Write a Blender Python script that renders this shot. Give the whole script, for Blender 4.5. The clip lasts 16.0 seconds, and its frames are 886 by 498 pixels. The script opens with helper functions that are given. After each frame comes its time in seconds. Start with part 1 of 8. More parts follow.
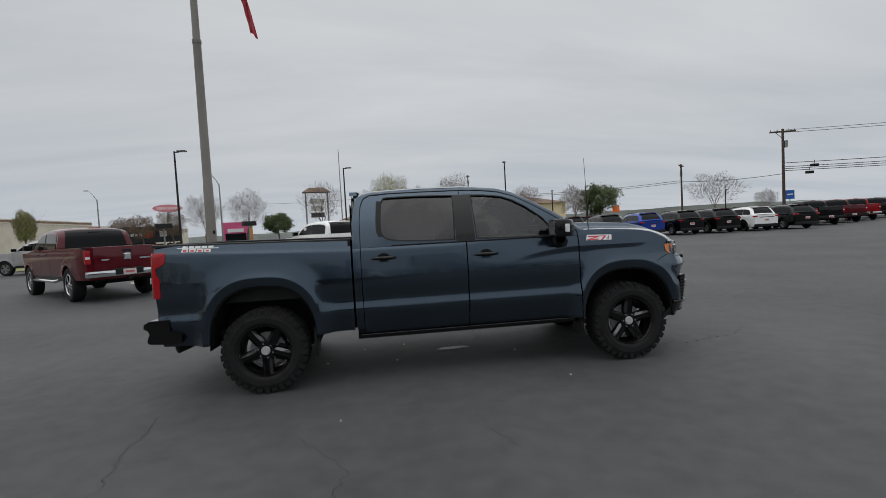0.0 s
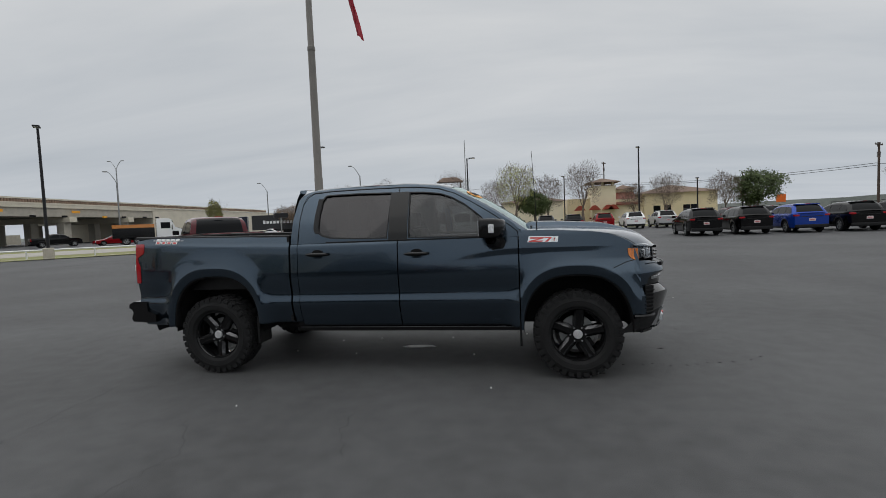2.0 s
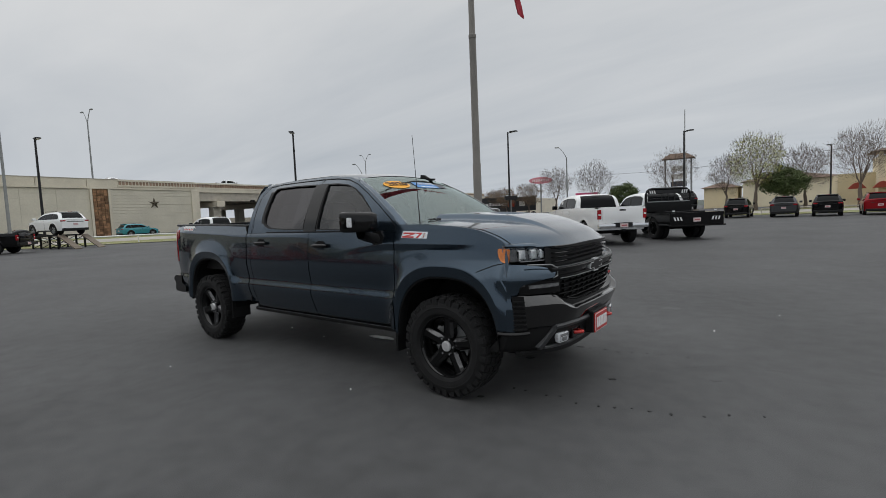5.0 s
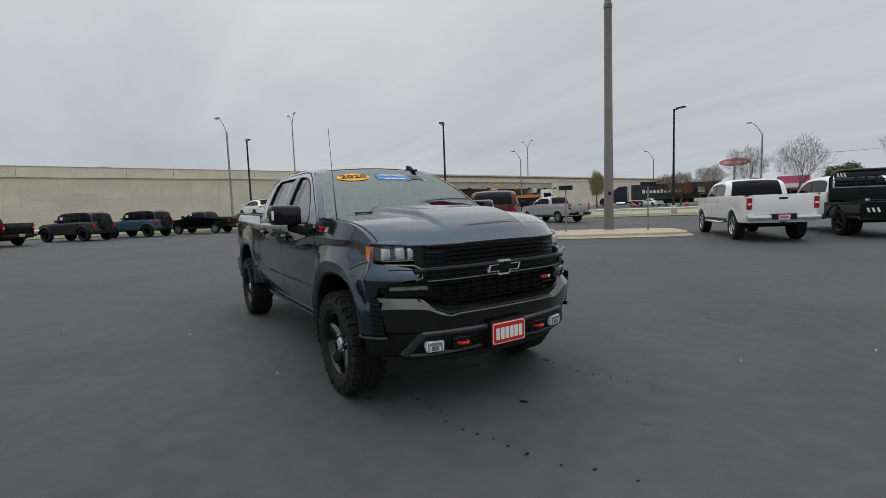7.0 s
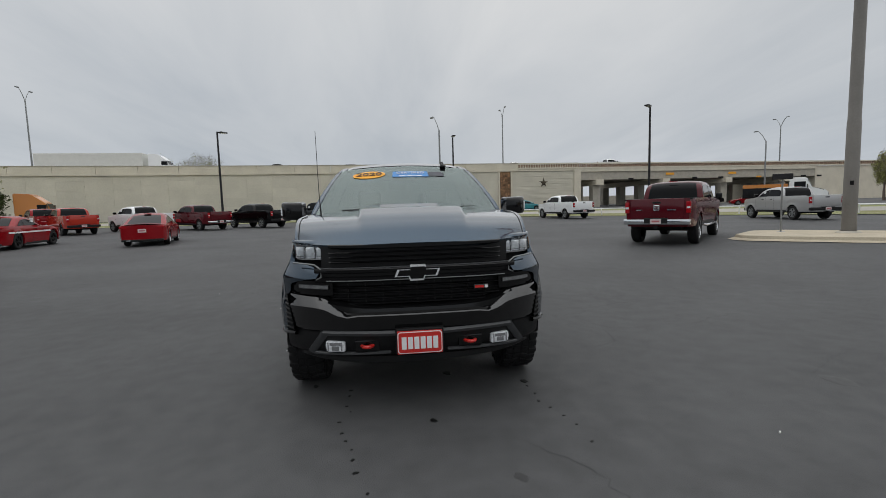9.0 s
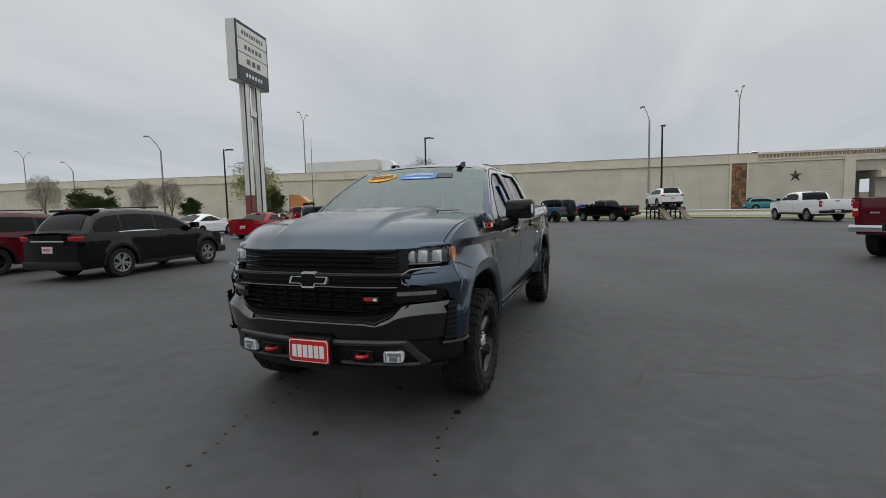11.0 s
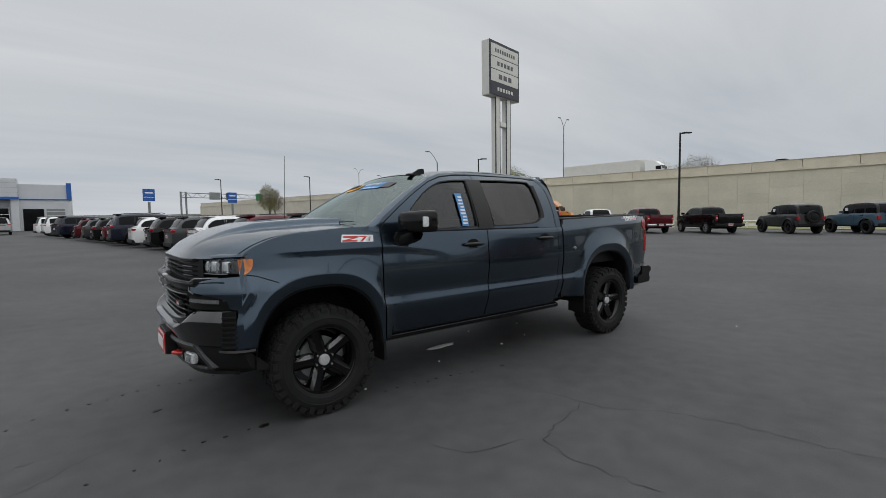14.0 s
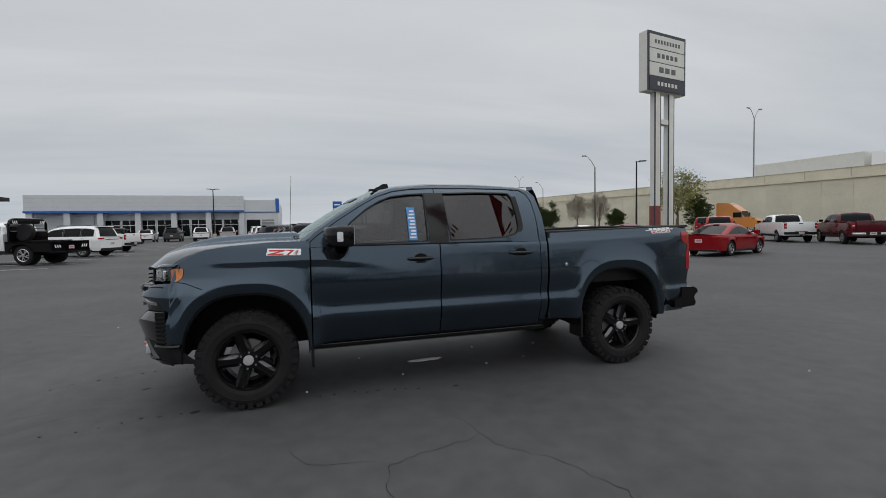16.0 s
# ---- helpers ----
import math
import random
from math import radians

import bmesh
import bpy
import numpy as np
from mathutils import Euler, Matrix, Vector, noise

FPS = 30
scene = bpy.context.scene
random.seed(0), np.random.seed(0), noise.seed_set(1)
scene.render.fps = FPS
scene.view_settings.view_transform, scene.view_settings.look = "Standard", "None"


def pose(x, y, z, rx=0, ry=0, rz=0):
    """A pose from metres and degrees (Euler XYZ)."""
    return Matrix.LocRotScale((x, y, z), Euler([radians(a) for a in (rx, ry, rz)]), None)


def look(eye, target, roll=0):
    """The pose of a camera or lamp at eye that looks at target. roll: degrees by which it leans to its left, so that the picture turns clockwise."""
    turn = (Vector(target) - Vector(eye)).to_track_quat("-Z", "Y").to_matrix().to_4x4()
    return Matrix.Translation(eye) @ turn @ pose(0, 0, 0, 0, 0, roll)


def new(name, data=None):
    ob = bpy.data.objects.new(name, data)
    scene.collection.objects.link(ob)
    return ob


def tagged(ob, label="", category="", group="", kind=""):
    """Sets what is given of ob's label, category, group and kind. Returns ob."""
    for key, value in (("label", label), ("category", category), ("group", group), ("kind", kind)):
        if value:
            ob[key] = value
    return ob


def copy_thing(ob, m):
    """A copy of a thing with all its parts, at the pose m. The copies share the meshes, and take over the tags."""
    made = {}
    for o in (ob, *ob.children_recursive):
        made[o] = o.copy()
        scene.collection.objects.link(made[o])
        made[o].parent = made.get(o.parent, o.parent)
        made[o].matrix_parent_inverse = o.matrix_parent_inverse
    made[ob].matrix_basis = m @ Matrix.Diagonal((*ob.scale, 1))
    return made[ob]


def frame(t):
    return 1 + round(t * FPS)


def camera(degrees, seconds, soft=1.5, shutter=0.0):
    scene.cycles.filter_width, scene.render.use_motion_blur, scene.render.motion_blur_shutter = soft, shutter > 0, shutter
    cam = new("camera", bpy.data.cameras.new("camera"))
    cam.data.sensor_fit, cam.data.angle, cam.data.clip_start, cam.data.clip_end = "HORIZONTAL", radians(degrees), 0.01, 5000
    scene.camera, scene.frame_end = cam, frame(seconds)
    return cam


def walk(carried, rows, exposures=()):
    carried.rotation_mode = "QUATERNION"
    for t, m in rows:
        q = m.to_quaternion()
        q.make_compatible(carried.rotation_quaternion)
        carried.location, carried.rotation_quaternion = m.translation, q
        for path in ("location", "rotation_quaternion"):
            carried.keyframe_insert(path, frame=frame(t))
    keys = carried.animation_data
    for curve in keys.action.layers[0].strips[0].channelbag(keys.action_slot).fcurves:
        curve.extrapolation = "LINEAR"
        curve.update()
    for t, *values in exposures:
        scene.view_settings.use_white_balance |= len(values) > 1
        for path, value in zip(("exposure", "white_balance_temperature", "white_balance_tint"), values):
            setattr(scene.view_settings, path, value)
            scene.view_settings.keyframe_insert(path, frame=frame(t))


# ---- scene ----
cam = camera(87.7, 16.0, soft=0.5)
PATH = [
    (0, (-0.666, -5.517, 1.506), (-0.417, -3.534, 1.413), -3.1),
    (0.5, (-0.19, -5.529, 1.515), (-0.081, -3.535, 1.417), -2.9),
    (1, (0.354, -5.501, 1.503), (0.306, -3.505, 1.4), -2.8),
    (1.5, (0.824, -5.423, 1.508), (0.641, -3.435, 1.399), -2.6),
    (2, (1.377, -5.337, 1.504), (1.038, -3.369, 1.392), -2.4),
    (2.5, (1.841, -5.198, 1.489), (1.363, -3.26, 1.373), -2.3),
    (3, (2.374, -5.016, 1.488), (1.736, -3.124, 1.366), -2.2),
    (3.5, (2.795, -4.796, 1.47), (2.024, -2.955, 1.34), -2.2),
    (4, (3.269, -4.504, 1.477), (2.348, -2.735, 1.338), -2.2),
    (4.2, (3.448, -4.393, 1.48), (2.472, -2.653, 1.339), -2.2),
    (6.3, (4.919, -2.782, 1.459), (3.396, -1.496, 1.297), -2.3),
    (6.5, (5.054, -2.615, 1.462), (3.487, -1.383, 1.297), -2.2),
    (7, (5.354, -2.149, 1.451), (3.675, -1.076, 1.274), -2.1),
    (7.5, (5.579, -1.703, 1.447), (3.808, -0.792, 1.26), -1.9),
    (8, (5.741, -1.159, 1.439), (3.877, -0.459, 1.252), -1.9),
    (8.5, (5.826, -0.687, 1.455), (3.895, -0.203, 1.269), -1.7),
    (9, (5.877, -0.143, 1.453), (3.898, 0.081, 1.266), -1.6),
    (9.5, (5.822, 0.35, 1.472), (3.831, 0.345, 1.28), -1.5),
    (10, (5.716, 0.921, 1.472), (3.741, 0.668, 1.286), -1.4),
    (10.2, (5.657, 1.128, 1.457), (3.695, 0.786, 1.272), -1.4),
    (12.3, (4.573, 3.018, 1.451), (2.922, 1.899, 1.298), -1.3),
    (12.5, (4.428, 3.174, 1.447), (2.822, 1.992, 1.293), -1.3),
    (13, (4.035, 3.557, 1.46), (2.555, 2.221, 1.309), -1.2),
    (13.5, (3.673, 3.888, 1.472), (2.307, 2.435, 1.329), -0.8),
    (14, (3.248, 4.233, 1.464), (2.022, 2.659, 1.33), -0.8),
    (14.5, (2.876, 4.538, 1.457), (1.781, 2.869, 1.336), -0.8),
    (15, (2.392, 4.786, 1.458), (1.459, 3.02, 1.354), -1.1),
    (15.5, (1.96, 4.977, 1.494), (1.178, 3.139, 1.4), -1.2),
    (16, (1.454, 5.135, 1.496), (0.848, 3.231, 1.405), -1.0),
]
walk(cam, [(t, look(eye, target, roll)) for t, eye, target, roll in PATH])

# ---- world and light: a flat overcast sky over a wide, weak sun ----
SUN_AZ, SUN_EL = radians(205), radians(52)
world = bpy.data.worlds.new("overcast")
scene.world = world
world.use_nodes = True
wn, wl = world.node_tree.nodes, world.node_tree.links
wn.clear()


def wnode(kind, **kw):
    n = wn.new(kind)
    for k, v in kw.items():
        setattr(n, k, v)
    return n


sky = wnode("ShaderNodeTexSky", sky_type="NISHITA", sun_disc=False, sun_elevation=SUN_EL, sun_rotation=SUN_AZ)
sky_bg = wnode("ShaderNodeBackground")
sky_bg.inputs["Strength"].default_value = 0.06
tc = wnode("ShaderNodeTexCoord")
sep = wnode("ShaderNodeSeparateXYZ")
wl.new(tc.outputs["Generated"], sep.inputs[0])
zc = wnode("ShaderNodeMath", operation="MAXIMUM")
wl.new(sep.outputs["Z"], zc.inputs[0])
zc.inputs[1].default_value = 0.0
zp = wnode("ShaderNodeMath", operation="ADD")
wl.new(zc.outputs[0], zp.inputs[0])
zp.inputs[1].default_value = 0.14
ux = wnode("ShaderNodeMath", operation="DIVIDE")
uy = wnode("ShaderNodeMath", operation="DIVIDE")
wl.new(sep.outputs["X"], ux.inputs[0])
wl.new(sep.outputs["Y"], uy.inputs[0])
wl.new(zp.outputs[0], ux.inputs[1])
wl.new(zp.outputs[0], uy.inputs[1])
comb = wnode("ShaderNodeCombineXYZ")
wl.new(ux.outputs[0], comb.inputs["X"])
wl.new(uy.outputs[0], comb.inputs["Y"])
mp = wnode("ShaderNodeMapping")
mp.inputs["Rotation"].default_value = (0, 0, radians(25))
mp.inputs["Scale"].default_value = (0.45, 1.5, 1)
wl.new(comb.outputs[0], mp.inputs["Vector"])
n1 = wnode("ShaderNodeTexNoise")
n1.inputs["Scale"].default_value, n1.inputs["Detail"].default_value, n1.inputs["Roughness"].default_value = 0.75, 6, 0.55
n1.inputs["Distortion"].default_value = 0.4
wl.new(mp.outputs[0], n1.inputs["Vector"])
cl = wnode("ShaderNodeValToRGB")
cl.color_ramp.elements[0].position, cl.color_ramp.elements[0].color = 0.28, (0.475, 0.50, 0.525, 1)
cl.color_ramp.elements[1].position, cl.color_ramp.elements[1].color = 0.74, (0.655, 0.66, 0.66, 1)
wl.new(n1.outputs["Fac"], cl.inputs[0])
hz = wnode("ShaderNodeValToRGB")
hz.color_ramp.elements[0].position, hz.color_ramp.elements[0].color = 0.0, (0.86, 0.90, 0.97, 1)
hz.color_ramp.elements[1].position, hz.color_ramp.elements[1].color = 0.46, (1.10, 1.09, 1.08, 1)
e = hz.color_ramp.elements.new(1.0)
e.color = (2.4, 2.4, 2.4, 1)
e = hz.color_ramp.elements.new(0.13)
e.color = (0.86, 0.885, 0.92, 1)
wl.new(zc.outputs[0], hz.inputs[0])
mul = wnode("ShaderNodeMix", data_type="RGBA", blend_type="MULTIPLY")
mul.inputs["Factor"].default_value = 1.0
wl.new(cl.outputs[0], mul.inputs[6])
wl.new(hz.outputs[0], mul.inputs[7])
cloud_bg = wnode("ShaderNodeBackground")
# below the horizon lies dark ground, not sky
low = wnode("ShaderNodeMapRange")
low.inputs["From Min"].default_value, low.inputs["From Max"].default_value = -0.03, 0.0
low.inputs["To Min"].default_value, low.inputs["To Max"].default_value = 0.12, 1.08
wl.new(sep.outputs["Z"], low.inputs["Value"])
wl.new(low.outputs[0], cloud_bg.inputs["Strength"])
wl.new(mul.outputs[2], cloud_bg.inputs["Color"])
wl.new(sky.outputs[0], sky_bg.inputs["Color"])
mixs = wnode("ShaderNodeMixShader")
mixs.inputs[0].default_value = 0.93
wl.new(sky_bg.outputs[0], mixs.inputs[1])
wl.new(cloud_bg.outputs[0], mixs.inputs[2])
wout = wnode("ShaderNodeOutputWorld")
wl.new(mixs.outputs[0], wout.inputs[0])

sun = new("sun", bpy.data.lights.new("sun", "SUN"))
sun.data.energy, sun.data.angle, sun.data.color = 0.5, radians(150), (1, 0.97, 0.93)
sun.matrix_world = Matrix.Rotation(SUN_AZ, 4, "Z") @ Matrix.Rotation(radians(90) - SUN_EL, 4, "X")


# ---- materials ----
def material(name, color, rough=0.5, metal=0.0, coat=0.0, vary=0.0, scale=3.0, bump=0.0, bump_scale=40.0, island=0.0, spec=0.5, second=None):
    """A Principled material; vary mottles it at two scales, second is the colour of its stains, bump gives it relief."""
    m = bpy.data.materials.new(name)
    m.use_nodes = True
    nt = m.node_tree
    p = nt.nodes["Principled BSDF"]
    p.inputs["Base Color"].default_value = (*color, 1)
    p.inputs["Roughness"].default_value = rough
    p.inputs["Metallic"].default_value = metal
    p.inputs["Coat Weight"].default_value = coat
    p.inputs["Coat Roughness"].default_value = 0.04
    p.inputs["Specular IOR Level"].default_value = spec
    co = nt.nodes.new("ShaderNodeTexCoord")
    last = None
    if vary or second:
        a = nt.nodes.new("ShaderNodeTexNoise")
        a.inputs["Scale"].default_value, a.inputs["Detail"].default_value = scale, 5
        nt.links.new(co.outputs["Object"], a.inputs["Vector"])
        b = nt.nodes.new("ShaderNodeTexNoise")
        b.inputs["Scale"].default_value, b.inputs["Detail"].default_value = scale * 14, 3
        nt.links.new(co.outputs["Object"], b.inputs["Vector"])
        ad = nt.nodes.new("ShaderNodeMix")
        ad.inputs[0].default_value = 0.4
        nt.links.new(a.outputs["Fac"], ad.inputs[2])
        nt.links.new(b.outputs["Fac"], ad.inputs[3])
        rp = nt.nodes.new("ShaderNodeValToRGB")
        lo = second or tuple(c * (1 - vary) for c in color)
        hi = tuple(min(1, c * (1 + vary)) for c in color)
        rp.color_ramp.elements[0].position, rp.color_ramp.elements[0].color = 0.33, (*lo, 1)
        rp.color_ramp.elements[1].position, rp.color_ramp.elements[1].color = 0.66, (*hi, 1)
        nt.links.new(ad.outputs[0], rp.inputs[0])
        last = rp.outputs[0]
    if island:
        oi = nt.nodes.new("ShaderNodeObjectInfo")
        mr = nt.nodes.new("ShaderNodeMapRange")
        mr.inputs["To Min"].default_value, mr.inputs["To Max"].default_value = 1 - island, 1 + island
        nt.links.new(oi.outputs["Random"], mr.inputs["Value"])
        hs = nt.nodes.new("ShaderNodeHueSaturation")
        nt.links.new(mr.outputs[0], hs.inputs["Value"])
        if last:
            nt.links.new(last, hs.inputs["Color"])
        else:
            hs.inputs["Color"].default_value = (*color, 1)
        last = hs.outputs[0]
    if last:
        nt.links.new(last, p.inputs["Base Color"])
    if bump:
        bn = nt.nodes.new("ShaderNodeTexNoise")
        bn.inputs["Scale"].default_value, bn.inputs["Detail"].default_value = bump_scale, 4
        nt.links.new(co.outputs["Object"], bn.inputs["Vector"])
        bp = nt.nodes.new("ShaderNodeBump")
        bp.inputs["Strength"].default_value, bp.inputs["Distance"].default_value = bump, 0.01
        nt.links.new(bn.outputs["Fac"], bp.inputs["Height"])
        nt.links.new(bp.outputs[0], p.inputs["Normal"])
    return m


def glass_mat(name, tint, clear, rough=0.02, ior=1.85, film=(0.84, 0.97, 0.95)):
    """Tinted glazing: a mirror-like film over a see-through tint."""
    m = bpy.data.materials.new(name)
    m.use_nodes = True
    nt = m.node_tree
    nt.nodes.clear()
    out = nt.nodes.new("ShaderNodeOutputMaterial")
    tr = nt.nodes.new("ShaderNodeBsdfTransparent")
    tr.inputs[0].default_value = (*[c * clear for c in tint], 1)
    gl = nt.nodes.new("ShaderNodeBsdfGlossy")
    gl.inputs["Roughness"].default_value = rough
    gl.inputs["Color"].default_value = (*film, 1)
    fr = nt.nodes.new("ShaderNodeFresnel")
    fr.inputs["IOR"].default_value = ior
    mx = nt.nodes.new("ShaderNodeMixShader")
    nt.links.new(fr.outputs[0], mx.inputs[0])
    nt.links.new(tr.outputs[0], mx.inputs[1])
    nt.links.new(gl.outputs[0], mx.inputs[2])
    nt.links.new(mx.outputs[0], out.inputs[0])
    return m


def glow(name, color, strength):
    m = material(name, color, 0.3)
    p = m.node_tree.nodes["Principled BSDF"]
    p.inputs["Emission Color"].default_value = (*color, 1)
    p.inputs["Emission Strength"].default_value = strength
    return m


PAINT = material("slate_blue_metallic", (0.047, 0.070, 0.096), 0.16, 0.90, 0.7, vary=0.05, scale=60)
PAINT.node_tree.nodes["Principled BSDF"].inputs["Coat IOR"].default_value = 1.42
PAINT.node_tree.nodes["Principled BSDF"].inputs["Coat Roughness"].default_value = 0.025
PLASTIC = material("black_textured_plastic", (0.008, 0.008, 0.0085), 0.5, spec=0.3, vary=0.2, scale=20, bump=0.15, bump_scale=300)
GRILLE_BAR = material("grille_gloss", (0.005, 0.005, 0.0055), 0.25, spec=0.35, vary=0.2, scale=30)
SILVER_CAP = material("silver_cap", (0.62, 0.62, 0.63), 0.38, 0.5, vary=0.15, scale=60)
GLOSS_BLACK = material("gloss_black", (0.004, 0.004, 0.0043), 0.08, spec=0.4)
SATIN_BLACK = material("gloss_black_alloy", (0.003, 0.003, 0.0034), 0.10, spec=0.35, vary=0.2, scale=30)
# paler than the black alloy: sky reflection on the spoke flanks, put into colour
SPOKE_SHEEN = material("polished_black_chamfer", (0.10, 0.10, 0.103), 0.22, 0.9, vary=0.15, scale=30)
SMOKED = material("smoked_lens", (0.19, 0.195, 0.20), 0.15, 0.2, 0.6, vary=0.3, scale=40)
SATIN_DARK = material("charcoal_satin", (0.055, 0.057, 0.06), 0.42, 0.2, vary=0.1, scale=15)
RUBBER = material("tyre_rubber", (0.011, 0.011, 0.0115), 0.8, spec=0.3, vary=0.35, scale=9, bump=0.25, bump_scale=120)
CHROME = material("chrome", (0.75, 0.76, 0.78), 0.12, 1.0)
STEEL_DARK = material("underbody_steel", (0.008, 0.008, 0.0085), 0.75, 0.0, spec=0.2, vary=0.3, scale=8)
RED = material("signal_red", (0.55, 0.02, 0.015), 0.3, 0, 0.6)
RED_LENS = material("red_lens", (0.33, 0.005, 0.010), 0.12, 0, 0.2, vary=0.15, scale=30)
CLEAR_LENS = material("clear_lens", (0.72, 0.74, 0.76), 0.2, 0.1, 1.0, vary=0.3, scale=45)
AMBER = material("amber_lens", (0.62, 0.17, 0.015), 0.2, 0, 0.8, vary=0.3, scale=50)
WHITE = material("white_paint", (0.72, 0.73, 0.73), 0.35, 0, 0.6, vary=0.03, scale=4)
DARK_GLASS = glass_mat("privacy_glass", (0.55, 0.57, 0.6), 0.08, ior=1.64, film=(0.97, 0.95, 0.97))
SIDE_GLASS = glass_mat("tinted_glass", (0.62, 0.66, 0.66), 0.36, ior=1.66, film=(0.95, 0.96, 0.97))
WIND_GLASS = glass_mat("windshield_glass", (0.80, 0.88, 0.86), 0.90, ior=2.15)
FAR_GLASS = material("dark_window", (0.006, 0.007, 0.008), 0.06, spec=0.14)
CABIN = material("cabin_trim", (0.03, 0.03, 0.032), 0.8, vary=0.2, scale=20)
ASPHALT = material("worn_asphalt", (0.062, 0.0625, 0.064), 0.70, spec=0.36, vary=0.30, scale=0.35, bump=0.35, bump_scale=160)
CONCRETE = material("pale_concrete", (0.42, 0.39, 0.33), 0.85, vary=0.14, scale=1.2, bump=0.3, bump_scale=60)
WALL_PANEL = material("tan_cast_panel", (0.61, 0.575, 0.475), 0.9, vary=0.09, scale=0.35, bump=0.5, bump_scale=8, island=0.04)
WALL_CAP = material("pale_coping", (0.64, 0.59, 0.48), 0.85, vary=0.1, scale=0.5, bump=0.2)
GRASS = material("dry_spring_grass", (0.13, 0.155, 0.045), 0.95, vary=0.35, scale=0.5, bump=0.8, bump_scale=30, second=(0.20, 0.17, 0.08))
ROAD = material("frontage_concrete", (0.33, 0.31, 0.28), 0.9, vary=0.12, scale=0.2)
POLE_DARK = material("dark_bronze_pole", (0.016, 0.016, 0.018), 0.45, 0.4, vary=0.2)
GALV = material("galvanised_steel", (0.27, 0.28, 0.28), 0.5, 0.6, vary=0.15, scale=2)
POLE_GREY = material("weathered_grey_paint", (0.165, 0.155, 0.14), 0.6, 0.1, vary=0.14, scale=1.5)
WOOD = material("creosoted_timber", (0.07, 0.05, 0.04), 0.9, vary=0.3, scale=2)
BARK = material("grey_brown_bark", (0.135, 0.105, 0.085), 0.95, vary=0.3, scale=6)
LEAF_DARK = material("evergreen_leaf", (0.062, 0.088, 0.026), 0.8, vary=0.5, scale=2.5)
LEAF_FRESH = material("fresh_spring_leaf", (0.27, 0.28, 0.075), 0.8, vary=0.4, scale=2.5)
LEAF_RUST = material("rusty_bud", (0.20, 0.13, 0.07), 0.9, vary=0.4, scale=2.5)
STUCCO = material("yellow_stucco", (0.72, 0.61, 0.40), 0.9, vary=0.06, scale=0.7)
STUCCO_PALE = material("cream_stucco", (0.76, 0.68, 0.50), 0.9, vary=0.06, scale=0.7)
TILE_ROOF = material("clay_roof_tile", (0.17, 0.115, 0.085), 0.85, vary=0.25, scale=3)
PANEL_GREY = material("pale_grey_cladding", (0.60, 0.62, 0.64), 0.45, 0.2, vary=0.04, scale=1)
BLUE = material("signal_blue", (0.008, 0.10, 0.40), 0.4, 0, 0.2)
SIGN_WHITE = material("sign_face_white", (0.66, 0.66, 0.62), 0.5, vary=0.05, scale=2)
SIGN_NAVY = material("sign_face_navy", (0.022, 0.026, 0.04), 0.45, vary=0.1)
PAPER = material("white_paper", (0.75, 0.75, 0.75), 0.8)
PLATE_PINK = material("dealer_plate", (0.64, 0.52, 0.52), 0.5)
PLATE_RED = material("faded_plate_red", (0.45, 0.12, 0.13), 0.5)
YELLOW = material("sticker_yellow", (0.85, 0.38, 0.02), 0.5)
STICKER_BLUE = material("sticker_blue", (0.06, 0.24, 0.55), 0.5)
STONE = material("rust_stone", (0.25, 0.14, 0.075), 0.9, vary=0.6, scale=1.6, island=0.55)
PAINTS = {
    "maroon": material("maroon_metallic", (0.085, 0.004, 0.009), 0.12, 0.0, spec=0.45),
    "red": material("red_enamel", (0.25, 0.006, 0.010), 0.14, 0.1, spec=0.35),
    "orange_red": material("orange_red_enamel", (0.42, 0.030, 0.014), 0.15, 0.0, 0.2),
    "white": material("white_enamel", (0.84, 0.85, 0.85), 0.3, 0, 1.0),
    "silver": material("silver_metallic", (0.48, 0.48, 0.48), 0.35, 0.5, 0.3),
    "grey": material("grey_metallic", (0.055, 0.058, 0.062), 0.28, 0.5, coat=0.3),
    "black": material("black_enamel", (0.002, 0.002, 0.0024), 0.09, spec=0.4),
    "blue": material("bright_blue_metallic", (0.008, 0.045, 0.30), 0.25, 0.4, coat=0.3),
    "bronco": material("area_blue_enamel", (0.055, 0.105, 0.150), 0.3, 0.1, coat=0.3),
    "teal": material("teal_enamel", (0.01, 0.22, 0.27), 0.35, 0.1, 1.0),
    "navy": material("navy_metallic", (0.008, 0.012, 0.028), 0.25, 0.3, coat=0.2),
    "orange": material("orange_enamel", (0.55, 0.20, 0.03), 0.35, 0, 0.8),
    "cream": material("cream_enamel", (0.6, 0.57, 0.45), 0.4, 0, 0.5),
}


# ---- builders ----
def part(name, bm, mtl, parent=None, label="", smooth=None, away=None):
    """Links a bmesh as one mesh object, under parent if given; its faces look away from the point given."""
    me = bpy.data.meshes.new(name)
    bmesh.ops.recalc_face_normals(bm, faces=bm.faces)
    if away and sum((f.calc_center_median() - Vector(away)).dot(f.normal) * f.calc_area() for f in bm.faces) < 0:
        bmesh.ops.reverse_faces(bm, faces=bm.faces)
    bm.to_mesh(me)
    bm.free()
    me.materials.append(mtl)
    ob = new(name, me)
    if smooth:
        me.set_sharp_from_angle(angle=radians(smooth))
        me.polygons.foreach_set("use_smooth", [True] * len(me.polygons))
        me.set_sharp_from_angle(angle=radians(smooth))
    if parent:
        ob.parent = parent
    if label:
        ob["label"] = label
    return ob


def thing(name, m, label, category, group="", kind=""):
    ob = new(name)
    ob.matrix_world = m
    return tagged(ob, label, category, group, kind)


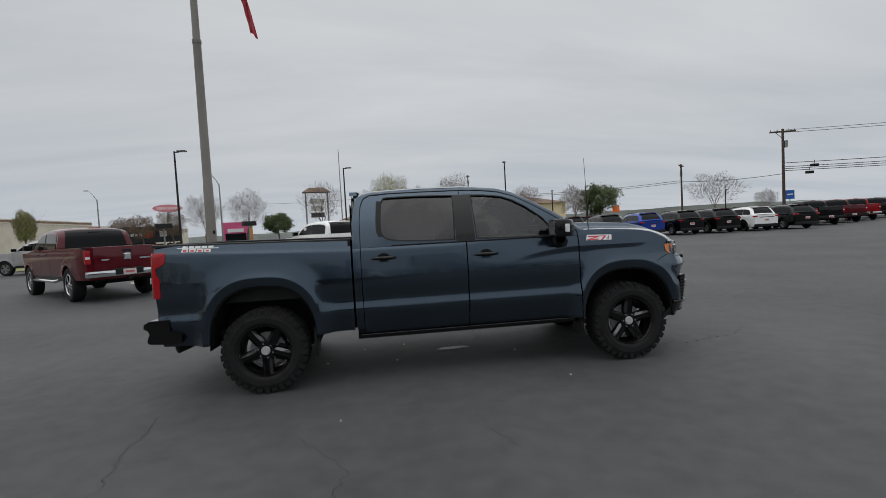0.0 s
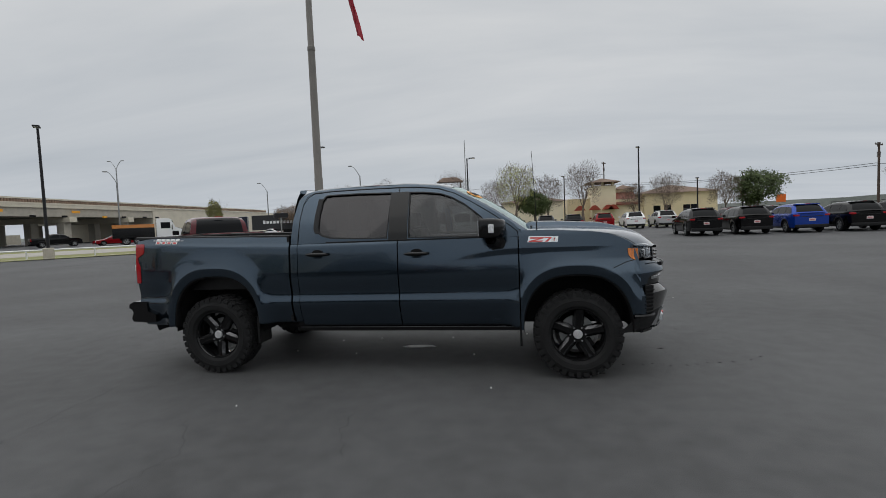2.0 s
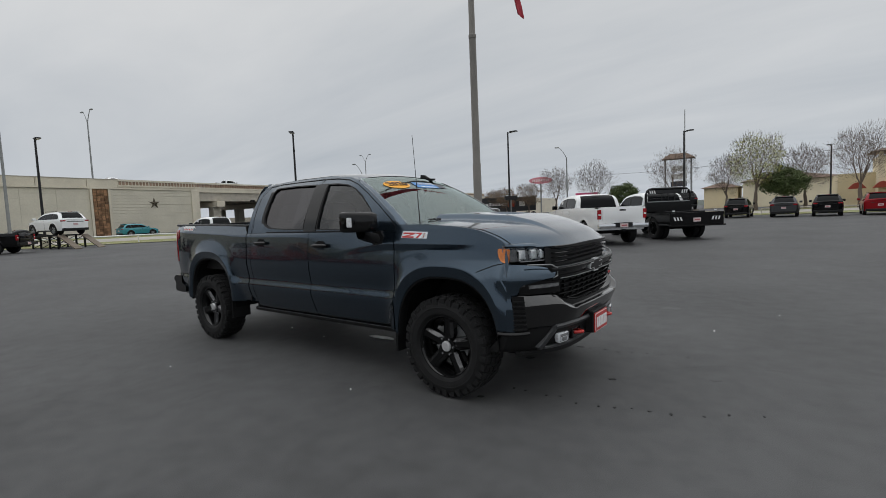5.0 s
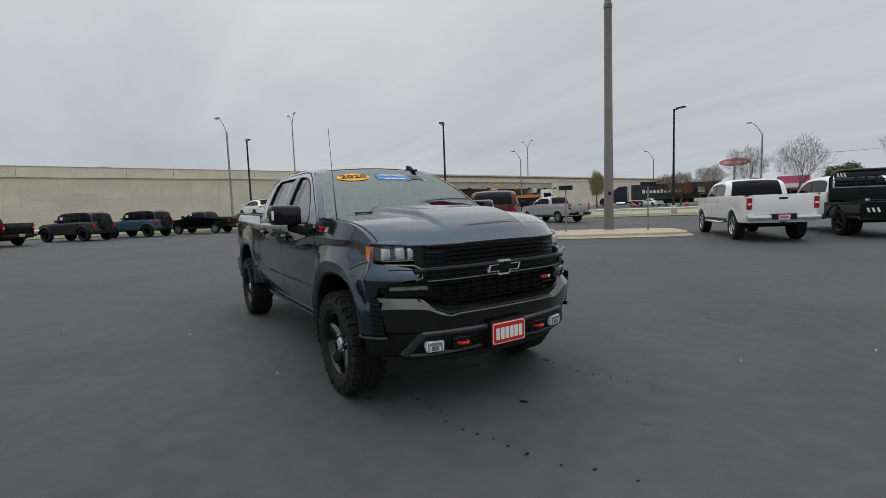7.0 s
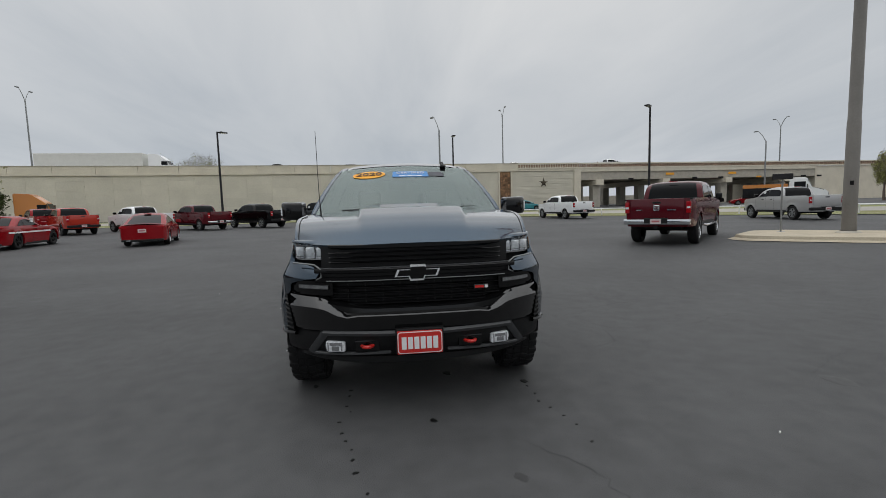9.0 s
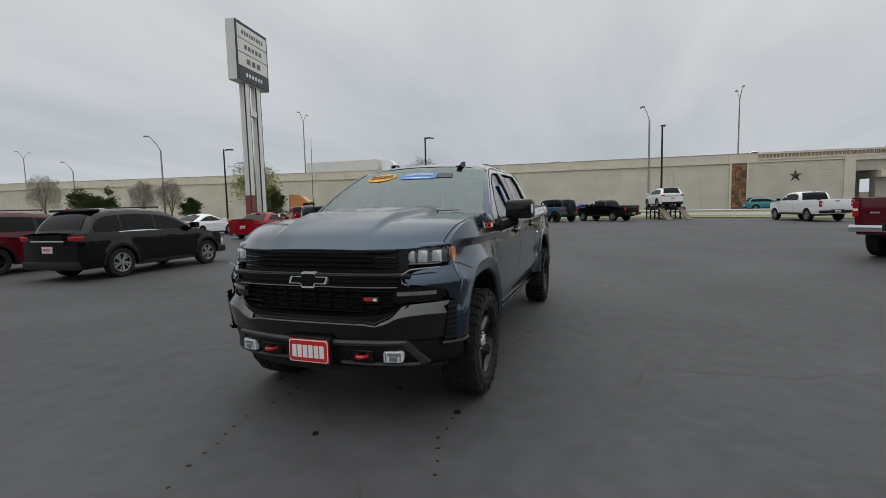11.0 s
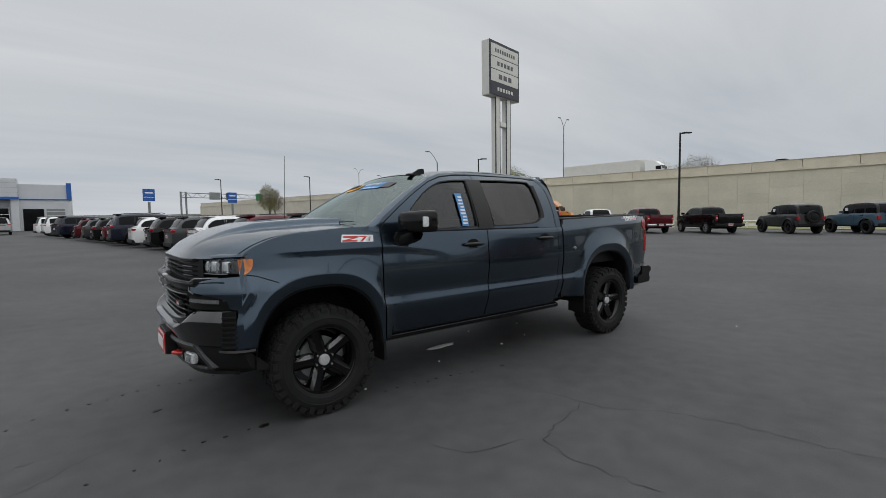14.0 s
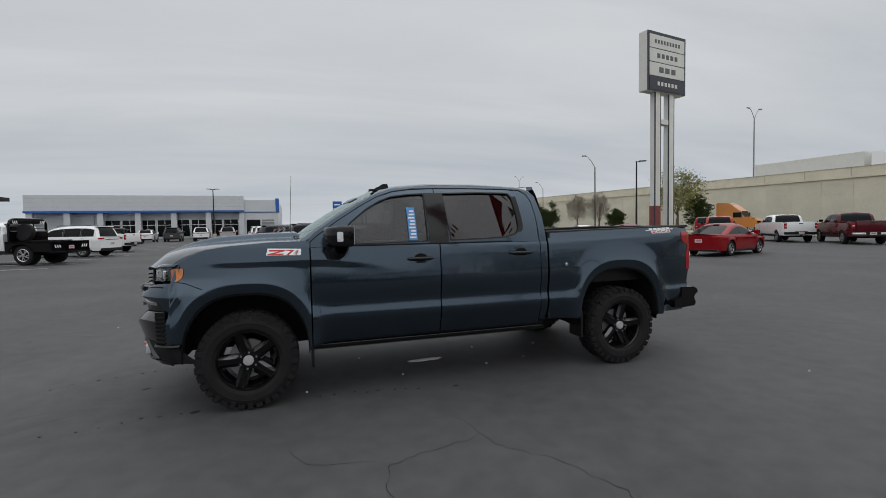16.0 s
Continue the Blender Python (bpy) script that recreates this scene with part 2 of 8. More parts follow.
def add_box(bm, x0, x1, y0, y1, z0, z1, bevel=0.0, m=None):
    r = bmesh.ops.create_cube(bm, size=1.0)
    vs = r["verts"]
    for v in vs:
        v.co = Vector(((x0 + x1) / 2 + v.co.x * (x1 - x0), (y0 + y1) / 2 + v.co.y * (y1 - y0), (z0 + z1) / 2 + v.co.z * (z1 - z0)))
    if bevel:
        es = list({e for v in vs for e in v.link_edges})
        r = bmesh.ops.bevel(bm, geom=es, offset=bevel, segments=2, affect="EDGES", profile=0.6)
        vs = r["verts"]
    if m is not None:
        bmesh.ops.transform(bm, matrix=m, verts=vs)
    return vs


def box(x0, x1, y0, y1, z0, z1, bevel=0.0, m=None):
    bm = bmesh.new()
    add_box(bm, x0, x1, y0, y1, z0, z1, bevel, m)
    return bm


def add_tube(bm, pts, radii, n=8, cap=True):
    """A tapered tube through points."""
    rings = []
    pts = [Vector(p) for p in pts]
    for i, p in enumerate(pts):
        d = (pts[min(i + 1, len(pts) - 1)] - pts[max(i - 1, 0)]).normalized()
        a = d.orthogonal().normalized() if abs(d.z) > 0.98 or i == 0 and False else d.cross(Vector((0, 0, 1)))
        if a.length < 1e-4:
            a = Vector((1, 0, 0))
        a.normalize()
        b = d.cross(a)
        r = radii[i] if hasattr(radii, "__len__") else radii
        rings.append([bm.verts.new(p + r * (math.cos(6.28318 * k / n) * a + math.sin(6.28318 * k / n) * b)) for k in range(n)])
    for q, w in zip(rings, rings[1:]):
        for k in range(n):
            bm.faces.new((q[k], q[(k + 1) % n], w[(k + 1) % n], w[k]))
    if cap:
        bm.faces.new(rings[0][::-1])
        bm.faces.new(rings[-1])


def tube(pts, radii, n=8):
    bm = bmesh.new()
    add_tube(bm, pts, radii, n)
    return bm


def add_grid(bm, rows, close=False):
    """Faces over rows of points."""
    vs = [[bm.verts.new(p) for p in r] for r in rows]
    for a, b in zip(vs, vs[1:]):
        for k in range(len(a) - (0 if close else 1)):
            q = (a[k], a[(k + 1) % len(a)], b[(k + 1) % len(a)], b[k])
            bm.faces.new(q)
    return vs


def grid(rows, close=False):
    bm = bmesh.new()
    add_grid(bm, rows, close)
    return bm


def add_lathe(bm, profile, n=32, axis="y"):
    """Turns (radius, along) points round the y axis."""
    rows = []
    for k in range(n):
        a = 6.28318530718 * k / n
        rows.append([(r * math.cos(a), h, r * math.sin(a)) for r, h in profile])
    rows.append(rows[0])
    add_grid(bm, rows)
    bmesh.ops.remove_doubles(bm, verts=bm.verts, dist=1e-5)


def lathe(profile, n=32):
    bm = bmesh.new()
    add_lathe(bm, profile, n)
    return bm


def add_prism(bm, outline, h0, h1, axis="z"):
    """An outline of 2D points pushed from h0 to h1 along an axis."""
    def at(p, h):
        return {"z": (p[0], p[1], h), "y": (p[0], h, p[1]), "x": (h, p[0], p[1])}[axis]
    lo = [bm.verts.new(at(p, h0)) for p in outline]
    hi = [bm.verts.new(at(p, h1)) for p in outline]
    bm.faces.new(lo[::-1])
    bm.faces.new(hi)
    for k in range(len(lo)):
        bm.faces.new((lo[k], lo[(k + 1) % len(lo)], hi[(k + 1) % len(lo)], hi[k]))


def prism(outline, h0, h1, axis="z"):
    bm = bmesh.new()
    add_prism(bm, outline, h0, h1, axis)
    return bm


def rounded(x0, x1, y0, y1, r, n=5):
    """A rectangle's outline with round corners."""
    pts = []
    for cx, cy, a0 in ((x1 - r, y1 - r, 0), (x0 + r, y1 - r, 90), (x0 + r, y0 + r, 180), (x1 - r, y0 + r, 270)):
        for k in range(n + 1):
            a = radians(a0 + 90 * k / n)
            pts.append((cx + r * math.cos(a), cy + r * math.sin(a)))
    return pts


def lerp_table(table, x):
    """Straight lines between (x, value) pairs."""
    if x <= table[0][0]:
        return table[0][1]
    for (a, va), (b, vb) in zip(table, table[1:]):
        if x <= b:
            return va + (vb - va) * (x - a) / (b - a)
    return table[-1][1]


def smooth_table(table, x):
    """As lerp_table with a soft passage through each pair."""
    w = 0.02
    return sum(lerp_table(table, x + k * w) for k in (-2, -1, 0, 1, 2)) / 5


def bar(name, x0, x1, y0, y1, z0, z1, mtl, parent, label=""):
    return part(name, box(x0, x1, y0, y1, z0, z1), mtl, parent, label)


def text_mesh(body, size, mtl, name, parent, m, depth=0.002, label=""):
    """Flat lettering in the built-in font, as a mesh."""
    cu = bpy.data.curves.new(name, "FONT")
    cu.body, cu.size, cu.align_x, cu.align_y, cu.extrude = body, size, "CENTER", "CENTER", depth
    tmp = bpy.data.objects.new(name, cu)
    scene.collection.objects.link(tmp)
    me = bpy.data.meshes.new_from_object(tmp.evaluated_get(bpy.context.evaluated_depsgraph_get()))
    bpy.data.objects.remove(tmp)
    me.materials.clear()
    me.materials.append(mtl)
    ob = new(name, me)
    ob.parent = parent
    ob.matrix_local = m
    if label:
        ob["label"] = label
    return ob


# ---- the pickup in the middle of the lot ----
TRUCK = thing("pickup_truck", pose(0, 0.03, 0), "dark slate-blue crew-cab pickup with black wheels parked on asphalt", "pickup truck")
AXLE_F, AXLE_R, WHEEL_R = 1.865, -1.865, 0.412
SIDE = [(0.40, 0.835), (0.46, 0.860), (0.56, 0.902), (0.66, 0.938), (0.735, 0.960), (0.755, 0.960), (0.82, 0.934), (0.90, 0.950), (0.96, 0.961), (1.0, 0.964), (1.05, 0.963), (1.10, 0.960), (1.15, 0.955), (1.20, 0.949), (1.26, 0.941), (1.32, 0.932), (1.40, 0.917), (1.46, 0.89)]


def arch_z(x, axle, half, z0, top):
    u = min(1.0, abs(x - axle) / half)
    return z0 + (top - z0) * (1 - u ** 2.7) ** (1 / 2.2)


BED_SIDE = [(1.05, 0.963), (1.15, 0.957), (1.25, 0.951), (1.314, 0.946), (1.321, 0.943), (1.35, 0.929), (1.45, 0.887)]
ARCHES = ((1.865, 0.44, 0.975, 1.000), (-1.865, 0.50, 1.035, 0.996))


def bed_top(x):
    """The bed's upper edge climbs a little towards the tail."""
    return 1.430 + 0.021 * max(0.0, -1.0 - x)


def ease(t):
    t = max(0.0, min(1.0, t))
    return t * t * (3 - 2 * t)


def ridge(d, h, up, down):
    return h * max(0.0, 1 - d / up) if d >= 0 else h * max(0.0, 1 + d / down)


def side_y(x, z):
    """Half the body's width at a place of its side."""
    y = smooth_table(SIDE, z)
    # a sharp shoulder runs along the bed, another along the fender into the door
    w = ease((0.75 - x) / 0.9)
    if w and z > 1.05:
        y += w * (lerp_table(BED_SIDE, z - 0.040 * max(0.0, -1.0 - x)) - y)
    w = ease((x - 0.55) / 0.8) * ease((2.3 - x) / 0.4)
    y += ridge(z - 1.238 + 0.10 * max(0.0, (1.30 - x) / 0.75) ** 1.5, 0.013 * w, 0.15, 0.05)
    # flares: the skin swells out to a soft edge round each wheel opening, then turns under
    for ax, z0, top, out in ARCHES:
        q = (min(2.0, abs(x - ax) / 0.50) ** 2.7 + max(0.0, (z - z0) / (top - z0)) ** 2.2) ** (1 / 2.45)
        if q <= 1.15:
            y = out - 0.020 * min(1.0, (1.15 - q) / 0.15) ** 1.4
        elif q < 1.50:
            y += max(0.0, out - y) * (1 - (q - 1.15) / 0.35) ** 2.4
    if x > 1.8:
        u, v = min(1.0, (x - 1.8) / 0.6), max(0.0, min(1.0, (z - 0.98) / 0.14))
        y -= 0.075 * u * u * v
        lim = 0.968 * (max(0.0, 2.768 - x) / 0.33) ** 0.25
        y = min(y, lim) if x > 2.3 else y
    if x < -2.45:
        y -= 0.05 * ((-2.45 - x) / 0.42) ** 2
    return y


def columns(x0, x1, axle=None, half=0.51, step=0.045):
    xs = set()
    n = max(2, int((x1 - x0) / step))
    for k in range(n + 1):
        xs.add(round(x0 + (x1 - x0) * k / n, 4))
    if axle is not None:
        for k in range(33):
            x = axle + half * math.sin(math.pi * (k / 32 - 0.5))
            if x0 < x < x1:
                xs.add(round(x, 4))
    xs = sorted(xs)
    keep = [xs[0]]
    for x in xs[1:]:
        if x - keep[-1] > 0.004:
            keep.append(x)
    return keep


def side_panel(name, x0, x1, lo, hi, sgn, axle=None, rows=64, fold=0.03):
    """A skin panel between two heights, with its edges folded inwards."""
    grid_rows = []
    for x in columns(x0, x1, axle):
        a, b = lo(x), hi(x)
        col = [(x, sgn * (side_y(x, a) - fold), a + 0.004)]
        for j in range(rows + 1):
            z = a + (b - a) * j / rows
            y = side_y(x, z)
            if j == 0:
                y -= 0.006
            col.append((x, sgn * y, z))
        col.append((x, sgn * (side_y(x, b) - fold), b - 0.003))
        grid_rows.append(col)
    first = [(x + 0.002, y - sgn * fold, z) for x, y, z in grid_rows[0]]
    last = [(x - 0.002, y - sgn * fold, z) for x, y, z in grid_rows[-1]]
    return part(name, grid([first] + grid_rows + [last]), PAINT, TRUCK, smooth=50)


def rear_lo(x):
    return max(0.53 if x > -1.9 else 0.50, arch_z(x, AXLE_R, 0.50, 0.50, 1.035)) if abs(x - AXLE_R) < 0.50 else (0.53 if x > -1.9 else 0.50)


def front_lo(x):
    if abs(x - AXLE_F) < 0.50:
        return arch_z(x, AXLE_F, 0.50, 0.44, 0.975)
    return 0.46 if x < AXLE_F else 0.60


def fender_top(x):
    return smooth_table([(1.3, 1.405), (1.66, 1.40), (2.0, 1.375), (2.18, 1.345), (2.32, 1.288), (2.42, 1.215)], x)


BADGE = [(((0.004, 0.047), (0.135, 0.047), (0.128, 0.034), (0.004, 0.034)), RED), (((0.092, 0.036), (0.132, 0.036), (0.050, 0.014), (0.010, 0.014)), RED), (((0.0, 0.016), (0.130, 0.016), (0.125, 0.004), (0.0, 0.004)), RED),
         (((0.142, 0.047), (0.205, 0.047), (0.203, 0.038), (0.142, 0.038)), RED), (((0.182, 0.038), (0.203, 0.038), (0.172, 0.004), (0.150, 0.004)), RED), (((0.212, 0.043), (0.252, 0.043), (0.245, 0.006), (0.205, 0.006)), PAPER), (((0.224, 0.043), (0.238, 0.043), (0.236, 0.006), (0.222, 0.006)), RED)]


def skin_patch(name, corners, sgn, off, mtl, parent, label="", flip=False):
    """A thin four-cornered plate that follows the body's side; flip mirrors it fore and aft so that it reads the same way."""
    cs = [((flip - x) if flip else x, z) for x, z in corners]
    rows = []
    for j in range(5):
        v = j / 4
        row = []
        for k in range(7):
            u = k / 6
            x = (cs[0][0] * (1 - u) + cs[1][0] * u) * (1 - v) + (cs[3][0] * (1 - u) + cs[2][0] * u) * v
            z = (cs[0][1] * (1 - u) + cs[1][1] * u) * (1 - v) + (cs[3][1] * (1 - u) + cs[2][1] * u) * v
            row.append((x, sgn * (side_y(x, z) + off), z))
        rows.append(row)
    bm = grid(rows)
    r = bmesh.ops.extrude_face_region(bm, geom=list(bm.faces))
    for v in r["geom"]:
        if isinstance(v, bmesh.types.BMVert):
            v.co.y -= sgn * (off + 0.001)
    return part(name, bm, mtl, parent, label)


SILL = 0.490
for sgn in (-1, 1):
    side_panel("bed_side", -2.83, -1.005, rear_lo, bed_top, sgn, AXLE_R)
    side_panel("rear_door", -0.905, 0.150, lambda x: SILL if x > -0.75 else SILL + 0.0, lambda x: 1.345, sgn)
    side_panel("front_door", 0.162, 1.335, lambda x: SILL, lambda x: 1.345, sgn)
    side_panel("front_fender", 1.347, 2.432, front_lo, lambda x: fender_top(x) if x < 2.405 else 1.082, sgn, AXLE_F)
    # a column of cab skin behind the rear door
    side_panel("cab_corner", -0.985, -0.912, lambda x: 0.53, lambda x: 1.345, sgn)
    # black rocker and bright lower lip
    rk = []
    for x in columns(-0.98, 1.34, step=0.2):
        rk.append([(x, sgn * 0.80, 0.435), (x, sgn * 0.865, 0.43), (x, sgn * 0.89, 0.445), (x, sgn * 0.892, 0.478), (x, sgn * 0.85, 0.488)])
    part("rocker", grid(rk), GLOSS_BLACK, TRUCK, "gloss black rocker panel", smooth=40)
    part("rocker_trim", box(-0.95, 1.30, sgn * 0.893 - 0.004, sgn * 0.893 + 0.004, 0.473, 0.479, 0.002), SATIN_DARK, TRUCK)
    # black lips round the wheel openings
    for ax, z0, top, nm in ((AXLE_R, 0.50, 1.035, "rear"), (AXLE_F, 0.44, 0.975, "front")):
        rows = []
        for k in range(41):
            x = ax + 0.50 * math.sin(math.pi * (k / 40 - 0.5))
            z = arch_z(x, ax, 0.50, z0, top)
            y = side_y(x, z)
            rows.append([(x, sgn * (y - 0.005), z + 0.004), (x * 0.985 + ax * 0.015, sgn * (y - 0.012), z - 0.012), (x * 0.985 + ax * 0.015, sgn * (y - 0.10), z - 0.012)])
        part("wheel_opening_lip", grid(rows), PLASTIC, TRUCK, smooth=60)
        # liner of the wheel house
        rows = []
        for k in range(25):
            a = math.pi * (k / 24)
            c, s = math.cos(a), math.sin(a)
            rows.append([(ax + 0.515 * c, sgn * 0.93, 0.44 + (top - 0.40) * s), (ax + 0.50 * c, sgn * 0.52, 0.44 + (top - 0.42) * s)])
        rows = [[(r[0][0], r[0][1], 0.30)] and r for r in rows]
        part("wheel_house", grid(rows), STEEL_DARK, TRUCK, smooth=60)
        part("wheel_house_wall", prism([(ax + 0.50 * math.cos(math.pi * k / 16), 0.44 + (top - 0.42) * math.sin(math.pi * k / 16)) for k in range(17)], sgn * 0.50, sgn * 0.52, "y"), STEEL_DARK, TRUCK)
    # mud flaps
    part("mud_flap", box(1.33, 1.352, sgn * 0.74 - 0.0, sgn * 0.965, 0.30, 0.56, 0.004), PLASTIC, TRUCK)
    part("mud_flap", box(-1.40, -1.375, sgn * 0.74, sgn * 0.96, 0.32, 0.60, 0.004, ), PLASTIC, TRUCK)


# cab: side frames with two window openings each
def cab_y(z):
    return smooth_table([(1.36, 0.926), (1.42, 0.912), (1.60, 0.842), (1.80, 0.745), (1.86, 0.705), (1.92, 0.640), (1.95, 0.58)], z)


def fill_panel(bm, loops, at):
    """Fills a flat outline with holes, then lays it on a curved side."""
    edges = []
    for lp in loops:
        vs = [bm.verts.new((p[0], 0, p[1])) for p in lp]
        edges += [bm.edges.new((vs[k], vs[(k + 1) % len(vs)])) for k in range(len(vs))]
    bmesh.ops.triangle_fill(bm, edges=edges, use_beauty=True, normal=(0, 1, 0))
    for v in bm.verts:
        v.co = Vector(at(v.co.x, v.co.z))


def dense(pts, step=0.05, closed=True):
    out = []
    n = len(pts)
    for k in range(n if closed else n - 1):
        a, b = Vector(pts[k]), Vector(pts[(k + 1) % n])
        m = max(1, int((b - a).length / step))
        out += [tuple(a + (b - a) * j / m) for j in range(m)]
    return out


CAB_OUT = dense([(1.41, 1.348), (1.30, 1.475), (1.10, 1.612), (0.90, 1.735), (0.72, 1.828), (0.55, 1.885), (0.30, 1.908), (0.0, 1.918), (-0.40, 1.915), (-0.78, 1.900), (-0.90, 1.870), (-0.955, 1.80), (-0.985, 1.60), (-0.985, 1.348)])
WIN_F = dense([(0.262, 1.372), (0.62, 1.364), (1.01, 1.358), (1.075, 1.364), (1.088, 1.42), (0.99, 1.560), (0.83, 1.69), (0.70, 1.765), (0.58, 1.810), (0.40, 1.834), (0.254, 1.840)])
WIN_R = dense([(-0.705, 1.50), (-0.690, 1.452), (-0.650, 1.420), (-0.56, 1.395), (-0.30, 1.380), (0.048, 1.374), (0.072, 1.845), (-0.30, 1.855), (-0.60, 1.853), (-0.660, 1.846), (-0.690, 1.80), (-0.703, 1.65)])


def mirror_shell(sgn):
    """Housing of a door mirror: flat behind, swept back from its inner front corner."""
    bm = bmesh.new()
    plan = [(0.995, 1.02), (1.225, 1.02), (1.232, 1.08), (1.205, 1.155), (1.145, 1.225), (1.10, 1.244), (0.995, 1.244)]
    add_prism(bm, [(x, sgn * y) for x, y in plan], 1.352, 1.530)
    bmesh.ops.recalc_face_normals(bm, faces=bm.faces)
    bmesh.ops.bevel(bm, geom=[e for e in bm.edges if abs(e.verts[0].co.z - e.verts[1].co.z) < 0.01], offset=0.035, segments=3, affect="EDGES", profile=0.6)
    for v in bm.verts:
        if v.co.z > 1.45:
            v.co.z -= 0.10 * max(0.0, v.co.x - 1.10)
    return bm



def shrink(lp, d):
    cx, cz = sum(p[0] for p in lp) / len(lp), sum(p[1] for p in lp) / len(lp)
    return [(cx + (x - cx) * (1 - d / max(0.05, abs(x - cx) + 0.2)), cz + (z - cz) * (1 - d / max(0.05, abs(z - cz) + 0.1))) for x, z in lp]


for sgn in (-1, 1):
    bm = bmesh.new()
    fill_panel(bm, [CAB_OUT, WIN_F, WIN_R], lambda x, z: (x, sgn * cab_y(z), z))
    r = bmesh.ops.extrude_face_region(bm, geom=list(bm.faces))
    for v in r["geom"]:
        if isinstance(v, bmesh.types.BMVert):
            v.co.y -= sgn * 0.045
    part("cab_side_frame", bm, PAINT, TRUCK, smooth=40)
    for lp, gm, nm in ((WIN_F, SIDE_GLASS, "front_side_window"), (WIN_R, DARK_GLASS, "rear_side_window")):
        bm = bmesh.new()
        fill_panel(bm, [lp], lambda x, z: (x, sgn * (cab_y(z) - 0.016), z))
        pane = part(nm, bm, gm, TRUCK, "dark tinted side glass", away=(0, 0, 1.2))
        pane.visible_shadow = False
        # rubber surround
        outer, inner = lp, shrink(lp, 0.016)
        rows = [[(o[0], sgn * (cab_y(o[1]) + 0.004), o[1]), (i[0], sgn * (cab_y(i[1]) + 0.002), i[1]), (i[0], sgn * (cab_y(i[1]) - 0.02), i[1])] for o, i in zip(outer, inner)]
        part("window_seal", grid(rows + rows[:1]), PLASTIC, TRUCK, smooth=50)
    # black door-pillar trim between the two windows
    rows = [[(x, sgn * (cab_y(z) + 0.006), z) for x in (0.060, 0.100, 0.150, 0.165, 0.21, 0.252)] for z in [1.352 + 0.0545 * k for k in range(10)]]
    part("pillar_trim", grid(rows), GLOSS_BLACK, TRUCK, "gloss black pillar trim", smooth=30)
    # quarter trim behind the rear window
    rows = [[(lerp_table([(1.43, -0.672), (1.5, -0.708), (1.62, -0.706), (1.825, -0.690)], z) - q, sgn * (cab_y(z) + 0.005), z) for q in (-0.004, 0.040)] for z in [1.45 + 0.04 * k for k in range(10)]]
    part("quarter_trim", grid(rows), PLASTIC, TRUCK)
    # belt line moulding
    part("belt_moulding", box(-0.60, 1.07, sgn * 0.927 - 0.006, sgn * 0.927 + 0.006, 1.347, 1.360, 0.003), PLASTIC, TRUCK)
    # shut lines of both doors run up round the windows
    for pts in ([(-0.908, 1.35), (-0.908, 1.62), (-0.895, 1.76), (-0.865, 1.845), (-0.80, 1.880), (-0.60, 1.893), (-0.20, 1.897), (0.156, 1.895)], [(0.156, 1.35), (0.150, 1.60), (0.140, 1.895)], [(0.156, 1.895), (0.36, 1.886), (0.56, 1.858), (0.72, 1.802), (0.90, 1.702), (1.10, 1.575), (1.27, 1.455), (1.338, 1.395), (1.341, 1.35)]):
        rows = []
        for (x, z), (x2, z2) in zip(pts, pts[1:]):
            n = max(2, int(math.hypot(x2 - x, z2 - z) / 0.05))
            d = Vector((x2 - x, z2 - z)).normalized() * 0.0035
            for k in range(n + 1):
                a, b = x + (x2 - x) * k / n, z + (z2 - z) * k / n
                rows.append([(a - d.y, sgn * (cab_y(b + d.x) + 0.0018), b + d.x), (a + d.y, sgn * (cab_y(b - d.x) + 0.0018), b - d.x)])
        part("door_seam", grid(rows), STEEL_DARK, TRUCK)
    # door handles
    for hx, hz in ((-0.685, 1.237), (0.350, 1.216)):
        rows = []
        for k in range(13):
            u = -1 + k / 6
            bow, hh = 0.016 * (1 - u * u), 0.017 * (1 - abs(u) ** 5) + 0.003
            rows.append([(hx + 0.128 * u, sgn * (0.966 + bow + o), hz + q * hh) for o, q in ((-0.014, -0.9), (0.0, -1.0), (0.010, -0.55), (0.012, 0.1), (0.008, 0.6), (-0.004, 1.0), (-0.014, 0.9))])
        h = part("door_handle", grid(rows), GLOSS_BLACK, TRUCK, "gloss black door handle", smooth=60)
        # a near-black oval plate on the skin stands for the hollow's shade
        cup = [(hx + 0.062 * math.cos(6.28318 * k / 20), hz + 0.008 + 0.040 * math.sin(6.28318 * k / 20)) for k in range(20)]
        part("handle_recess", prism(cup, sgn * 0.944, sgn * 0.9605, "y"), STEEL_DARK, h)
        part("recess_sill", prism([(hx - 0.045, hz - 0.040), (hx + 0.045, hz - 0.040), (hx + 0.052, hz - 0.027), (hx - 0.052, hz - 0.027)], sgn * 0.944, sgn * 0.9625, "y"), PAINT, h)
        part("handle_mount", box(hx + 0.06, hx + 0.12, sgn * 0.945, sgn * 0.975, hz - 0.012, hz + 0.012, 0.004), GLOSS_BLACK, h)
    # mirror
    mir = part("door_mirror", mirror_shell(sgn), GLOSS_BLACK, TRUCK, "gloss black tow-size door mirror", smooth=40)
    part("mirror_arm", grid([[(1.10 + 0.045 * c + (0.06 if k == 0 else 0), sgn * (0.93 + 0.085 * k), 1.335 + 0.042 * q - (0.060, 0.030, 0.0)[k]) for c, q in ((1, 0), (0.5, 1), (-1, 1), (-1.4, 0), (-1, -1), (0.5, -1))] for k in range(3)], True), PLASTIC, mir, smooth=50)
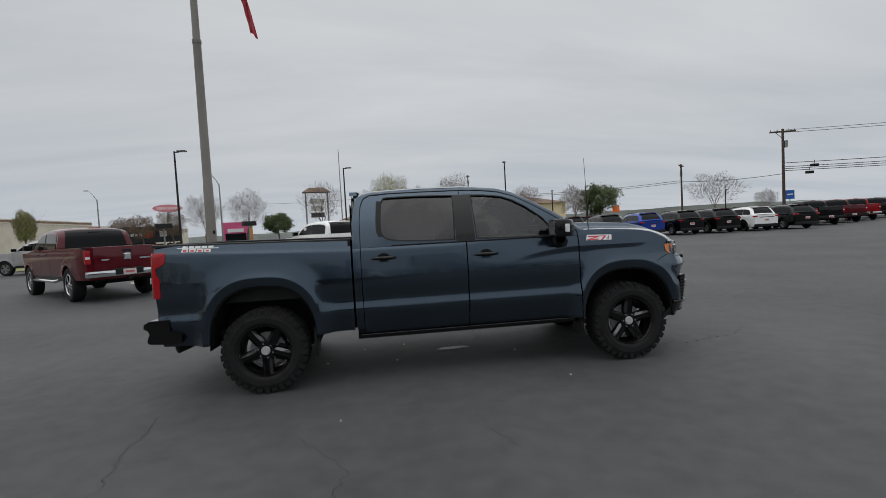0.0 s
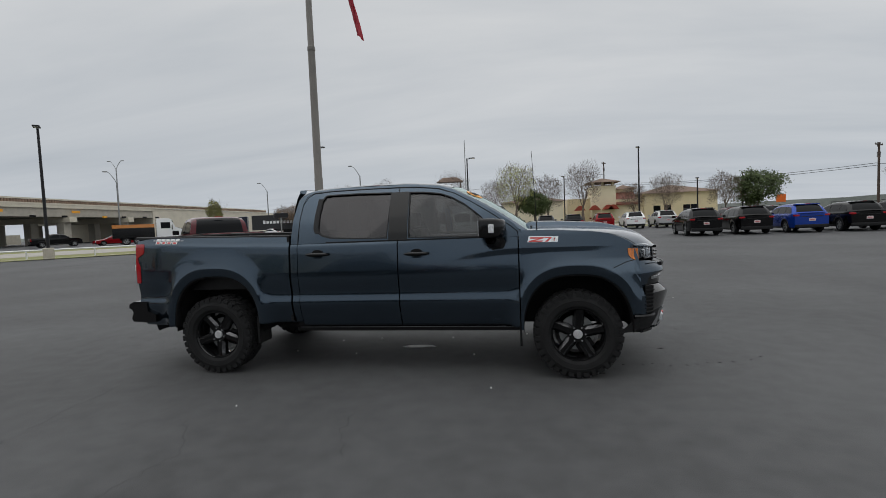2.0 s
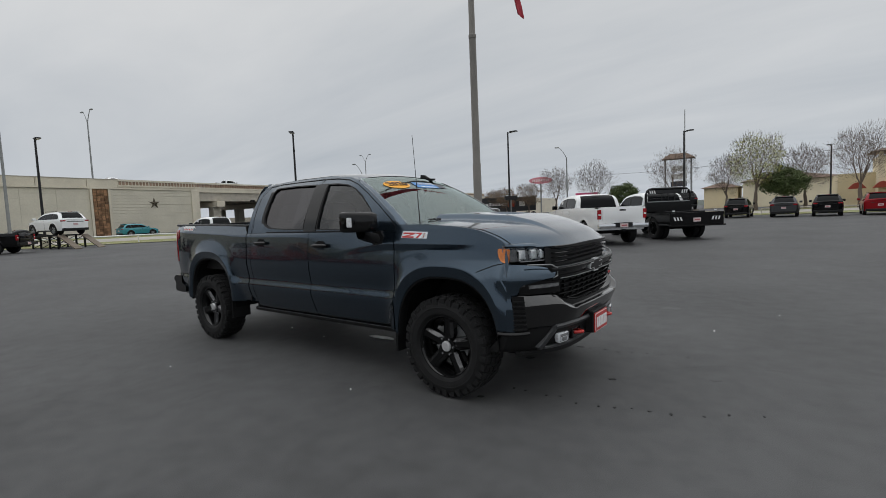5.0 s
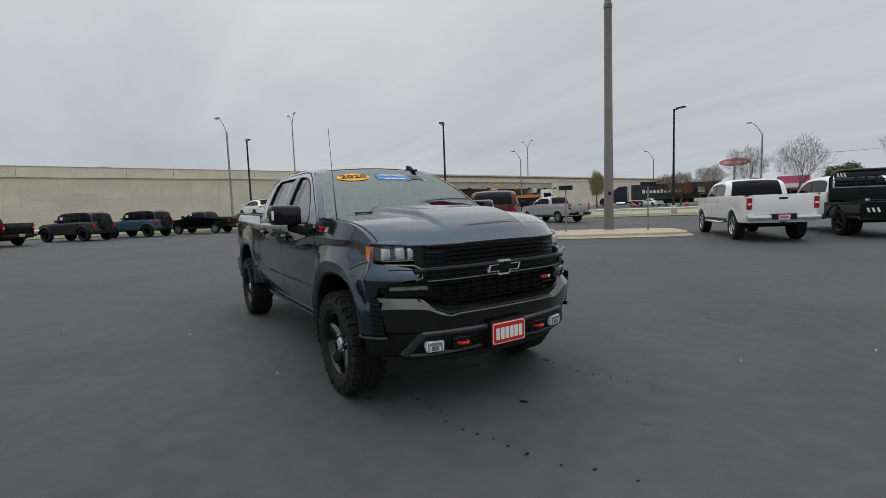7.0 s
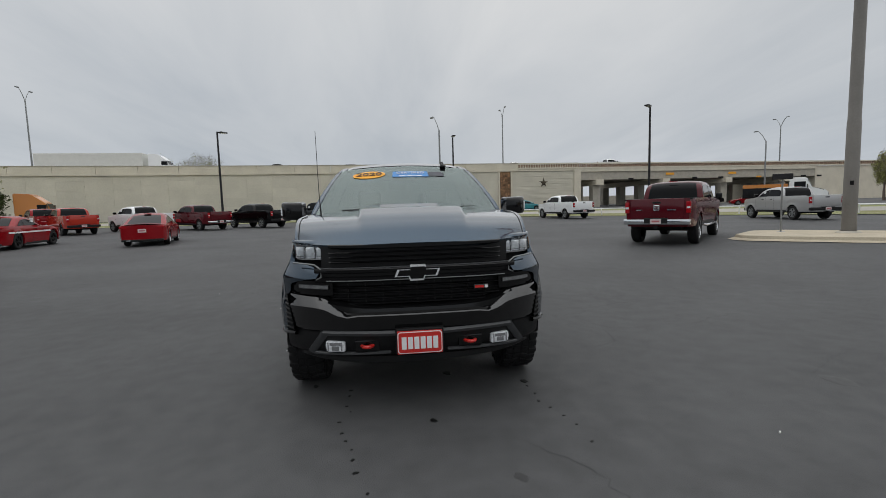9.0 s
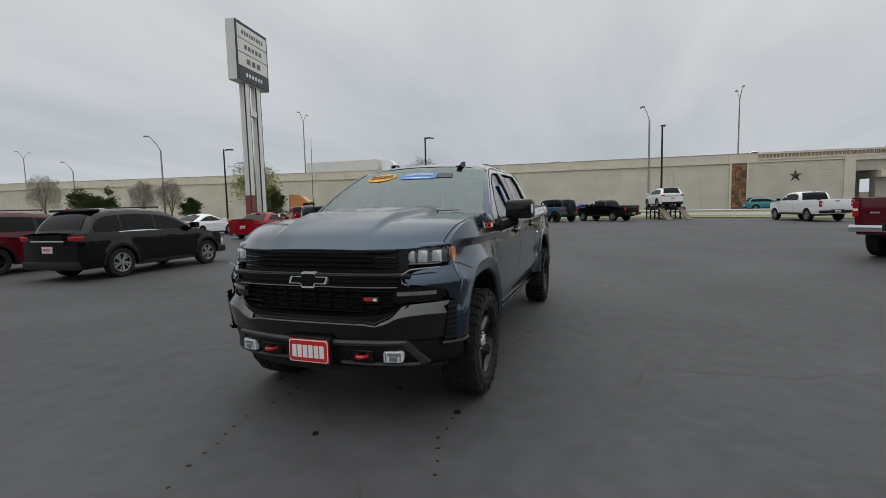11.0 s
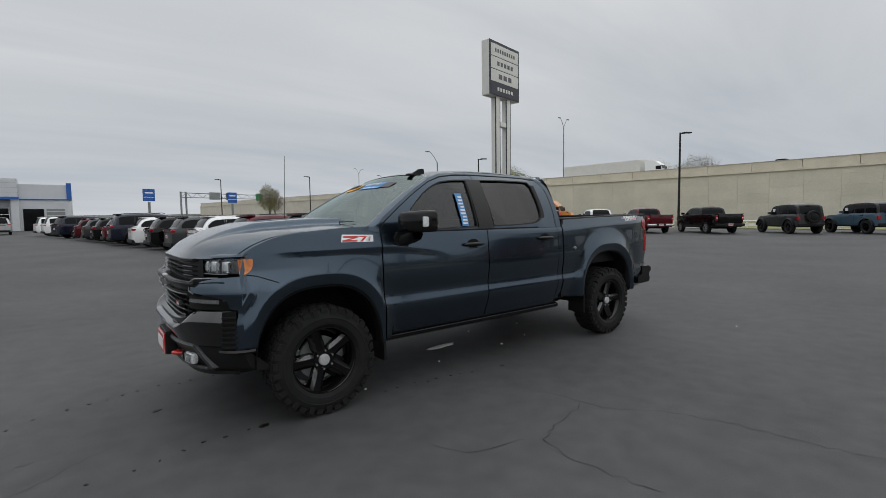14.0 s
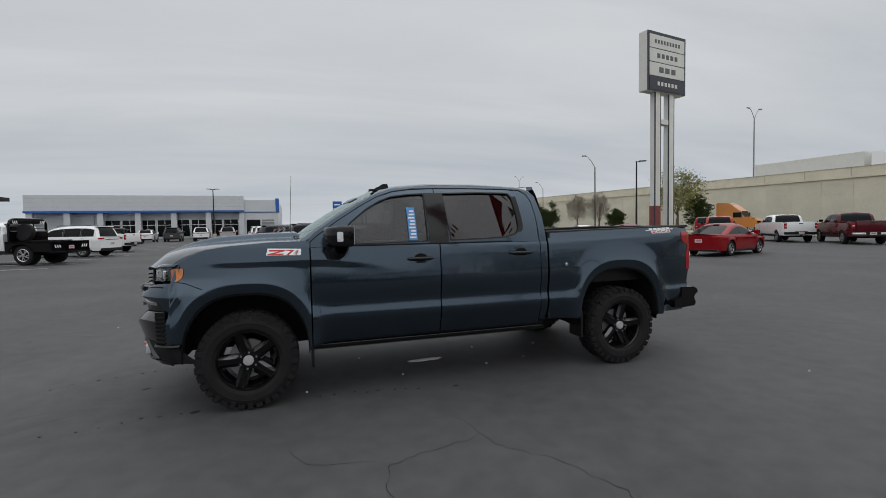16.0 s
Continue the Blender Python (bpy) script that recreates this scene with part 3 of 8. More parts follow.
    part("mirror_foot", prism([(1.055, 1.335), (1.09, 1.225), (1.20, 1.235), (1.225, 1.30), (1.19, 1.355)], min(sgn * 0.915, sgn * 0.955), max(sgn * 0.915, sgn * 0.955), "y"), PLASTIC, mir)
    part("mirror_glass", box(0.988, 0.994, min(sgn * 1.05, sgn * 1.22), max(sgn * 1.05, sgn * 1.22), 1.375, 1.51), CHROME, mir, "mirror glass")
    part("turn_lamp", box(1.08, 1.132, min(sgn * 1.190, sgn * 1.247), max(sgn * 1.190, sgn * 1.247), 1.395, 1.480, 0.012), CLEAR_LENS, mir, "clear side lamp on mirror")
    # fender badge and bed lettering lie on the skin, drawn as bars
    bd = skin_patch("fender_badge", [(1.425, 1.290), (1.705, 1.284), (1.712, 1.338), (1.440, 1.348)], sgn, 0.004, CHROME, TRUCK, "chrome-edged badge with red and white bars", flip=sgn > 0 and 3.125)
    for pts, mt in BADGE:
        skin_patch("badge_bar", [(1.436 + 0.012 * z / 0.05 + x, 1.289 - 0.021 * x + z) for x, z in pts], sgn, 0.006, mt, bd, flip=sgn > 0 and 3.125)
    dc = skin_patch("bed_decal", [(-2.615, 1.446), (-2.235, 1.432), (-2.235, 1.425), (-2.615, 1.439)], sgn, 0.003, PAPER, TRUCK, "white and red lettering bars on the bed", flip=False)
    for k in range(5):
        x0 = -2.565 + 0.058 * k
        skin_patch("decal_bar", [(x0, 1.4395 - 0.0016 * k), (x0 + 0.046, 1.438 - 0.0016 * k), (x0 + 0.050, 1.458 - 0.0016 * k), (x0 + 0.004, 1.460 - 0.0016 * k)], sgn, 0.003, PAPER, dc, flip=False)
    for k in range(4):
        x0 = -2.570 + 0.068 * k
        skin_patch("decal_bar", [(x0, 1.404 - 0.0025 * k), (x0 + 0.058, 1.402 - 0.0025 * k), (x0 + 0.062, 1.432 - 0.0025 * k), (x0 + 0.004, 1.434 - 0.0025 * k)], sgn, 0.003, PAPER, dc, flip=False)
        skin_patch("decal_bar", [(x0 + 0.013, 1.410 - 0.0025 * k), (x0 + 0.046, 1.408 - 0.0025 * k), (x0 + 0.049, 1.424 - 0.0025 * k), (x0 + 0.016, 1.426 - 0.0025 * k)], sgn, 0.005, RED, dc, flip=False)
    # taillight: a wide head, a narrow waist and a long foot
    tl = []
    for z in [0.978 + 0.0215 * k for k in range(21)]:
        w = lerp_table([(0.978, 0.040), (1.0, 0.048), (1.15, 0.050), (1.18, 0.040), (1.205, 0.018), (1.265, 0.018), (1.29, 0.085), (1.31, 0.108), (1.39, 0.112), (1.41, 0.100)], z)
        row = [(-2.83 + w * q, sgn * (side_y(-2.83 + w * q, z) + 0.006), z) for q in (1.0, 0.7, 0.4, 0.1)]
        y = side_y(-2.83, z)
        tl.append([(row[0][0] + 0.004, row[0][1] - sgn * 0.012, z)] + row + [(-2.845, sgn * (y + 0.001), z), (-2.868, sgn * (y - 0.03), z), (-2.872, sgn * (y - 0.13), z)])
    lamp = part("taillight", grid(tl), RED_LENS, TRUCK, "red wraparound taillight", smooth=40)
    part("reverse_lens", box(-2.878, -2.868, min(sgn * 0.82, sgn * 0.90), max(sgn * 0.82, sgn * 0.90), 1.12, 1.18, 0.003), CLEAR_LENS, lamp)
part("fuel_door", lathe([(0.0, 0.935), (0.088, 0.935), (0.09, 0.925)], 24), PAINT, TRUCK).location = (-1.24, 0.004, 1.17)
part("lock_cap", lathe([(0.0, 0.972), (0.018, 0.970), (0.02, 0.95)], 12), CHROME, TRUCK).location = (-1.20, 0.0, 1.10)

# roof, windshield, rear window
def roof_z(x, y):
    edge = lerp_table([(-0.96, 1.875), (-0.80, 1.915), (-0.3, 1.935), (0.2, 1.932), (0.50, 1.905), (0.66, 1.868)], x)
    return edge + 0.040 * (1 - (y / 0.66) ** 2)


rows = []
for k in range(28):
    x = -0.965 + (0.66 + 0.965) * k / 27
    r = []
    for j in range(25):
        y = -0.655 + 1.31 * j / 24
        r.append((x + 0.03 * (1 - (y / 0.66) ** 2) * (1 if x > 0 else -0.6), y, roof_z(x, y) - 0.035 * max(0, abs(y) - 0.58) / 0.075))
    rows.append(r)
part("roof", grid(rows), PAINT, TRUCK, smooth=60)
for sgn in (-1, 1):
    # gutter strip that joins the roof to the side frame
    rows = []
    for k in range(40):
        x = -0.955 + 1.66 * k / 39
        top = [p for p in ((-0.955, 1.80), (-0.90, 1.870), (-0.78, 1.900), (-0.40, 1.915), (0.0, 1.918), (0.30, 1.908), (0.55, 1.885), (0.72, 1.828))]
        z = lerp_table(top, x)
        rows.append([(x, sgn * cab_y(z), z), (x, sgn * (cab_y(z) - 0.012), z + 0.012), (min(x, 0.655), sgn * 0.63, max(z + 0.004, roof_z(min(x, 0.655), 0.63) - 0.010))])
    part("roof_rail", grid(rows), PAINT, TRUCK, smooth=60)

rows = []
for j in range(15):
    v = j / 14
    r = []
    for k in range(19):
        u = -1 + 2 * k / 18
        y = u * (0.865 + (0.665 - 0.865) * v)
        x = 1.425 + (0.665 - 1.425) * v + 0.10 * (1 - u * u) * (1 - 0.55 * v)
        z = 1.405 + (1.862 - 1.405) * v + 0.035 * (1 - u * u) * v + 0.03 * math.sin(math.pi * v)
        r.append((x, y, z))
    rows.append(r)
ws = part("windshield", grid(rows), WIND_GLASS, TRUCK, "clear sloping windshield with stickers", smooth=60, away=(0, 0, 1))
ws.visible_shadow = False


def on_windshield(u, v, off):
    y = u * (0.865 + (0.665 - 0.865) * v)
    x = 1.425 + (0.665 - 1.425) * v + 0.10 * (1 - u * u) * (1 - 0.55 * v)
    z = 1.405 + (1.862 - 1.405) * v + 0.035 * (1 - u * u) * v + 0.03 * math.sin(math.pi * v)
    return Vector((x, y, z)) + off * Vector((0.52, 0, 0.85))


# black band at the glass edge
band = bmesh.new()
for a, b in (((-1, -1), (-0.955, 1)), ((0.955, -1), (1, 1))):
    add_grid(band, [[on_windshield(u, v, -0.004) for u in (a[0], b[0])] for v in [k / 8 for k in range(9)]])
add_grid(band, [[on_windshield(u, v, -0.004) for u in [-1 + k / 8 for k in range(17)]] for v in (0.0, 0.06)])
add_grid(band, [[on_windshield(u, v, -0.004) for u in [-1 + k / 8 for k in range(17)]] for v in (0.96, 1.0)])
part("frit_band", band, GLOSS_BLACK, ws)
for sgn in (-1, 1):
    rows = [[on_windshield(sgn * u, v, o) + Vector((0, sgn * dy, 0)) for u, o, dy in ((1.0, 0.004, 0), (1.0, 0.004, 0.02), (1.0, -0.03, 0.05))] for v in [k / 10 for k in range(11)]]
    part("windshield_pillar", grid(rows), PAINT, TRUCK, smooth=50)


def sticker(name, u, v, w, h, mtl, label, n=24, oval=True):
    bm = bmesh.new()
    c = bm.verts.new(on_windshield(u, v, 0.005))
    ring = []
    for k in range(n):
        a = 6.28318 * k / n
        du, dv = (math.cos(a), math.sin(a)) if oval else (max(-1, min(1, 1.5 * math.cos(a))), max(-1, min(1, 1.5 * math.sin(a))))
        ring.append(bm.verts.new(on_windshield(u + du * w, v + dv * h, 0.005)))
    for k in range(n):
        bm.faces.new((c, ring[k], ring[(k + 1) % n]))
    return part(name, bm, mtl, ws, label)


NAVY_INK = material("navy_ink", (0.01, 0.01, 0.03), 0.6)


def glass_lean(u, v, off):
    """A frame that lies on the windshield at a place of it."""
    o, a, b = on_windshield(u, v, off), on_windshield(u + 0.02, v, off), on_windshield(u, v + 0.02, off)
    ex = (a - o).normalized()
    ez = ex.cross((b - o).normalized()).normalized()
    return Matrix.Translation(o) @ Matrix((ex, ez.cross(ex), ez)).transposed().to_4x4()


sticker("year_sticker", -0.525, 0.765, 0.240, 0.098, YELLOW, "yellow oval year sticker")
text_mesh("2020", 0.110, NAVY_INK, "year_digits", ws, glass_lean(-0.525, 0.765, 0.010) @ Matrix.Diagonal((1.25, 1, 1, 1)), label="dark digits on the year sticker")
sticker("certified_sticker", 0.085, 0.752, 0.262, 0.074, STICKER_BLUE, "blue certified sticker", oval=False)
text_mesh("CERTIFIED", 0.064, PAPER, "sticker_words", ws, glass_lean(0.085, 0.772, 0.010), label="white word on the blue sticker")
sticker("sticker_strip", 0.085, 0.705, 0.17, 0.010, PAPER, "white line on the blue sticker", oval=False)
sticker("sticker_side", 0.465, 0.756, 0.115, 0.058, SIGN_NAVY, "dark end of the blue sticker", oval=False)
# long window sticker on the driver's glass
ml = part("window_sticker", grid([[(x, -(-(cab_y(z) - 0.008)), z) for x in (0.366, 0.446)] for z in [1.385 + 0.0285 * k for k in range(12)]]), STICKER_BLUE, TRUCK, "long pale-blue price sheet inside the driver's window")
for k in range(9):
    z = 1.405 + 0.031 * k
    part("sheet_line", grid([[(x, cab_y(zz) - 0.005, zz) for x in (0.376, 0.436 - 0.008 * (k % 3))] for zz in (z, z + 0.016)]), PAPER, ml)

# rear wall of the cab and its window
rows = [[(-0.985 - 0.02 * (1 - (y / 0.9) ** 2) + 0.06 * max(0, z - 1.80), y * (cab_y(max(1.39, z)) / 0.93), z) for y in [-0.93 + 0.1162 * k for k in range(17)]] for z in (0.55, 1.0, 1.38, 1.45, 1.60, 1.75, 1.83, 1.895)]
part("cab_back", grid(rows), PAINT, TRUCK, smooth=40)
rows = [[(-1.012 + 0.06 * max(0, z - 1.80), y, z) for y in (-0.62, 0, 0.62)] for z in (1.47, 1.62, 1.80)]
part("rear_window", grid(rows), FAR_GLASS, TRUCK, "dark rear window")
part("high_brake_lamp", box(-1.0, -0.955, -0.16, 0.16, 1.862, 1.882, 0.004), RED_LENS, TRUCK)
rows = [[(x, y, 1.905 + z) for y, z in ((-0.62, -0.02), (-0.6, 0.02), (0, 0.048), (0.6, 0.02), (0.62, -0.02))] for x in (-1.005, -0.93)]
part("roof_spoiler", grid(rows), PAINT, TRUCK, smooth=40)

# roof antenna fin
fin = [(0.60, 0.0), (0.745, 0.0), (0.725, 0.016), (0.69, 0.032), (0.655, 0.054), (0.605, 0.060), (0.598, 0.03)]
bm = bmesh.new()
add_prism(bm, [(x - 0.05, 1.895 + z) for x, z in fin], 0.42, 0.45, "y")
add_box(bm, 0.54, 0.74, 0.405, 0.465, 1.880, 1.900, 0.006)
part("roof_antenna", bm, PLASTIC, TRUCK, "black fin antenna")
part("whip_antenna", tube([(1.52, -0.80, 1.40), (1.515, -0.81, 1.62), (1.49, -0.82, 2.16)], [0.006, 0.0030, 0.0020], 6), PLASTIC, TRUCK, "thin whip antenna")

# hood
def hood_z(t, a):
    """Height of the hood at the share t of its length and a of its half width."""
    edge = fender_top(1.36 + 1.07 * t) - 0.002
    crown = 0.040 * (1 - a * a) * (1 - 0.3 * t)
    y = a * 0.9
    dome_w = 0.47 - 0.06 * t
    d = max(0.0, min(1.0, (dome_w - y) / 0.045))
    d = d * d * (3 - 2 * d)
    fade = min(1.0, max(0.0, (0.95 - t) / 0.35)) * min(1.0, t / 0.08 + 0.35)
    s = max(0.0, min(1.0, (0.31 - 0.10 * t - y) / 0.025)) * max(0.0, min(1.0, (0.56 - t) / 0.02)) * max(0.0, min(1.0, (t - 0.12) / 0.12))
    roll = 0.040 * max(0.0, (t - 0.90) / 0.10) ** 2 * (1 - a ** 4)
    return edge + crown + 0.046 * d * fade - 0.034 * s - roll


def hood_at(t, v, lift=0.0):
    """A point of the hood, t along it and v across it from side to side."""
    back = 1.345 + 0.06 * (1 - v * v)
    x = back + (2.712 - 0.282 * abs(v) ** 3.6 - back) * t
    xe = min(x, 1.36 + 1.07 * t)
    half = side_y(min(xe, 2.42), fender_top(min(xe, 2.42))) - 0.010
    return x, v * half, hood_z(t, abs(v)) + lift


rows = []
for k in range(91):
    t = k / 90
    r = []
    for j in range(141):
        v = -1 + 2 * j / 140
        r.append(hood_at(t, v))
    rows.append(r)
rows.append([(x - 0.02, y, z - 0.035) for x, y, z in rows[-1]])
part("hood", grid(rows), PAINT, TRUCK, smooth=60)
for sgn in (-1, 1):
    part("hood_seam", grid([[hood_at(0.03 + 0.965 * k / 60, sgn * v, 0.0022) for v in (0.972, 0.980)] for k in range(61)]), STEEL_DARK, TRUCK)
part("cowl", grid([[(1.36 + 0.10 * (1 - (y / 0.88) ** 2) + dx, y, 1.402 + dz + 0.035 * (1 - (y / 0.88) ** 2)) for y in [-0.86 + 0.1075 * k for k in range(17)]] for dx, dz in ((-0.02, 0.01), (0.10, -0.03))]), PLASTIC, TRUCK, smooth=40)
for y0, y1 in ((-0.62, -0.05), (0.08, 0.66)):
    a, b, c = on_windshield(y0 / 0.87, 0.02, 0.02), on_windshield((y0 + y1) / 1.74, 0.035, 0.018), on_windshield(y1 / 0.87, 0.05, 0.014)
    part("wiper", tube([a, b, c], [0.008, 0.006, 0.004], 6), PLASTIC, TRUCK, "black wiper blade")


# ---- front end ----
def face_x(y):
    return 2.76 - 0.33 * (abs(y) / 0.965) ** 4


def sweep(name, y0, y1, profile, mtl, parent, label="", n=32, smooth=40, away=None):
    """A profile of (forward, height) points carried along the plan curve of the front."""
    rows = []
    for k in range(n + 1):
        y = y0 + (y1 - y0) * (1 - math.cos(math.pi * k / n)) / 2
        rows.append([(face_x(y) + dx, y, z) for dx, z in profile(y)])
    bm = grid(rows)
    for r in (rows[0], rows[-1]):
        bm.faces.new([bm.verts.new(p) for p in r])
    return part(name, bm, mtl, parent, label, smooth=smooth)


def strip(name, y0, y1, z0, z1, depth, off, mtl, parent, label="", n=32, bulge=0.0):
    """A bar with soft edges; z0, z1 may be functions of y."""
    f0 = z0 if callable(z0) else (lambda y: z0)
    f1 = z1 if callable(z1) else (lambda y: z1)
    return sweep(name, y0, y1, lambda y: [(off - depth, f0(y)), (off - 0.006, f0(y)), (off, f0(y) + 0.005), (off + bulge, (f0(y) + f1(y)) / 2), (off, f1(y) - 0.005), (off - 0.006, f1(y)), (off - depth, f1(y))], mtl, parent, label, n)


sweep("fascia_core", -0.86, 0.86, lambda y: [(-0.11, 0.40), (-0.10, 0.7), (-0.095, 1.0), (-0.19, 1.095), (-0.24, 1.205)], STEEL_DARK, TRUCK)
grille = sweep("grille", -0.66, 0.66, lambda y: [(-0.085, 0.755), (-0.075, 0.95), (-0.085, 1.195)], PLASTIC, TRUCK, "black barred grille")
strip("grille_top_bar", -0.60, 0.60, lambda y: 1.172 + 0.010 * (abs(y) / 0.6) ** 2, 1.205, 0.07, -0.050, GRILLE_BAR, grille)
for z in (1.080, 1.112, 1.144):
    strip("grille_slat", -0.60, 0.60, z, z + 0.010, 0.05, -0.045, GRILLE_BAR, grille)
sweep("grille_centre_bar", -0.70, 0.70, lambda y: [(-0.09, 0.948), (-0.02, 0.948), (0.000, 0.956), (0.006, 0.985), (-0.014, 0.992), (-0.014, 1.012), (0.010, 1.020), (0.014, 1.040), (0.008, 1.050), (-0.09, 1.052)], GRILLE_BAR, grille)
# thin grey strips draw the highlight lines of the black centre bar
strip("grille_bright_line", -0.66, 0.66, 1.048, 1.053, 0.03, 0.012, SATIN_DARK, grille)
strip("grille_bright_line", -0.62, 0.62, 0.962, 0.967, 0.03, 0.010, GALV, grille)
for z in (0.790, 0.828, 0.866, 0.904):
    strip("grille_slat", -0.56 - (z - 0.785) * 0.6, 0.56 + (z - 0.785) * 0.6, z, z + 0.014, 0.05, -0.035, GRILLE_BAR, grille)
for k in range(9):
    y = -0.48 + 0.12 * k
    part("grille_post", box(face_x(y) - 0.080, face_x(y) - 0.060, y - 0.004, y + 0.004, 0.775, 0.93, 0.001), PLASTIC, grille)
sweep("grille_lower_frame", -0.68, 0.68, lambda y: [(-0.09, 0.735 + 0.04 * (abs(y) / 0.68) ** 4), (0.0, 0.735 + 0.045 * (abs(y) / 0.68) ** 4), (-0.004, 0.765 + 0.07 * (abs(y) / 0.68) ** 4), (-0.05, 0.785 + 0.09 * (abs(y) / 0.68) ** 4), (-0.09, 0.785 + 0.09 * (abs(y) / 0.68) ** 4)], GLOSS_BLACK, grille)
# emblem: a plain cross-shaped plate with a bright rim
emb = [(-0.155, -0.030), (-0.135, 0.022), (-0.055, 0.022), (-0.045, 0.050), (0.055, 0.050), (0.065, 0.022), (0.155, 0.022), (0.135, -0.030), (0.050, -0.030), (0.042, -0.058), (-0.052, -0.058), (-0.060, -0.030)]
em = part("front_emblem", prism([(y, 1.010 + z) for y, z in emb], 2.745, 2.772, "x"), material("bright_emblem", (0.78, 0.79, 0.80), 0.3, 0.5), grille, "chrome-rimmed black emblem")
part("emblem_face", prism([(y * 0.90, 1.009 + z * 0.76) for y, z in emb], 2.772, 2.775, "x"), GLOSS_BLACK, em)
gb = part("grille_badge", box(face_x(0.44) - 0.03, face_x(0.44) - 0.004, 0.395, 0.495, 0.872, 0.899, 0.003), SATIN_DARK, grille, "small red badge")
bar("badge_bar", face_x(0.44) - 0.004, face_x(0.44) - 0.001, 0.399, 0.462, 0.877, 0.895, RED, gb)
bar("badge_bar", face_x(0.44) - 0.004, face_x(0.44) - 0.001, 0.468, 0.491, 0.877, 0.895, PAPER, gb)

for sgn in (-1, 1):
    def hl(u):
        """Plan of the headlamp from grille to fender."""
        return 2.605 - 0.055 * u - 0.135 * u ** 3, sgn * (0.605 + 0.285 * u)

    rows = []
    for k in range(17):
        u = k / 16
        x, y = hl(u)
        z0, z1 = 1.108 - 0.006 * u, 1.196 + 0.018 * u
        rows.append([(x - 0.05, y, z0), (x + 0.006, y, z0 + 0.003), (x + 0.004, y, (z0 + z1) / 2), (x - 0.018, y, z1 - 0.004), (x - 0.05, y, z1)])
    hd = part("headlight", grid(rows), glass_mat("lamp_cover", (0.9, 0.92, 0.93), 0.9, ior=1.5, film=(0.95, 0.96, 0.97)) if sgn < 0 else bpy.data.materials["lamp_cover"], TRUCK, "clear headlamp with amber corner", smooth=50, away=(2.2, sgn * 0.6, 1.12))
    hd.visible_shadow = False
    part("lamp_backing", grid([[(hl(k / 16)[0] - 0.045, hl(k / 16)[1], z) for z in (1.10, 1.225)] for k in range(17)]), material("lamp_inner", (0.14, 0.143, 0.148), 0.3, spec=0.5, vary=0.6, scale=34) if sgn < 0 else bpy.data.materials["lamp_inner"], hd)
    for k in range(3):
        u = 0.20 + 0.27 * k
        x, y = hl(u)
        m = Matrix.Translation((x - 0.020, y, 1.152)) @ Matrix.Rotation(radians(sgn * 30 * u), 4, "Z")
        part("lamp_projector", box(-0.018, 0.012, -0.031, 0.031, -0.033, 0.036, 0.009, m), CLEAR_LENS, hd, "bright projector lens", smooth=40)
        part("lamp_bezel", box(-0.018, 0.012, -0.034, 0.034, -0.044, -0.034, 0.003, m), CHROME, hd)
        for q in (-0.036, 0.029):
            part("lamp_bezel", box(-0.018, 0.010, q, q + 0.007, -0.040, 0.030 if q * sgn > 0 else 0.0, 0.003, m), CHROME, hd)
    part("amber_marker", grid([[(x, sgn * (side_y(x, z0 + (z1 - z0) * q) + 0.005), z0 + (z1 - z0) * q) for q in (0, 0.25, 0.5, 0.75, 1)] for x, z0, z1 in ((2.428, 1.094, 1.196), (2.41, 1.094, 1.199), (2.39, 1.098, 1.202), (2.368, 1.108, 1.203), (2.350, 1.126, 1.203), (2.340, 1.150, 1.202), (2.336, 1.175, 1.200))]), AMBER, hd, "amber corner marker", smooth=40)
    seam = [(2.385, 1.094), (2.32, 1.082), (2.20, 1.035), (2.10, 0.990)]
    part("fender_seam", grid([[(x, sgn * (side_y(x, z + d) + 0.0022), z + d) for d in (-0.003, 0.003)] for x, z in seam]), STEEL_DARK, TRUCK)
    part("daylight_strip", grid([[(hl(u)[0] + 0.009, hl(u)[1] + sgn * 0.002, z) for z in (1.100, 1.107)] for u in [k / 12 for k in range(11)]]), CHROME, hd)
    # brow over the lamp and body-coloured corner under it
    part("lamp_brow", grid([[(hl(u)[0] - 0.06 + a, hl(u)[1], z) for a, z in ((0.0, 1.235), (0.035, 1.222 + 0.01 * u), (0.045, 1.206 + 0.014 * u), (0.0, 1.20))] for u in [k / 10 for k in range(11)]]), PAINT, TRUCK, smooth=50)
    # the fender runs round the corner and ends in a blade under the lamp
    rows = []
    for j in range(27):
        z = 0.60 + 0.485 * j / 26
        y1 = side_y(2.43, z) - 0.002
        inner = lerp_table([(0.60, 0.938), (0.84, 0.938), (0.87, 0.900), (0.93, 0.895), (0.965, 0.80), (0.99, 0.69), (1.03, 0.665), (1.06, 0.69), (1.085, 0.80)], z)
        tip = 0.030 * max(0.0, 1 - abs(z - 1.03) / 0.09)
        row = [(2.40, sgn * (y1 - 0.004), z)]
        for k in range(17):
            u = k / 16
            y = y1 + (inner - y1) * u
            row.append((2.432 + (face_x(y) - face_x(y1)) * 1.06 + tip * u, sgn * y, z - 0.010 * u * (1 if z > 0.99 else 0)))
        row.append((row[-1][0] - 0.06, sgn * (inner + 0.004), row[-1][2]))
        rows.append(row)
    top = [(x - 0.05, y, z + 0.002) for x, y, z in rows[-1]]
    part("fender_nose", grid(rows + [top]), PAINT, TRUCK, smooth=50)
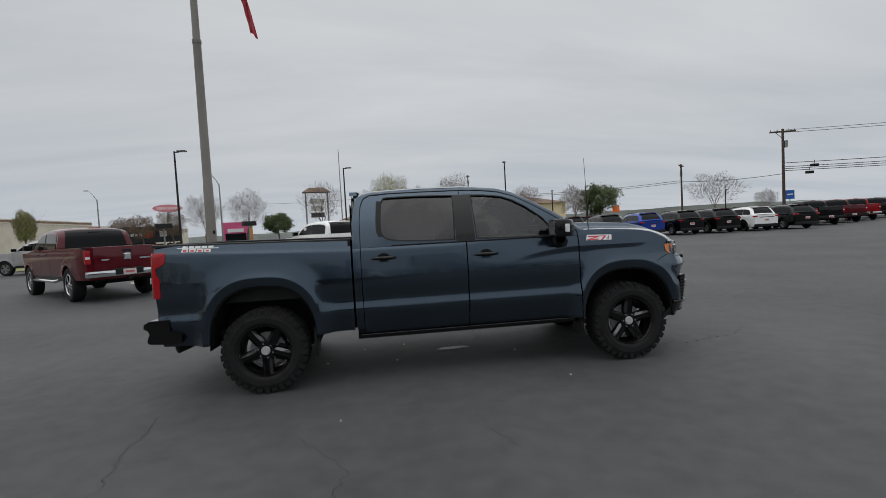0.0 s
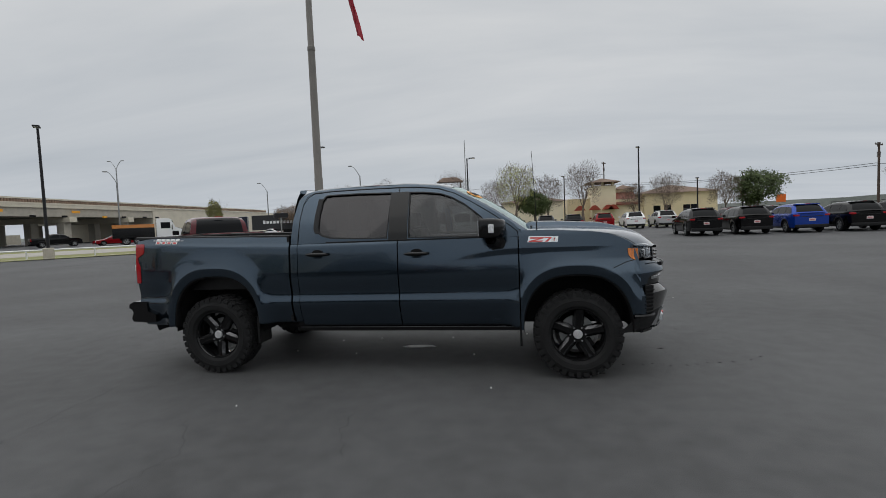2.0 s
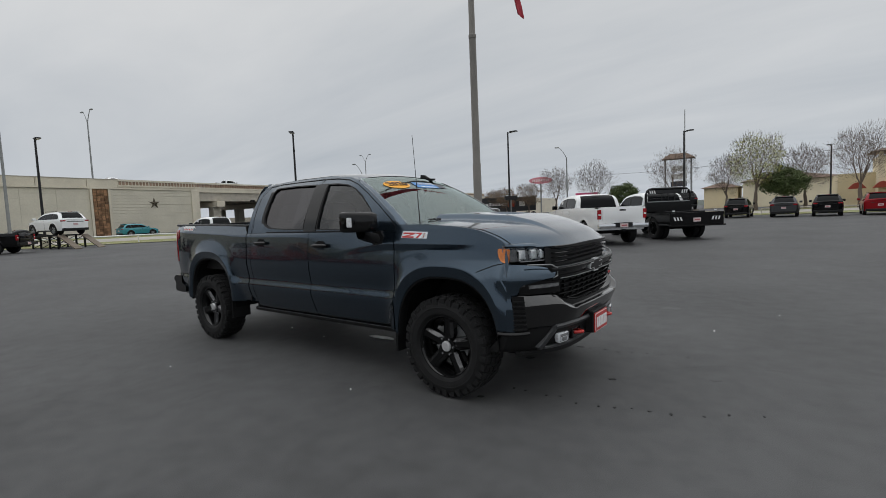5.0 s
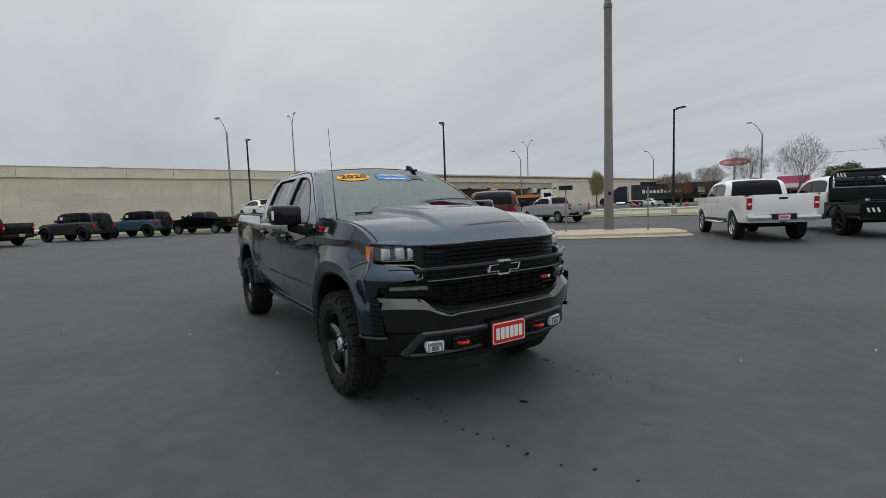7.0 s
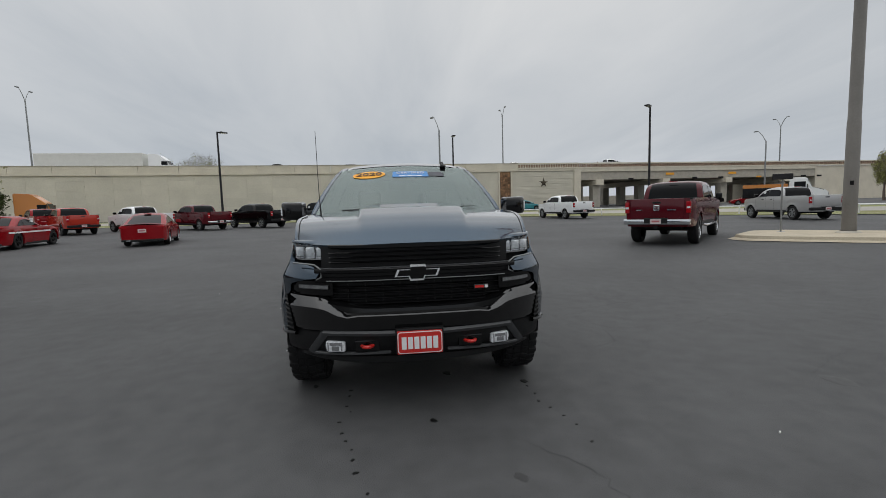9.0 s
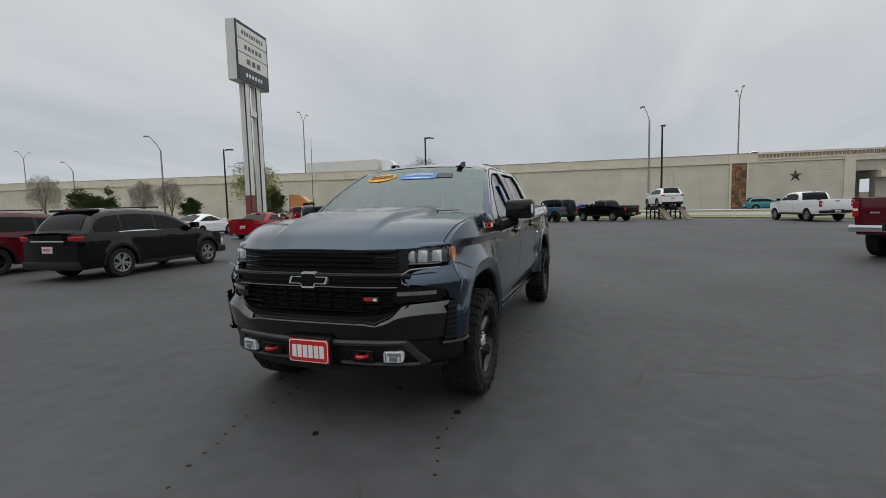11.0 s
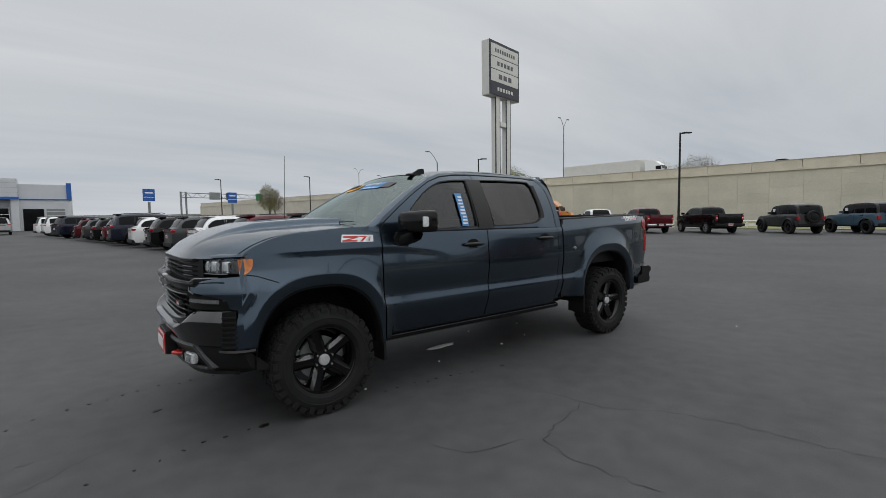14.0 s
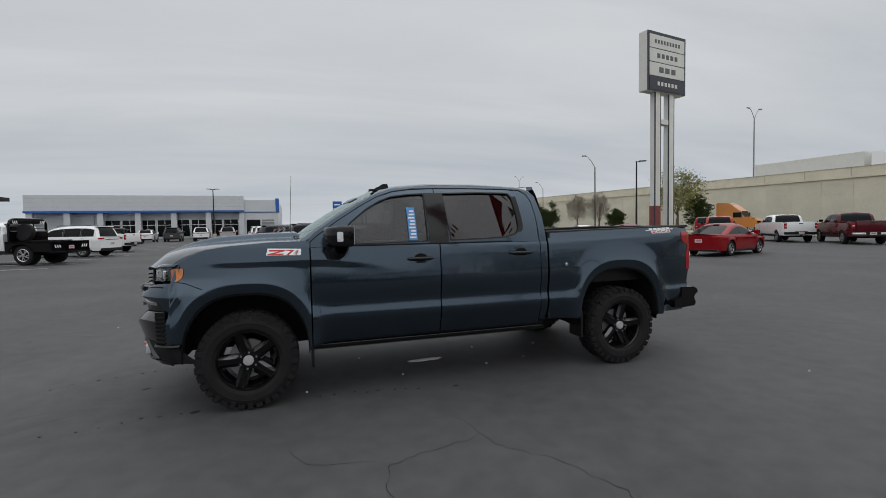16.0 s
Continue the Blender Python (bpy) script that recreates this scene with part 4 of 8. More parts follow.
    part("bright_bracket", tube([(face_x(0.86) + 0.004, sgn * 0.86, 1.083), (face_x(0.72) + 0.012, sgn * 0.70, 1.075), (face_x(0.67) + 0.016, sgn * 0.652, 1.045), (face_x(0.67) + 0.016, sgn * 0.652, 0.99), (face_x(0.70) + 0.010, sgn * 0.69, 0.972)], 0.0055, 6), GALV, TRUCK)
    drl = strip("day_lamp", sgn * 0.61, sgn * 0.83, 0.902, 0.930, 0.03, -0.016, SMOKED, TRUCK, "slim smoked day lamp", n=10)
    strip("day_lamp_surround", sgn * 0.58, sgn * 0.89, 0.855, 0.962, 0.05, -0.030, GLOSS_BLACK, drl, n=12)
    # ribbed corner slot between fender and bumper, over a glossy foot
    def slot_at(q, z, off):
        return (2.470 + 0.080 * q + off * 0.75, sgn * (0.944 - 0.066 * q * (1 - 0.55 * max(0.0, (z - 0.62) / 0.24)) + off * 0.6), z)

    slot = part("air_slot", grid([[slot_at(q / 4, 0.60 + 0.052 * j, 0.0) for j in range(6)] for q in range(5)]), STEEL_DARK, TRUCK, "ribbed black corner slot")
    for k in range(7):
        z = 0.606 + 0.034 * k
        part("slot_rib", grid([[slot_at(q / 4, z + b, a) for a, b in ((-0.004, 0), (0.009, 0.004), (0.009, 0.012), (-0.004, 0.017))] for q in range(5)]), PLASTIC, slot, smooth=30)
    foot = [(2.365, 0.972), (2.43, 0.968), (2.475, 0.948), (2.525, 0.905), (2.555, 0.862)]
    part("slot_foot", grid([[(x + dx * o, sgn * (y + dy * o), z) for o, z in ((-0.04, 0.566), (0.014, 0.570), (0.022, 0.582), (0.014, 0.596), (-0.04, 0.604))] for (x, y), dx, dy in zip(foot, (0.0, 0.3, 0.6, 0.75, 0.85), (1.0, 0.95, 0.8, 0.65, 0.5))]), GLOSS_BLACK, slot, "glossy black foot under the slot", smooth=50)


# bumper
BUMPER_BLACK = material("bumper_lacquer", (0.003, 0.003, 0.0033), 0.09, 0, 0.4, spec=0.7)


def cap_top(y):
    return lerp_table([(0, 0.748), (0.48, 0.750), (0.56, 0.785), (0.63, 0.835), (0.70, 0.848), (0.96, 0.858)], abs(y))


def bumper_profile(y):
    t = cap_top(y)
    side = max(0.0, (abs(y) - 0.80) / 0.16)
    k = max(0.0, min(1.0, (abs(y) - 0.42) / 0.22))
    drop = 0.016 + 0.040 * k
    return [(-0.12, t), (-0.018, t), (0.036, t - drop - 0.012 * side), (0.042, t - drop - 0.008 - 0.012 * side), (0.037, t - drop - 0.024 - 0.012 * side), (0.004, 0.625), (-0.010, 0.612), (-0.03, 0.602), (-0.12, 0.598)]


bumper = sweep("front_bumper", -0.902, 0.902, bumper_profile, BUMPER_BLACK, TRUCK, "gloss black front bumper", n=72, smooth=22)
valance = sweep("bumper_valance", -0.95, 0.95, lambda y: [(-0.02, 0.605), (-0.030, 0.54), (-0.055, 0.45 + 0.02 * abs(y)), (-0.10, 0.405 + 0.03 * abs(y)), (-0.22, 0.39 + 0.03 * abs(y))], PLASTIC, TRUCK, "black textured lower valance", n=48)
strip("lower_lip", -0.84, 0.84, lambda y: 0.35 + 0.05 * (abs(y) / 0.8) ** 2, lambda y: 0.40 + 0.03 * abs(y), 0.20, -0.10, PLASTIC, valance, n=30)
# grey skid frame round fog lamps, hooks and plate
sweep("skid_frame_top", -0.665, 0.665, lambda y: [(-0.06, 0.568 + 0.018 * min(1, abs(y) / 0.5)), (-0.002, 0.565 + 0.018 * min(1, abs(y) / 0.5)), (0.008, 0.585 + 0.018 * min(1, abs(y) / 0.5)), (-0.004, 0.604 + 0.014 * min(1, abs(y) / 0.5)), (-0.06, 0.606 + 0.014 * min(1, abs(y) / 0.5))], SATIN_DARK, valance)
for sgn in (-1, 1):
    rows = []
    for k in range(9):
        u = k / 8
        y = 0.655 + 0.115 * u
        x = face_x(y) - 0.002 - 0.03 * u
        zt = 0.618 - 0.16 * u
        rows.append([(x - 0.07, sgn * (y - 0.035), zt - 0.03), (x, sgn * (y - 0.03), zt - 0.028), (x + 0.008, sgn * (y - 0.01), zt - 0.012), (x, sgn * (y + 0.012), zt), (x - 0.07, sgn * (y + 0.015), zt)])
    part("skid_frame_end", grid(rows), SATIN_DARK, valance, smooth=50)
    strip("skid_frame_foot", sgn * 0.20, sgn * 0.73, 0.438, 0.458, 0.06, -0.028, SATIN_DARK, valance, n=16)
    fm = Matrix.Translation((face_x(0.575) - 0.028, sgn * 0.575, 0.507)) @ Matrix.Rotation(radians(sgn * 12), 4, "Z")
    bm = prism([(sgn * y, z) for y, z in ((-0.066, -0.038), (0.060, -0.038), (0.072, 0.000), (0.066, 0.038), (-0.066, 0.034))], -0.02, 0.02, "x")
    bmesh.ops.transform(bm, matrix=fm, verts=bm.verts)
    bmesh.ops.bevel(bm, geom=list(bm.edges), offset=0.006, segments=2, affect="EDGES")
    fog = part("fog_lamp", bm, CLEAR_LENS, TRUCK, "bright slanted fog lamp", smooth=40)
    part("fog_reflector", box(0.019, 0.023, -0.040, 0.040, 0.006, 0.028, 0.001, fm), CHROME, fog)
    part("fog_lens", box(0.020, 0.027, -0.026, 0.026, -0.026, 0.004, 0.004, fm), SMOKED, fog)
    for q in (-0.05, 0.046):
        part("fog_rib", box(0.020, 0.026, q - 0.004, q + 0.004, -0.03, 0.03, 0.001, fm), CHROME, fog)
    pts = []
    for k in range(13):
        a = math.pi * k / 12
        pts.append((face_x(0.36) - 0.085 + 0.105 * math.sin(a), sgn * 0.36 + 0.044 * math.cos(a), 0.500 + 0.008 * math.sin(a)))
    part("tow_hook", tube(pts, 0.0135, 8), RED, TRUCK, "red tow hook", smooth=60)
    part("hook_pocket", box(face_x(0.36) - 0.06, face_x(0.36) - 0.028, sgn * 0.36 - 0.085, sgn * 0.36 + 0.085, 0.462, 0.545, 0.01), GLOSS_BLACK, valance)
plate = part("front_plate", box(2.795, 2.805, -0.155, 0.155, 0.452, 0.612, 0.004), RED, TRUCK, "red dealer plate with white bars")
part("plate_rim", prism(rounded(-0.152, 0.152, 0.457, 0.607, 0.02), 2.805, 2.807, "x"), PAPER, plate)
part("plate_face", prism(rounded(-0.146, 0.146, 0.463, 0.601, 0.018), 2.807, 2.809, "x"), RED, plate)
for k in range(6):
    bar("plate_bar", 2.809, 2.812, -0.125 + 0.043 * k, -0.092 + 0.043 * k, 0.488, 0.572, PAPER, plate)
part("plate_bracket", box(2.72, 2.796, -0.165, 0.165, 0.45, 0.63, 0.01), PLASTIC, plate)

# ---- bed ----
part("bed_floor", box(-2.80, -1.01, -0.80, 0.80, 0.88, 0.90), PLASTIC, TRUCK)
for sgn in (-1, 1):
    part("bed_inner_wall", box(-2.80, -1.01, min(sgn * 0.80, sgn * 0.83), max(sgn * 0.80, sgn * 0.83), 0.88, 1.42), PLASTIC, TRUCK)
    rows = [[(x, sgn * y, bed_top(x) + z) for y, z in ((0.79, -0.02), (0.79, 0.010), (0.80, 0.016), (0.88, 0.018), (0.896, 0.012), (0.900, -0.004), (0.88, -0.012))] for x in [-2.84 + 0.184 * k for k in range(11)]]
    part("rail_cap", grid(rows), PLASTIC, TRUCK, "black bed-rail cap", smooth=40)
part("bed_front_wall", box(-1.03, -1.005, -0.92, 0.92, 0.55, 1.437), PLASTIC, TRUCK)
tg = part("tailgate", grid([[(-2.865 - 0.012 * math.sin(3.1 * (z - 0.75) / 0.7), y, z) for y in [-0.775 + 0.155 * k for k in range(11)]] for z in [0.73 + 0.0365 * k for k in range(21)]]), PAINT, TRUCK, smooth=50)
part("tailgate_inner", box(-2.85, -2.80, -0.775, 0.775, 0.74, 1.455), PAINT, tg)
part("tailgate_cap", box(-2.875, -2.795, -0.78, 0.78, 1.458, 1.482, 0.008), PLASTIC, tg)
for sgn in (-1, 1):
    part("bed_corner", grid([[(-2.83 - 0.035 * u, sgn * (side_y(-2.83, z) - 0.16 * u), z) for u in (0, 0.5, 1)] for z in [0.50 + 0.0484 * k for k in range(21)]]), PAINT, TRUCK, smooth=50)
    rb = part("rear_bumper", grid([[(-2.77 - dx, sgn * y, z + 0.03) for y, z, dx in ((0.90, 0.53, 0.0), (0.91, 0.56, 0.06), (0.91, 0.72, 0.10), (0.90, 0.742, 0.08), (0.88, 0.745, 0.0))]] + [[(-2.77 - dx, sgn * y, z + 0.03) for y, z, dx in ((0.60, 0.50, 0.05), (0.60, 0.56, 0.16), (0.60, 0.74, 0.18), (0.60, 0.785, 0.14), (0.60, 0.79, 0.05))]]), GLOSS_BLACK, TRUCK, "gloss black rear bumper corner", smooth=40)
    CSHAPE = [(-2.76, 0.745), (-2.93, 0.745), (-2.985, 0.715), (-2.99, 0.675), (-2.955, 0.655), (-2.940, 0.62), (-2.955, 0.588), (-2.965, 0.560), (-2.945, 0.525), (-2.74, 0.512), (-2.66, 0.52), (-2.66, 0.60), (-2.76, 0.64)]
    part("bumper_end", prism([(x + 0.04, z + 0.03) for x, z in CSHAPE], sgn * 0.60, sgn * 0.945, "y"), GLOSS_BLACK, rb)
    part("bumper_step", box(-2.935, -2.73, min(sgn * 0.62, sgn * 0.93), max(sgn * 0.62, sgn * 0.93), 0.56, 0.59, 0.012), PLASTIC, rb)
part("rear_bumper_centre", box(-2.95, -2.77, -0.62, 0.62, 0.55, 0.81, 0.02), GLOSS_BLACK, TRUCK)

# ---- under the body ----
for sgn in (-1, 1):
    part("frame_rail", box(-2.8, 2.5, sgn * 0.42 - 0.05, sgn * 0.42 + 0.05, 0.50, 0.68, 0.01), STEEL_DARK, TRUCK)
part("rear_axle", tube([(AXLE_R, -0.80, 0.41), (AXLE_R, -0.2, 0.41), (AXLE_R, 0.2, 0.41), (AXLE_R, 0.80, 0.41)], [0.05, 0.06, 0.06, 0.05], 12), STEEL_DARK, TRUCK)
part("differential", lathe([(0.0, -0.17), (0.10, -0.15), (0.16, 0.0), (0.10, 0.15), (0.0, 0.17)], 16), STEEL_DARK, TRUCK).location = (AXLE_R, 0.06, 0.41)
part("front_axle", tube([(AXLE_F, -0.80, 0.41), (AXLE_F, 0.0, 0.46), (AXLE_F, 0.80, 0.41)], 0.045, 10), STEEL_DARK, TRUCK)
part("floor_pan", box(-0.98, 1.35, -0.86, 0.86, 0.47, 0.55), STEEL_DARK, TRUCK)
part("engine_block", box(1.30, 2.55, -0.50, 0.50, 0.46, 1.15), STEEL_DARK, TRUCK)
part("drive_shaft", tube([(-1.7, 0.03, 0.45), (0.6, 0.05, 0.52)], 0.045, 10), STEEL_DARK, TRUCK)
part("exhaust_pipe", tube([(0.3, -0.30, 0.50), (-1.2, -0.36, 0.48), (-2.0, -0.55, 0.62), (-2.6, -0.70, 0.50), (-2.72, -0.82, 0.46)], 0.038, 10), STEEL_DARK, TRUCK)
part("fuel_tank", box(-1.3, -0.1, 0.12, 0.40, 0.42, 0.62, 0.04), STEEL_DARK, TRUCK)

# ---- cab inside ----
part("dashboard", grid([[(x, y, z) for y in (-0.80, -0.3, 0.3, 0.80)] for x, z in ((1.40, 1.33), (1.15, 1.37), (0.95, 1.34), (0.90, 1.20), (0.95, 0.90))]), CABIN, TRUCK, smooth=40)
for yy in (-0.42, 0.42):
    for xx, nm in ((0.10, "front_seat"), (-0.72, "rear_seat")):
        part(nm, box(xx, xx + 0.16, yy - 0.26, yy + 0.26, 0.80, 1.44, 0.05, Matrix.Translation((xx, 0, 0.8)) @ Matrix.Rotation(radians(-9), 4, "Y") @ Matrix.Translation((-xx, 0, -0.8))), CABIN, TRUCK, smooth=40)
        part("headrest", box(xx - 0.12, xx - 0.01, yy - 0.13, yy + 0.13, 1.47, 1.66, 0.04), CABIN, TRUCK, smooth=40)
bm = bmesh.new()
pts = [(0.83 + 0.06 * math.sin(6.28318 * k / 24), 0.42 + 0.19 * math.cos(6.28318 * k / 24), 1.27 + 0.18 * math.sin(6.28318 * k / 24)) for k in range(25)]
add_tube(bm, pts, 0.016, 8, cap=False)
add_box(bm, 0.83, 0.88, 0.25, 0.59, 1.25, 1.29, 0.01)
part("steering_wheel", bm, CABIN, TRUCK, smooth=50)
part("cabin_headliner", grid([[(x, y, 1.86) for y in (-0.64, 0.64)] for x in (-0.92, 0.58)]), CABIN, TRUCK)
part("inside_mirror", box(0.68, 0.70, -0.13, 0.13, 1.74, 1.81, 0.01), CABIN, TRUCK)


# ---- wheels: the outer face looks along -y ----
def make_wheel(parent, m):
    w = new("wheel")
    w.parent, w.matrix_local = parent, m
    R = WHEEL_R - 0.012
    prof = [(0.245, 0.10), (0.255, 0.118), (0.272, 0.128), (0.276, 0.134), (0.284, 0.135), (0.31, 0.139), (0.335, 0.137), (0.352, 0.130), (0.380, 0.118), (R - 0.004, 0.100), (R, 0.080)]
    prof = prof + [(r, -a) for r, a in prof[::-1]] + [prof[0]]
    tyre = part("tyre", lathe(prof, 64), RUBBER, w, "knobbly all-terrain tyre", smooth=40)
    bm = bmesh.new()
    rnd = random.Random(8)
    n = 34

    def lug(a, r0, r1, y0, y1, half, skew=0.0):
        vs = []
        for y in (y0, y1):
            for r, k in ((r0, 1.0), (r1, 0.86)):
                for sg in (-1, 1):
                    vs.append(bm.verts.new(Matrix.Rotation(radians(a), 3, "Y") @ Vector((r, y, sg * half * k + skew * (y - (y0 + y1) / 2)))))
        for q in ((0, 1, 3, 2), (4, 6, 7, 5), (0, 4, 5, 1), (2, 3, 7, 6), (0, 2, 6, 4), (1, 5, 7, 3)):
            bm.faces.new([vs[k] for k in q])

    for k in range(n):
        a = 360 * k / n
        long = k % 2
        for sg in (-1, 1):
            b = a + (2.6 if sg > 0 else 0)
            lug(b, R - 0.012, R + (0.008 if long else 0.006), sg * 0.068, sg * (0.122 if long else 0.113), 0.0305)
            # shoulder lugs that reach down the side wall
            lug(b, 0.345 if long else 0.362, 0.396, sg * 0.105, sg * (0.1355 if long else 0.131), 0.021 if long else 0.026)
            lug(a + 4.0 + (1.5 if sg > 0 else 0), R - 0.012, R + 0.009, sg * 0.008, sg * 0.060, 0.027, sg * 0.25)
    part("tread", bm, RUBBER, tyre)
    part("sidewall_ring", lathe([(0.318, -0.139), (0.322, -0.1415), (0.328, -0.1405), (0.330, -0.137)], 64), RUBBER, tyre, smooth=40)
    rim = part("rim", lathe([(0.252, 0.09), (0.235, 0.07), (0.205, 0.03), (0.208, -0.02), (0.226, -0.075), (0.234, -0.100), (0.243, -0.112), (0.252, -0.112), (0.257, -0.106), (0.252, -0.085)], 64), GLOSS_BLACK, w, "gloss black alloy rim", smooth=40)
    for k in range(5):
        # a broad flat spoke with wide chamfers down both flanks
        bm = bmesh.new()
        rows = []
        for r, hw, ch, y in ((0.040, 0.018, 0.006, -0.076), (0.070, 0.030, 0.014, -0.078), (0.10, 0.026, 0.024, -0.081), (0.15, 0.024, 0.024, -0.087), (0.205, 0.027, 0.020, -0.094), (0.243, 0.036, 0.016, -0.102)):
            rows.append([(r, -0.020, -hw - ch - 0.004), (r, y + 0.024, -hw - ch), (r, y + 0.002, -hw), (r, y, -hw + 0.004), (r, y + 0.003, 0), (r, y, hw - 0.004), (r, y + 0.002, hw), (r, y + 0.024, hw + ch), (r, -0.020, hw + ch + 0.004)])
        add_grid(bm, rows)
        turn = Matrix.Rotation(radians(72 * k), 4, "Y")
        bmesh.ops.transform(bm, matrix=turn, verts=bm.verts)
        part("spoke", bm, SATIN_BLACK, rim, smooth=20, away=(0, 0.1, 0))
        # paler strips over the chamfers paint in the sky's sheen on black flanks
        bm = bmesh.new()
        for a, b in ((1, 2), (6, 7)):
            add_grid(bm, [[Vector(q[a]) + Vector((0, -0.0015, 0)), Vector(q[b]) + Vector((0, -0.0015, 0))] for q in rows[1:5]])
        bmesh.ops.transform(bm, matrix=turn, verts=bm.verts)
        part("spoke_chamfer", bm, SPOKE_SHEEN, rim, "paler strip imitating sky sheen on the black spoke edge", away=(0, 0.1, 0))
    part("brake_disc", lathe([(0.0, -0.005), (0.165, -0.005), (0.165, 0.02), (0.0, 0.02)], 32), GALV, w, "bare steel brake disc")
    part("brake_caliper", box(0.09, 0.185, -0.03, 0.05, -0.08, 0.08, 0.015), STEEL_DARK, w)
    hub = part("hub", lathe([(0.0, -0.085), (0.078, -0.083), (0.085, -0.06), (0.085, -0.03)], 24), GLOSS_BLACK, w, smooth=40)
    part("hub_cap", lathe([(0.0, -0.101), (0.037, -0.100), (0.042, -0.095), (0.044, -0.08)], 24), SILVER_CAP, hub, "bright silver centre cap", smooth=40)
    for k in range(6):
        a = radians(60 * k)
        part("wheel_nut", lathe([(0.0, -0.100), (0.008, -0.099), (0.011, -0.085), (0.011, -0.07)], 8), CHROME, hub, smooth=40).location = (0.069 * math.cos(a), 0, 0.069 * math.sin(a))
    return w


def place_wheels(parent):
    first = make_wheel(parent, pose(AXLE_F, -0.866, WHEEL_R, 0, 59, 0))
    for x, y, turn, spin in ((AXLE_R, -0.866, 0, 16), (AXLE_F, 0.866, 180, 36), (AXLE_R, 0.866, 180, 67)):
        made = {}
        for o in (first, *first.children_recursive):
            c = o.copy()
            scene.collection.objects.link(c)
            c.parent = made.get(o.parent, parent)
            made[o] = c
        made[first].matrix_local = pose(x, y, WHEEL_R, 0, spin, turn) if not turn else pose(x, y, WHEEL_R, 0, 0, 180) @ pose(0, 0, 0, 0, spin, 0)


place_wheels(TRUCK)


# ---- ground: the lot rises very gently away from its middle ----
def ground_z(x, y):
    r = math.hypot(x, y)
    return 0.005 * max(0.0, min(120.0, r) - 12)


rows = []
for r in (0.01, 2, 4, 6, 8, 10, 12, 16, 22, 30, 40, 55, 70, 90, 105, 120, 250, 500, 1200, 2500):
    rows.append([(r * math.cos(6.28318530718 * k / 96), r * math.sin(6.28318530718 * k / 96), ground_z(r, 0)) for k in range(96)])
ground = part("ground", grid(rows, True), ASPHALT, smooth=60)
tagged(ground, "wide dark worn asphalt lot with faint stains", "ground", kind="structure")


def sheet(name, line, off0, off1, mtl, lift, label, category, n=1):
    """A strip of ground cover along a line of points, from off0 to off1 metres to its left."""
    pts = [Vector((*p, 0)) for p in line]
    fine = []
    for a, b in zip(pts, pts[1:]):
        m = max(1, int((b - a).length / 8))
        fine += [a + (b - a) * k / m for k in range(m)]
    fine.append(pts[-1])
    rows = []
    for i, p in enumerate(fine):
        d = (fine[min(i + 2, len(fine) - 1)] - fine[max(i - 2, 0)]).normalized()
        nrm = Vector((-d.y, d.x, 0))
        q0, q1 = p + nrm * off0, p + nrm * off1
        rows.append([(q0.lerp(q1, k / 3).x, q0.lerp(q1, k / 3).y, ground_z(*q0.lerp(q1, k / 3).xy) + lift) for k in range(4)])
    return tagged(part(name, grid(rows), mtl), label, category, kind="structure")


EDGE = [(46, 49.5), (20, 50), (0, 50.5), (-7, 47), (-14, 36), (-24, 28), (-32, 20.5), (-40, 11.5), (-42.5, 4), (-42, -30), (-40, -70), (-36, -130)]
sheet("verge", EDGE, 0.0, -7.0, GRASS, 0.03, "patchy green and straw grass verge", "verge")
sheet("kerb", EDGE, 0.35, 0.0, CONCRETE, 0.10, "pale concrete kerb at the lot edge", "kerb")
sheet("road", EDGE, -7.0, -19.0, ROAD, 0.035, "pale concrete frontage road", "road")
sheet("verge_far", EDGE, -19.0, -26.0, GRASS, 0.03, "grass strip beyond the road", "verge")

# white pipe fence on the verge
FENCE = [(-5, 49.5), (-9, 45), (-15, 37.5), (-24.6, 29.7), (-33.2, 21.8), (-41.6, 12.6), (-44.2, 4.5), (-43.8, -28)]
fence = thing("pipe_fence", Matrix.Identity(4), "low white pipe rail fence along the grass verge", "fence")
for a, b in zip(FENCE, FENCE[1:]):
    a, b = Vector(a), Vector(b)
    za, zb = ground_z(*a), ground_z(*b)
    part("rail", tube([(*a, za + 0.62), (*b, zb + 0.62)], 0.06, 8), WHITE, fence)
    n = max(1, int((b - a).length / 3))
    for k in range(n):
        p = a + (b - a) * k / n
        part("post", tube([(*p, ground_z(*p) - 0.1), (*p, ground_z(*p) + 0.62)], 0.055, 8), WHITE, fence)
# the same fence by the north street
for x0 in (2, 8, 14, 20, 26, 32):
    part("rail", tube([(x0, 51.6, ground_z(x0, 51) + 0.6), (x0 + 5.6, 51.6, ground_z(x0, 51) + 0.6)], 0.055, 8), CONCRETE, fence)
    for k in range(3):
        part("post", tube([(x0 + 2.8 * k, 51.6, 0), (x0 + 2.8 * k, 51.6, ground_z(x0, 51) + 0.6)], 0.05, 8), CONCRETE, fence)

# ---- raised highway: panelled wall, coping, star, stone pier, bridge ----
WALL_A = radians(90 + 4.86)
W0 = Vector((-77.3, 0))
WD = Vector((-math.sin(radians(4.86)), math.cos(radians(4.86))))
WN = Vector((WD.y, -WD.x))


def along(s, off, z):
    """A place s metres along the wall, off metres towards the lot."""
    p = W0 + WD * s + WN * off
    rise = 0.04 * (s / 60) ** 2 if -60 < s < 0 else 0.04 - 0.0012 * (s + 60) if s <= -60 else 0.0
    return (p.x, p.y, z * (0.983 + rise))


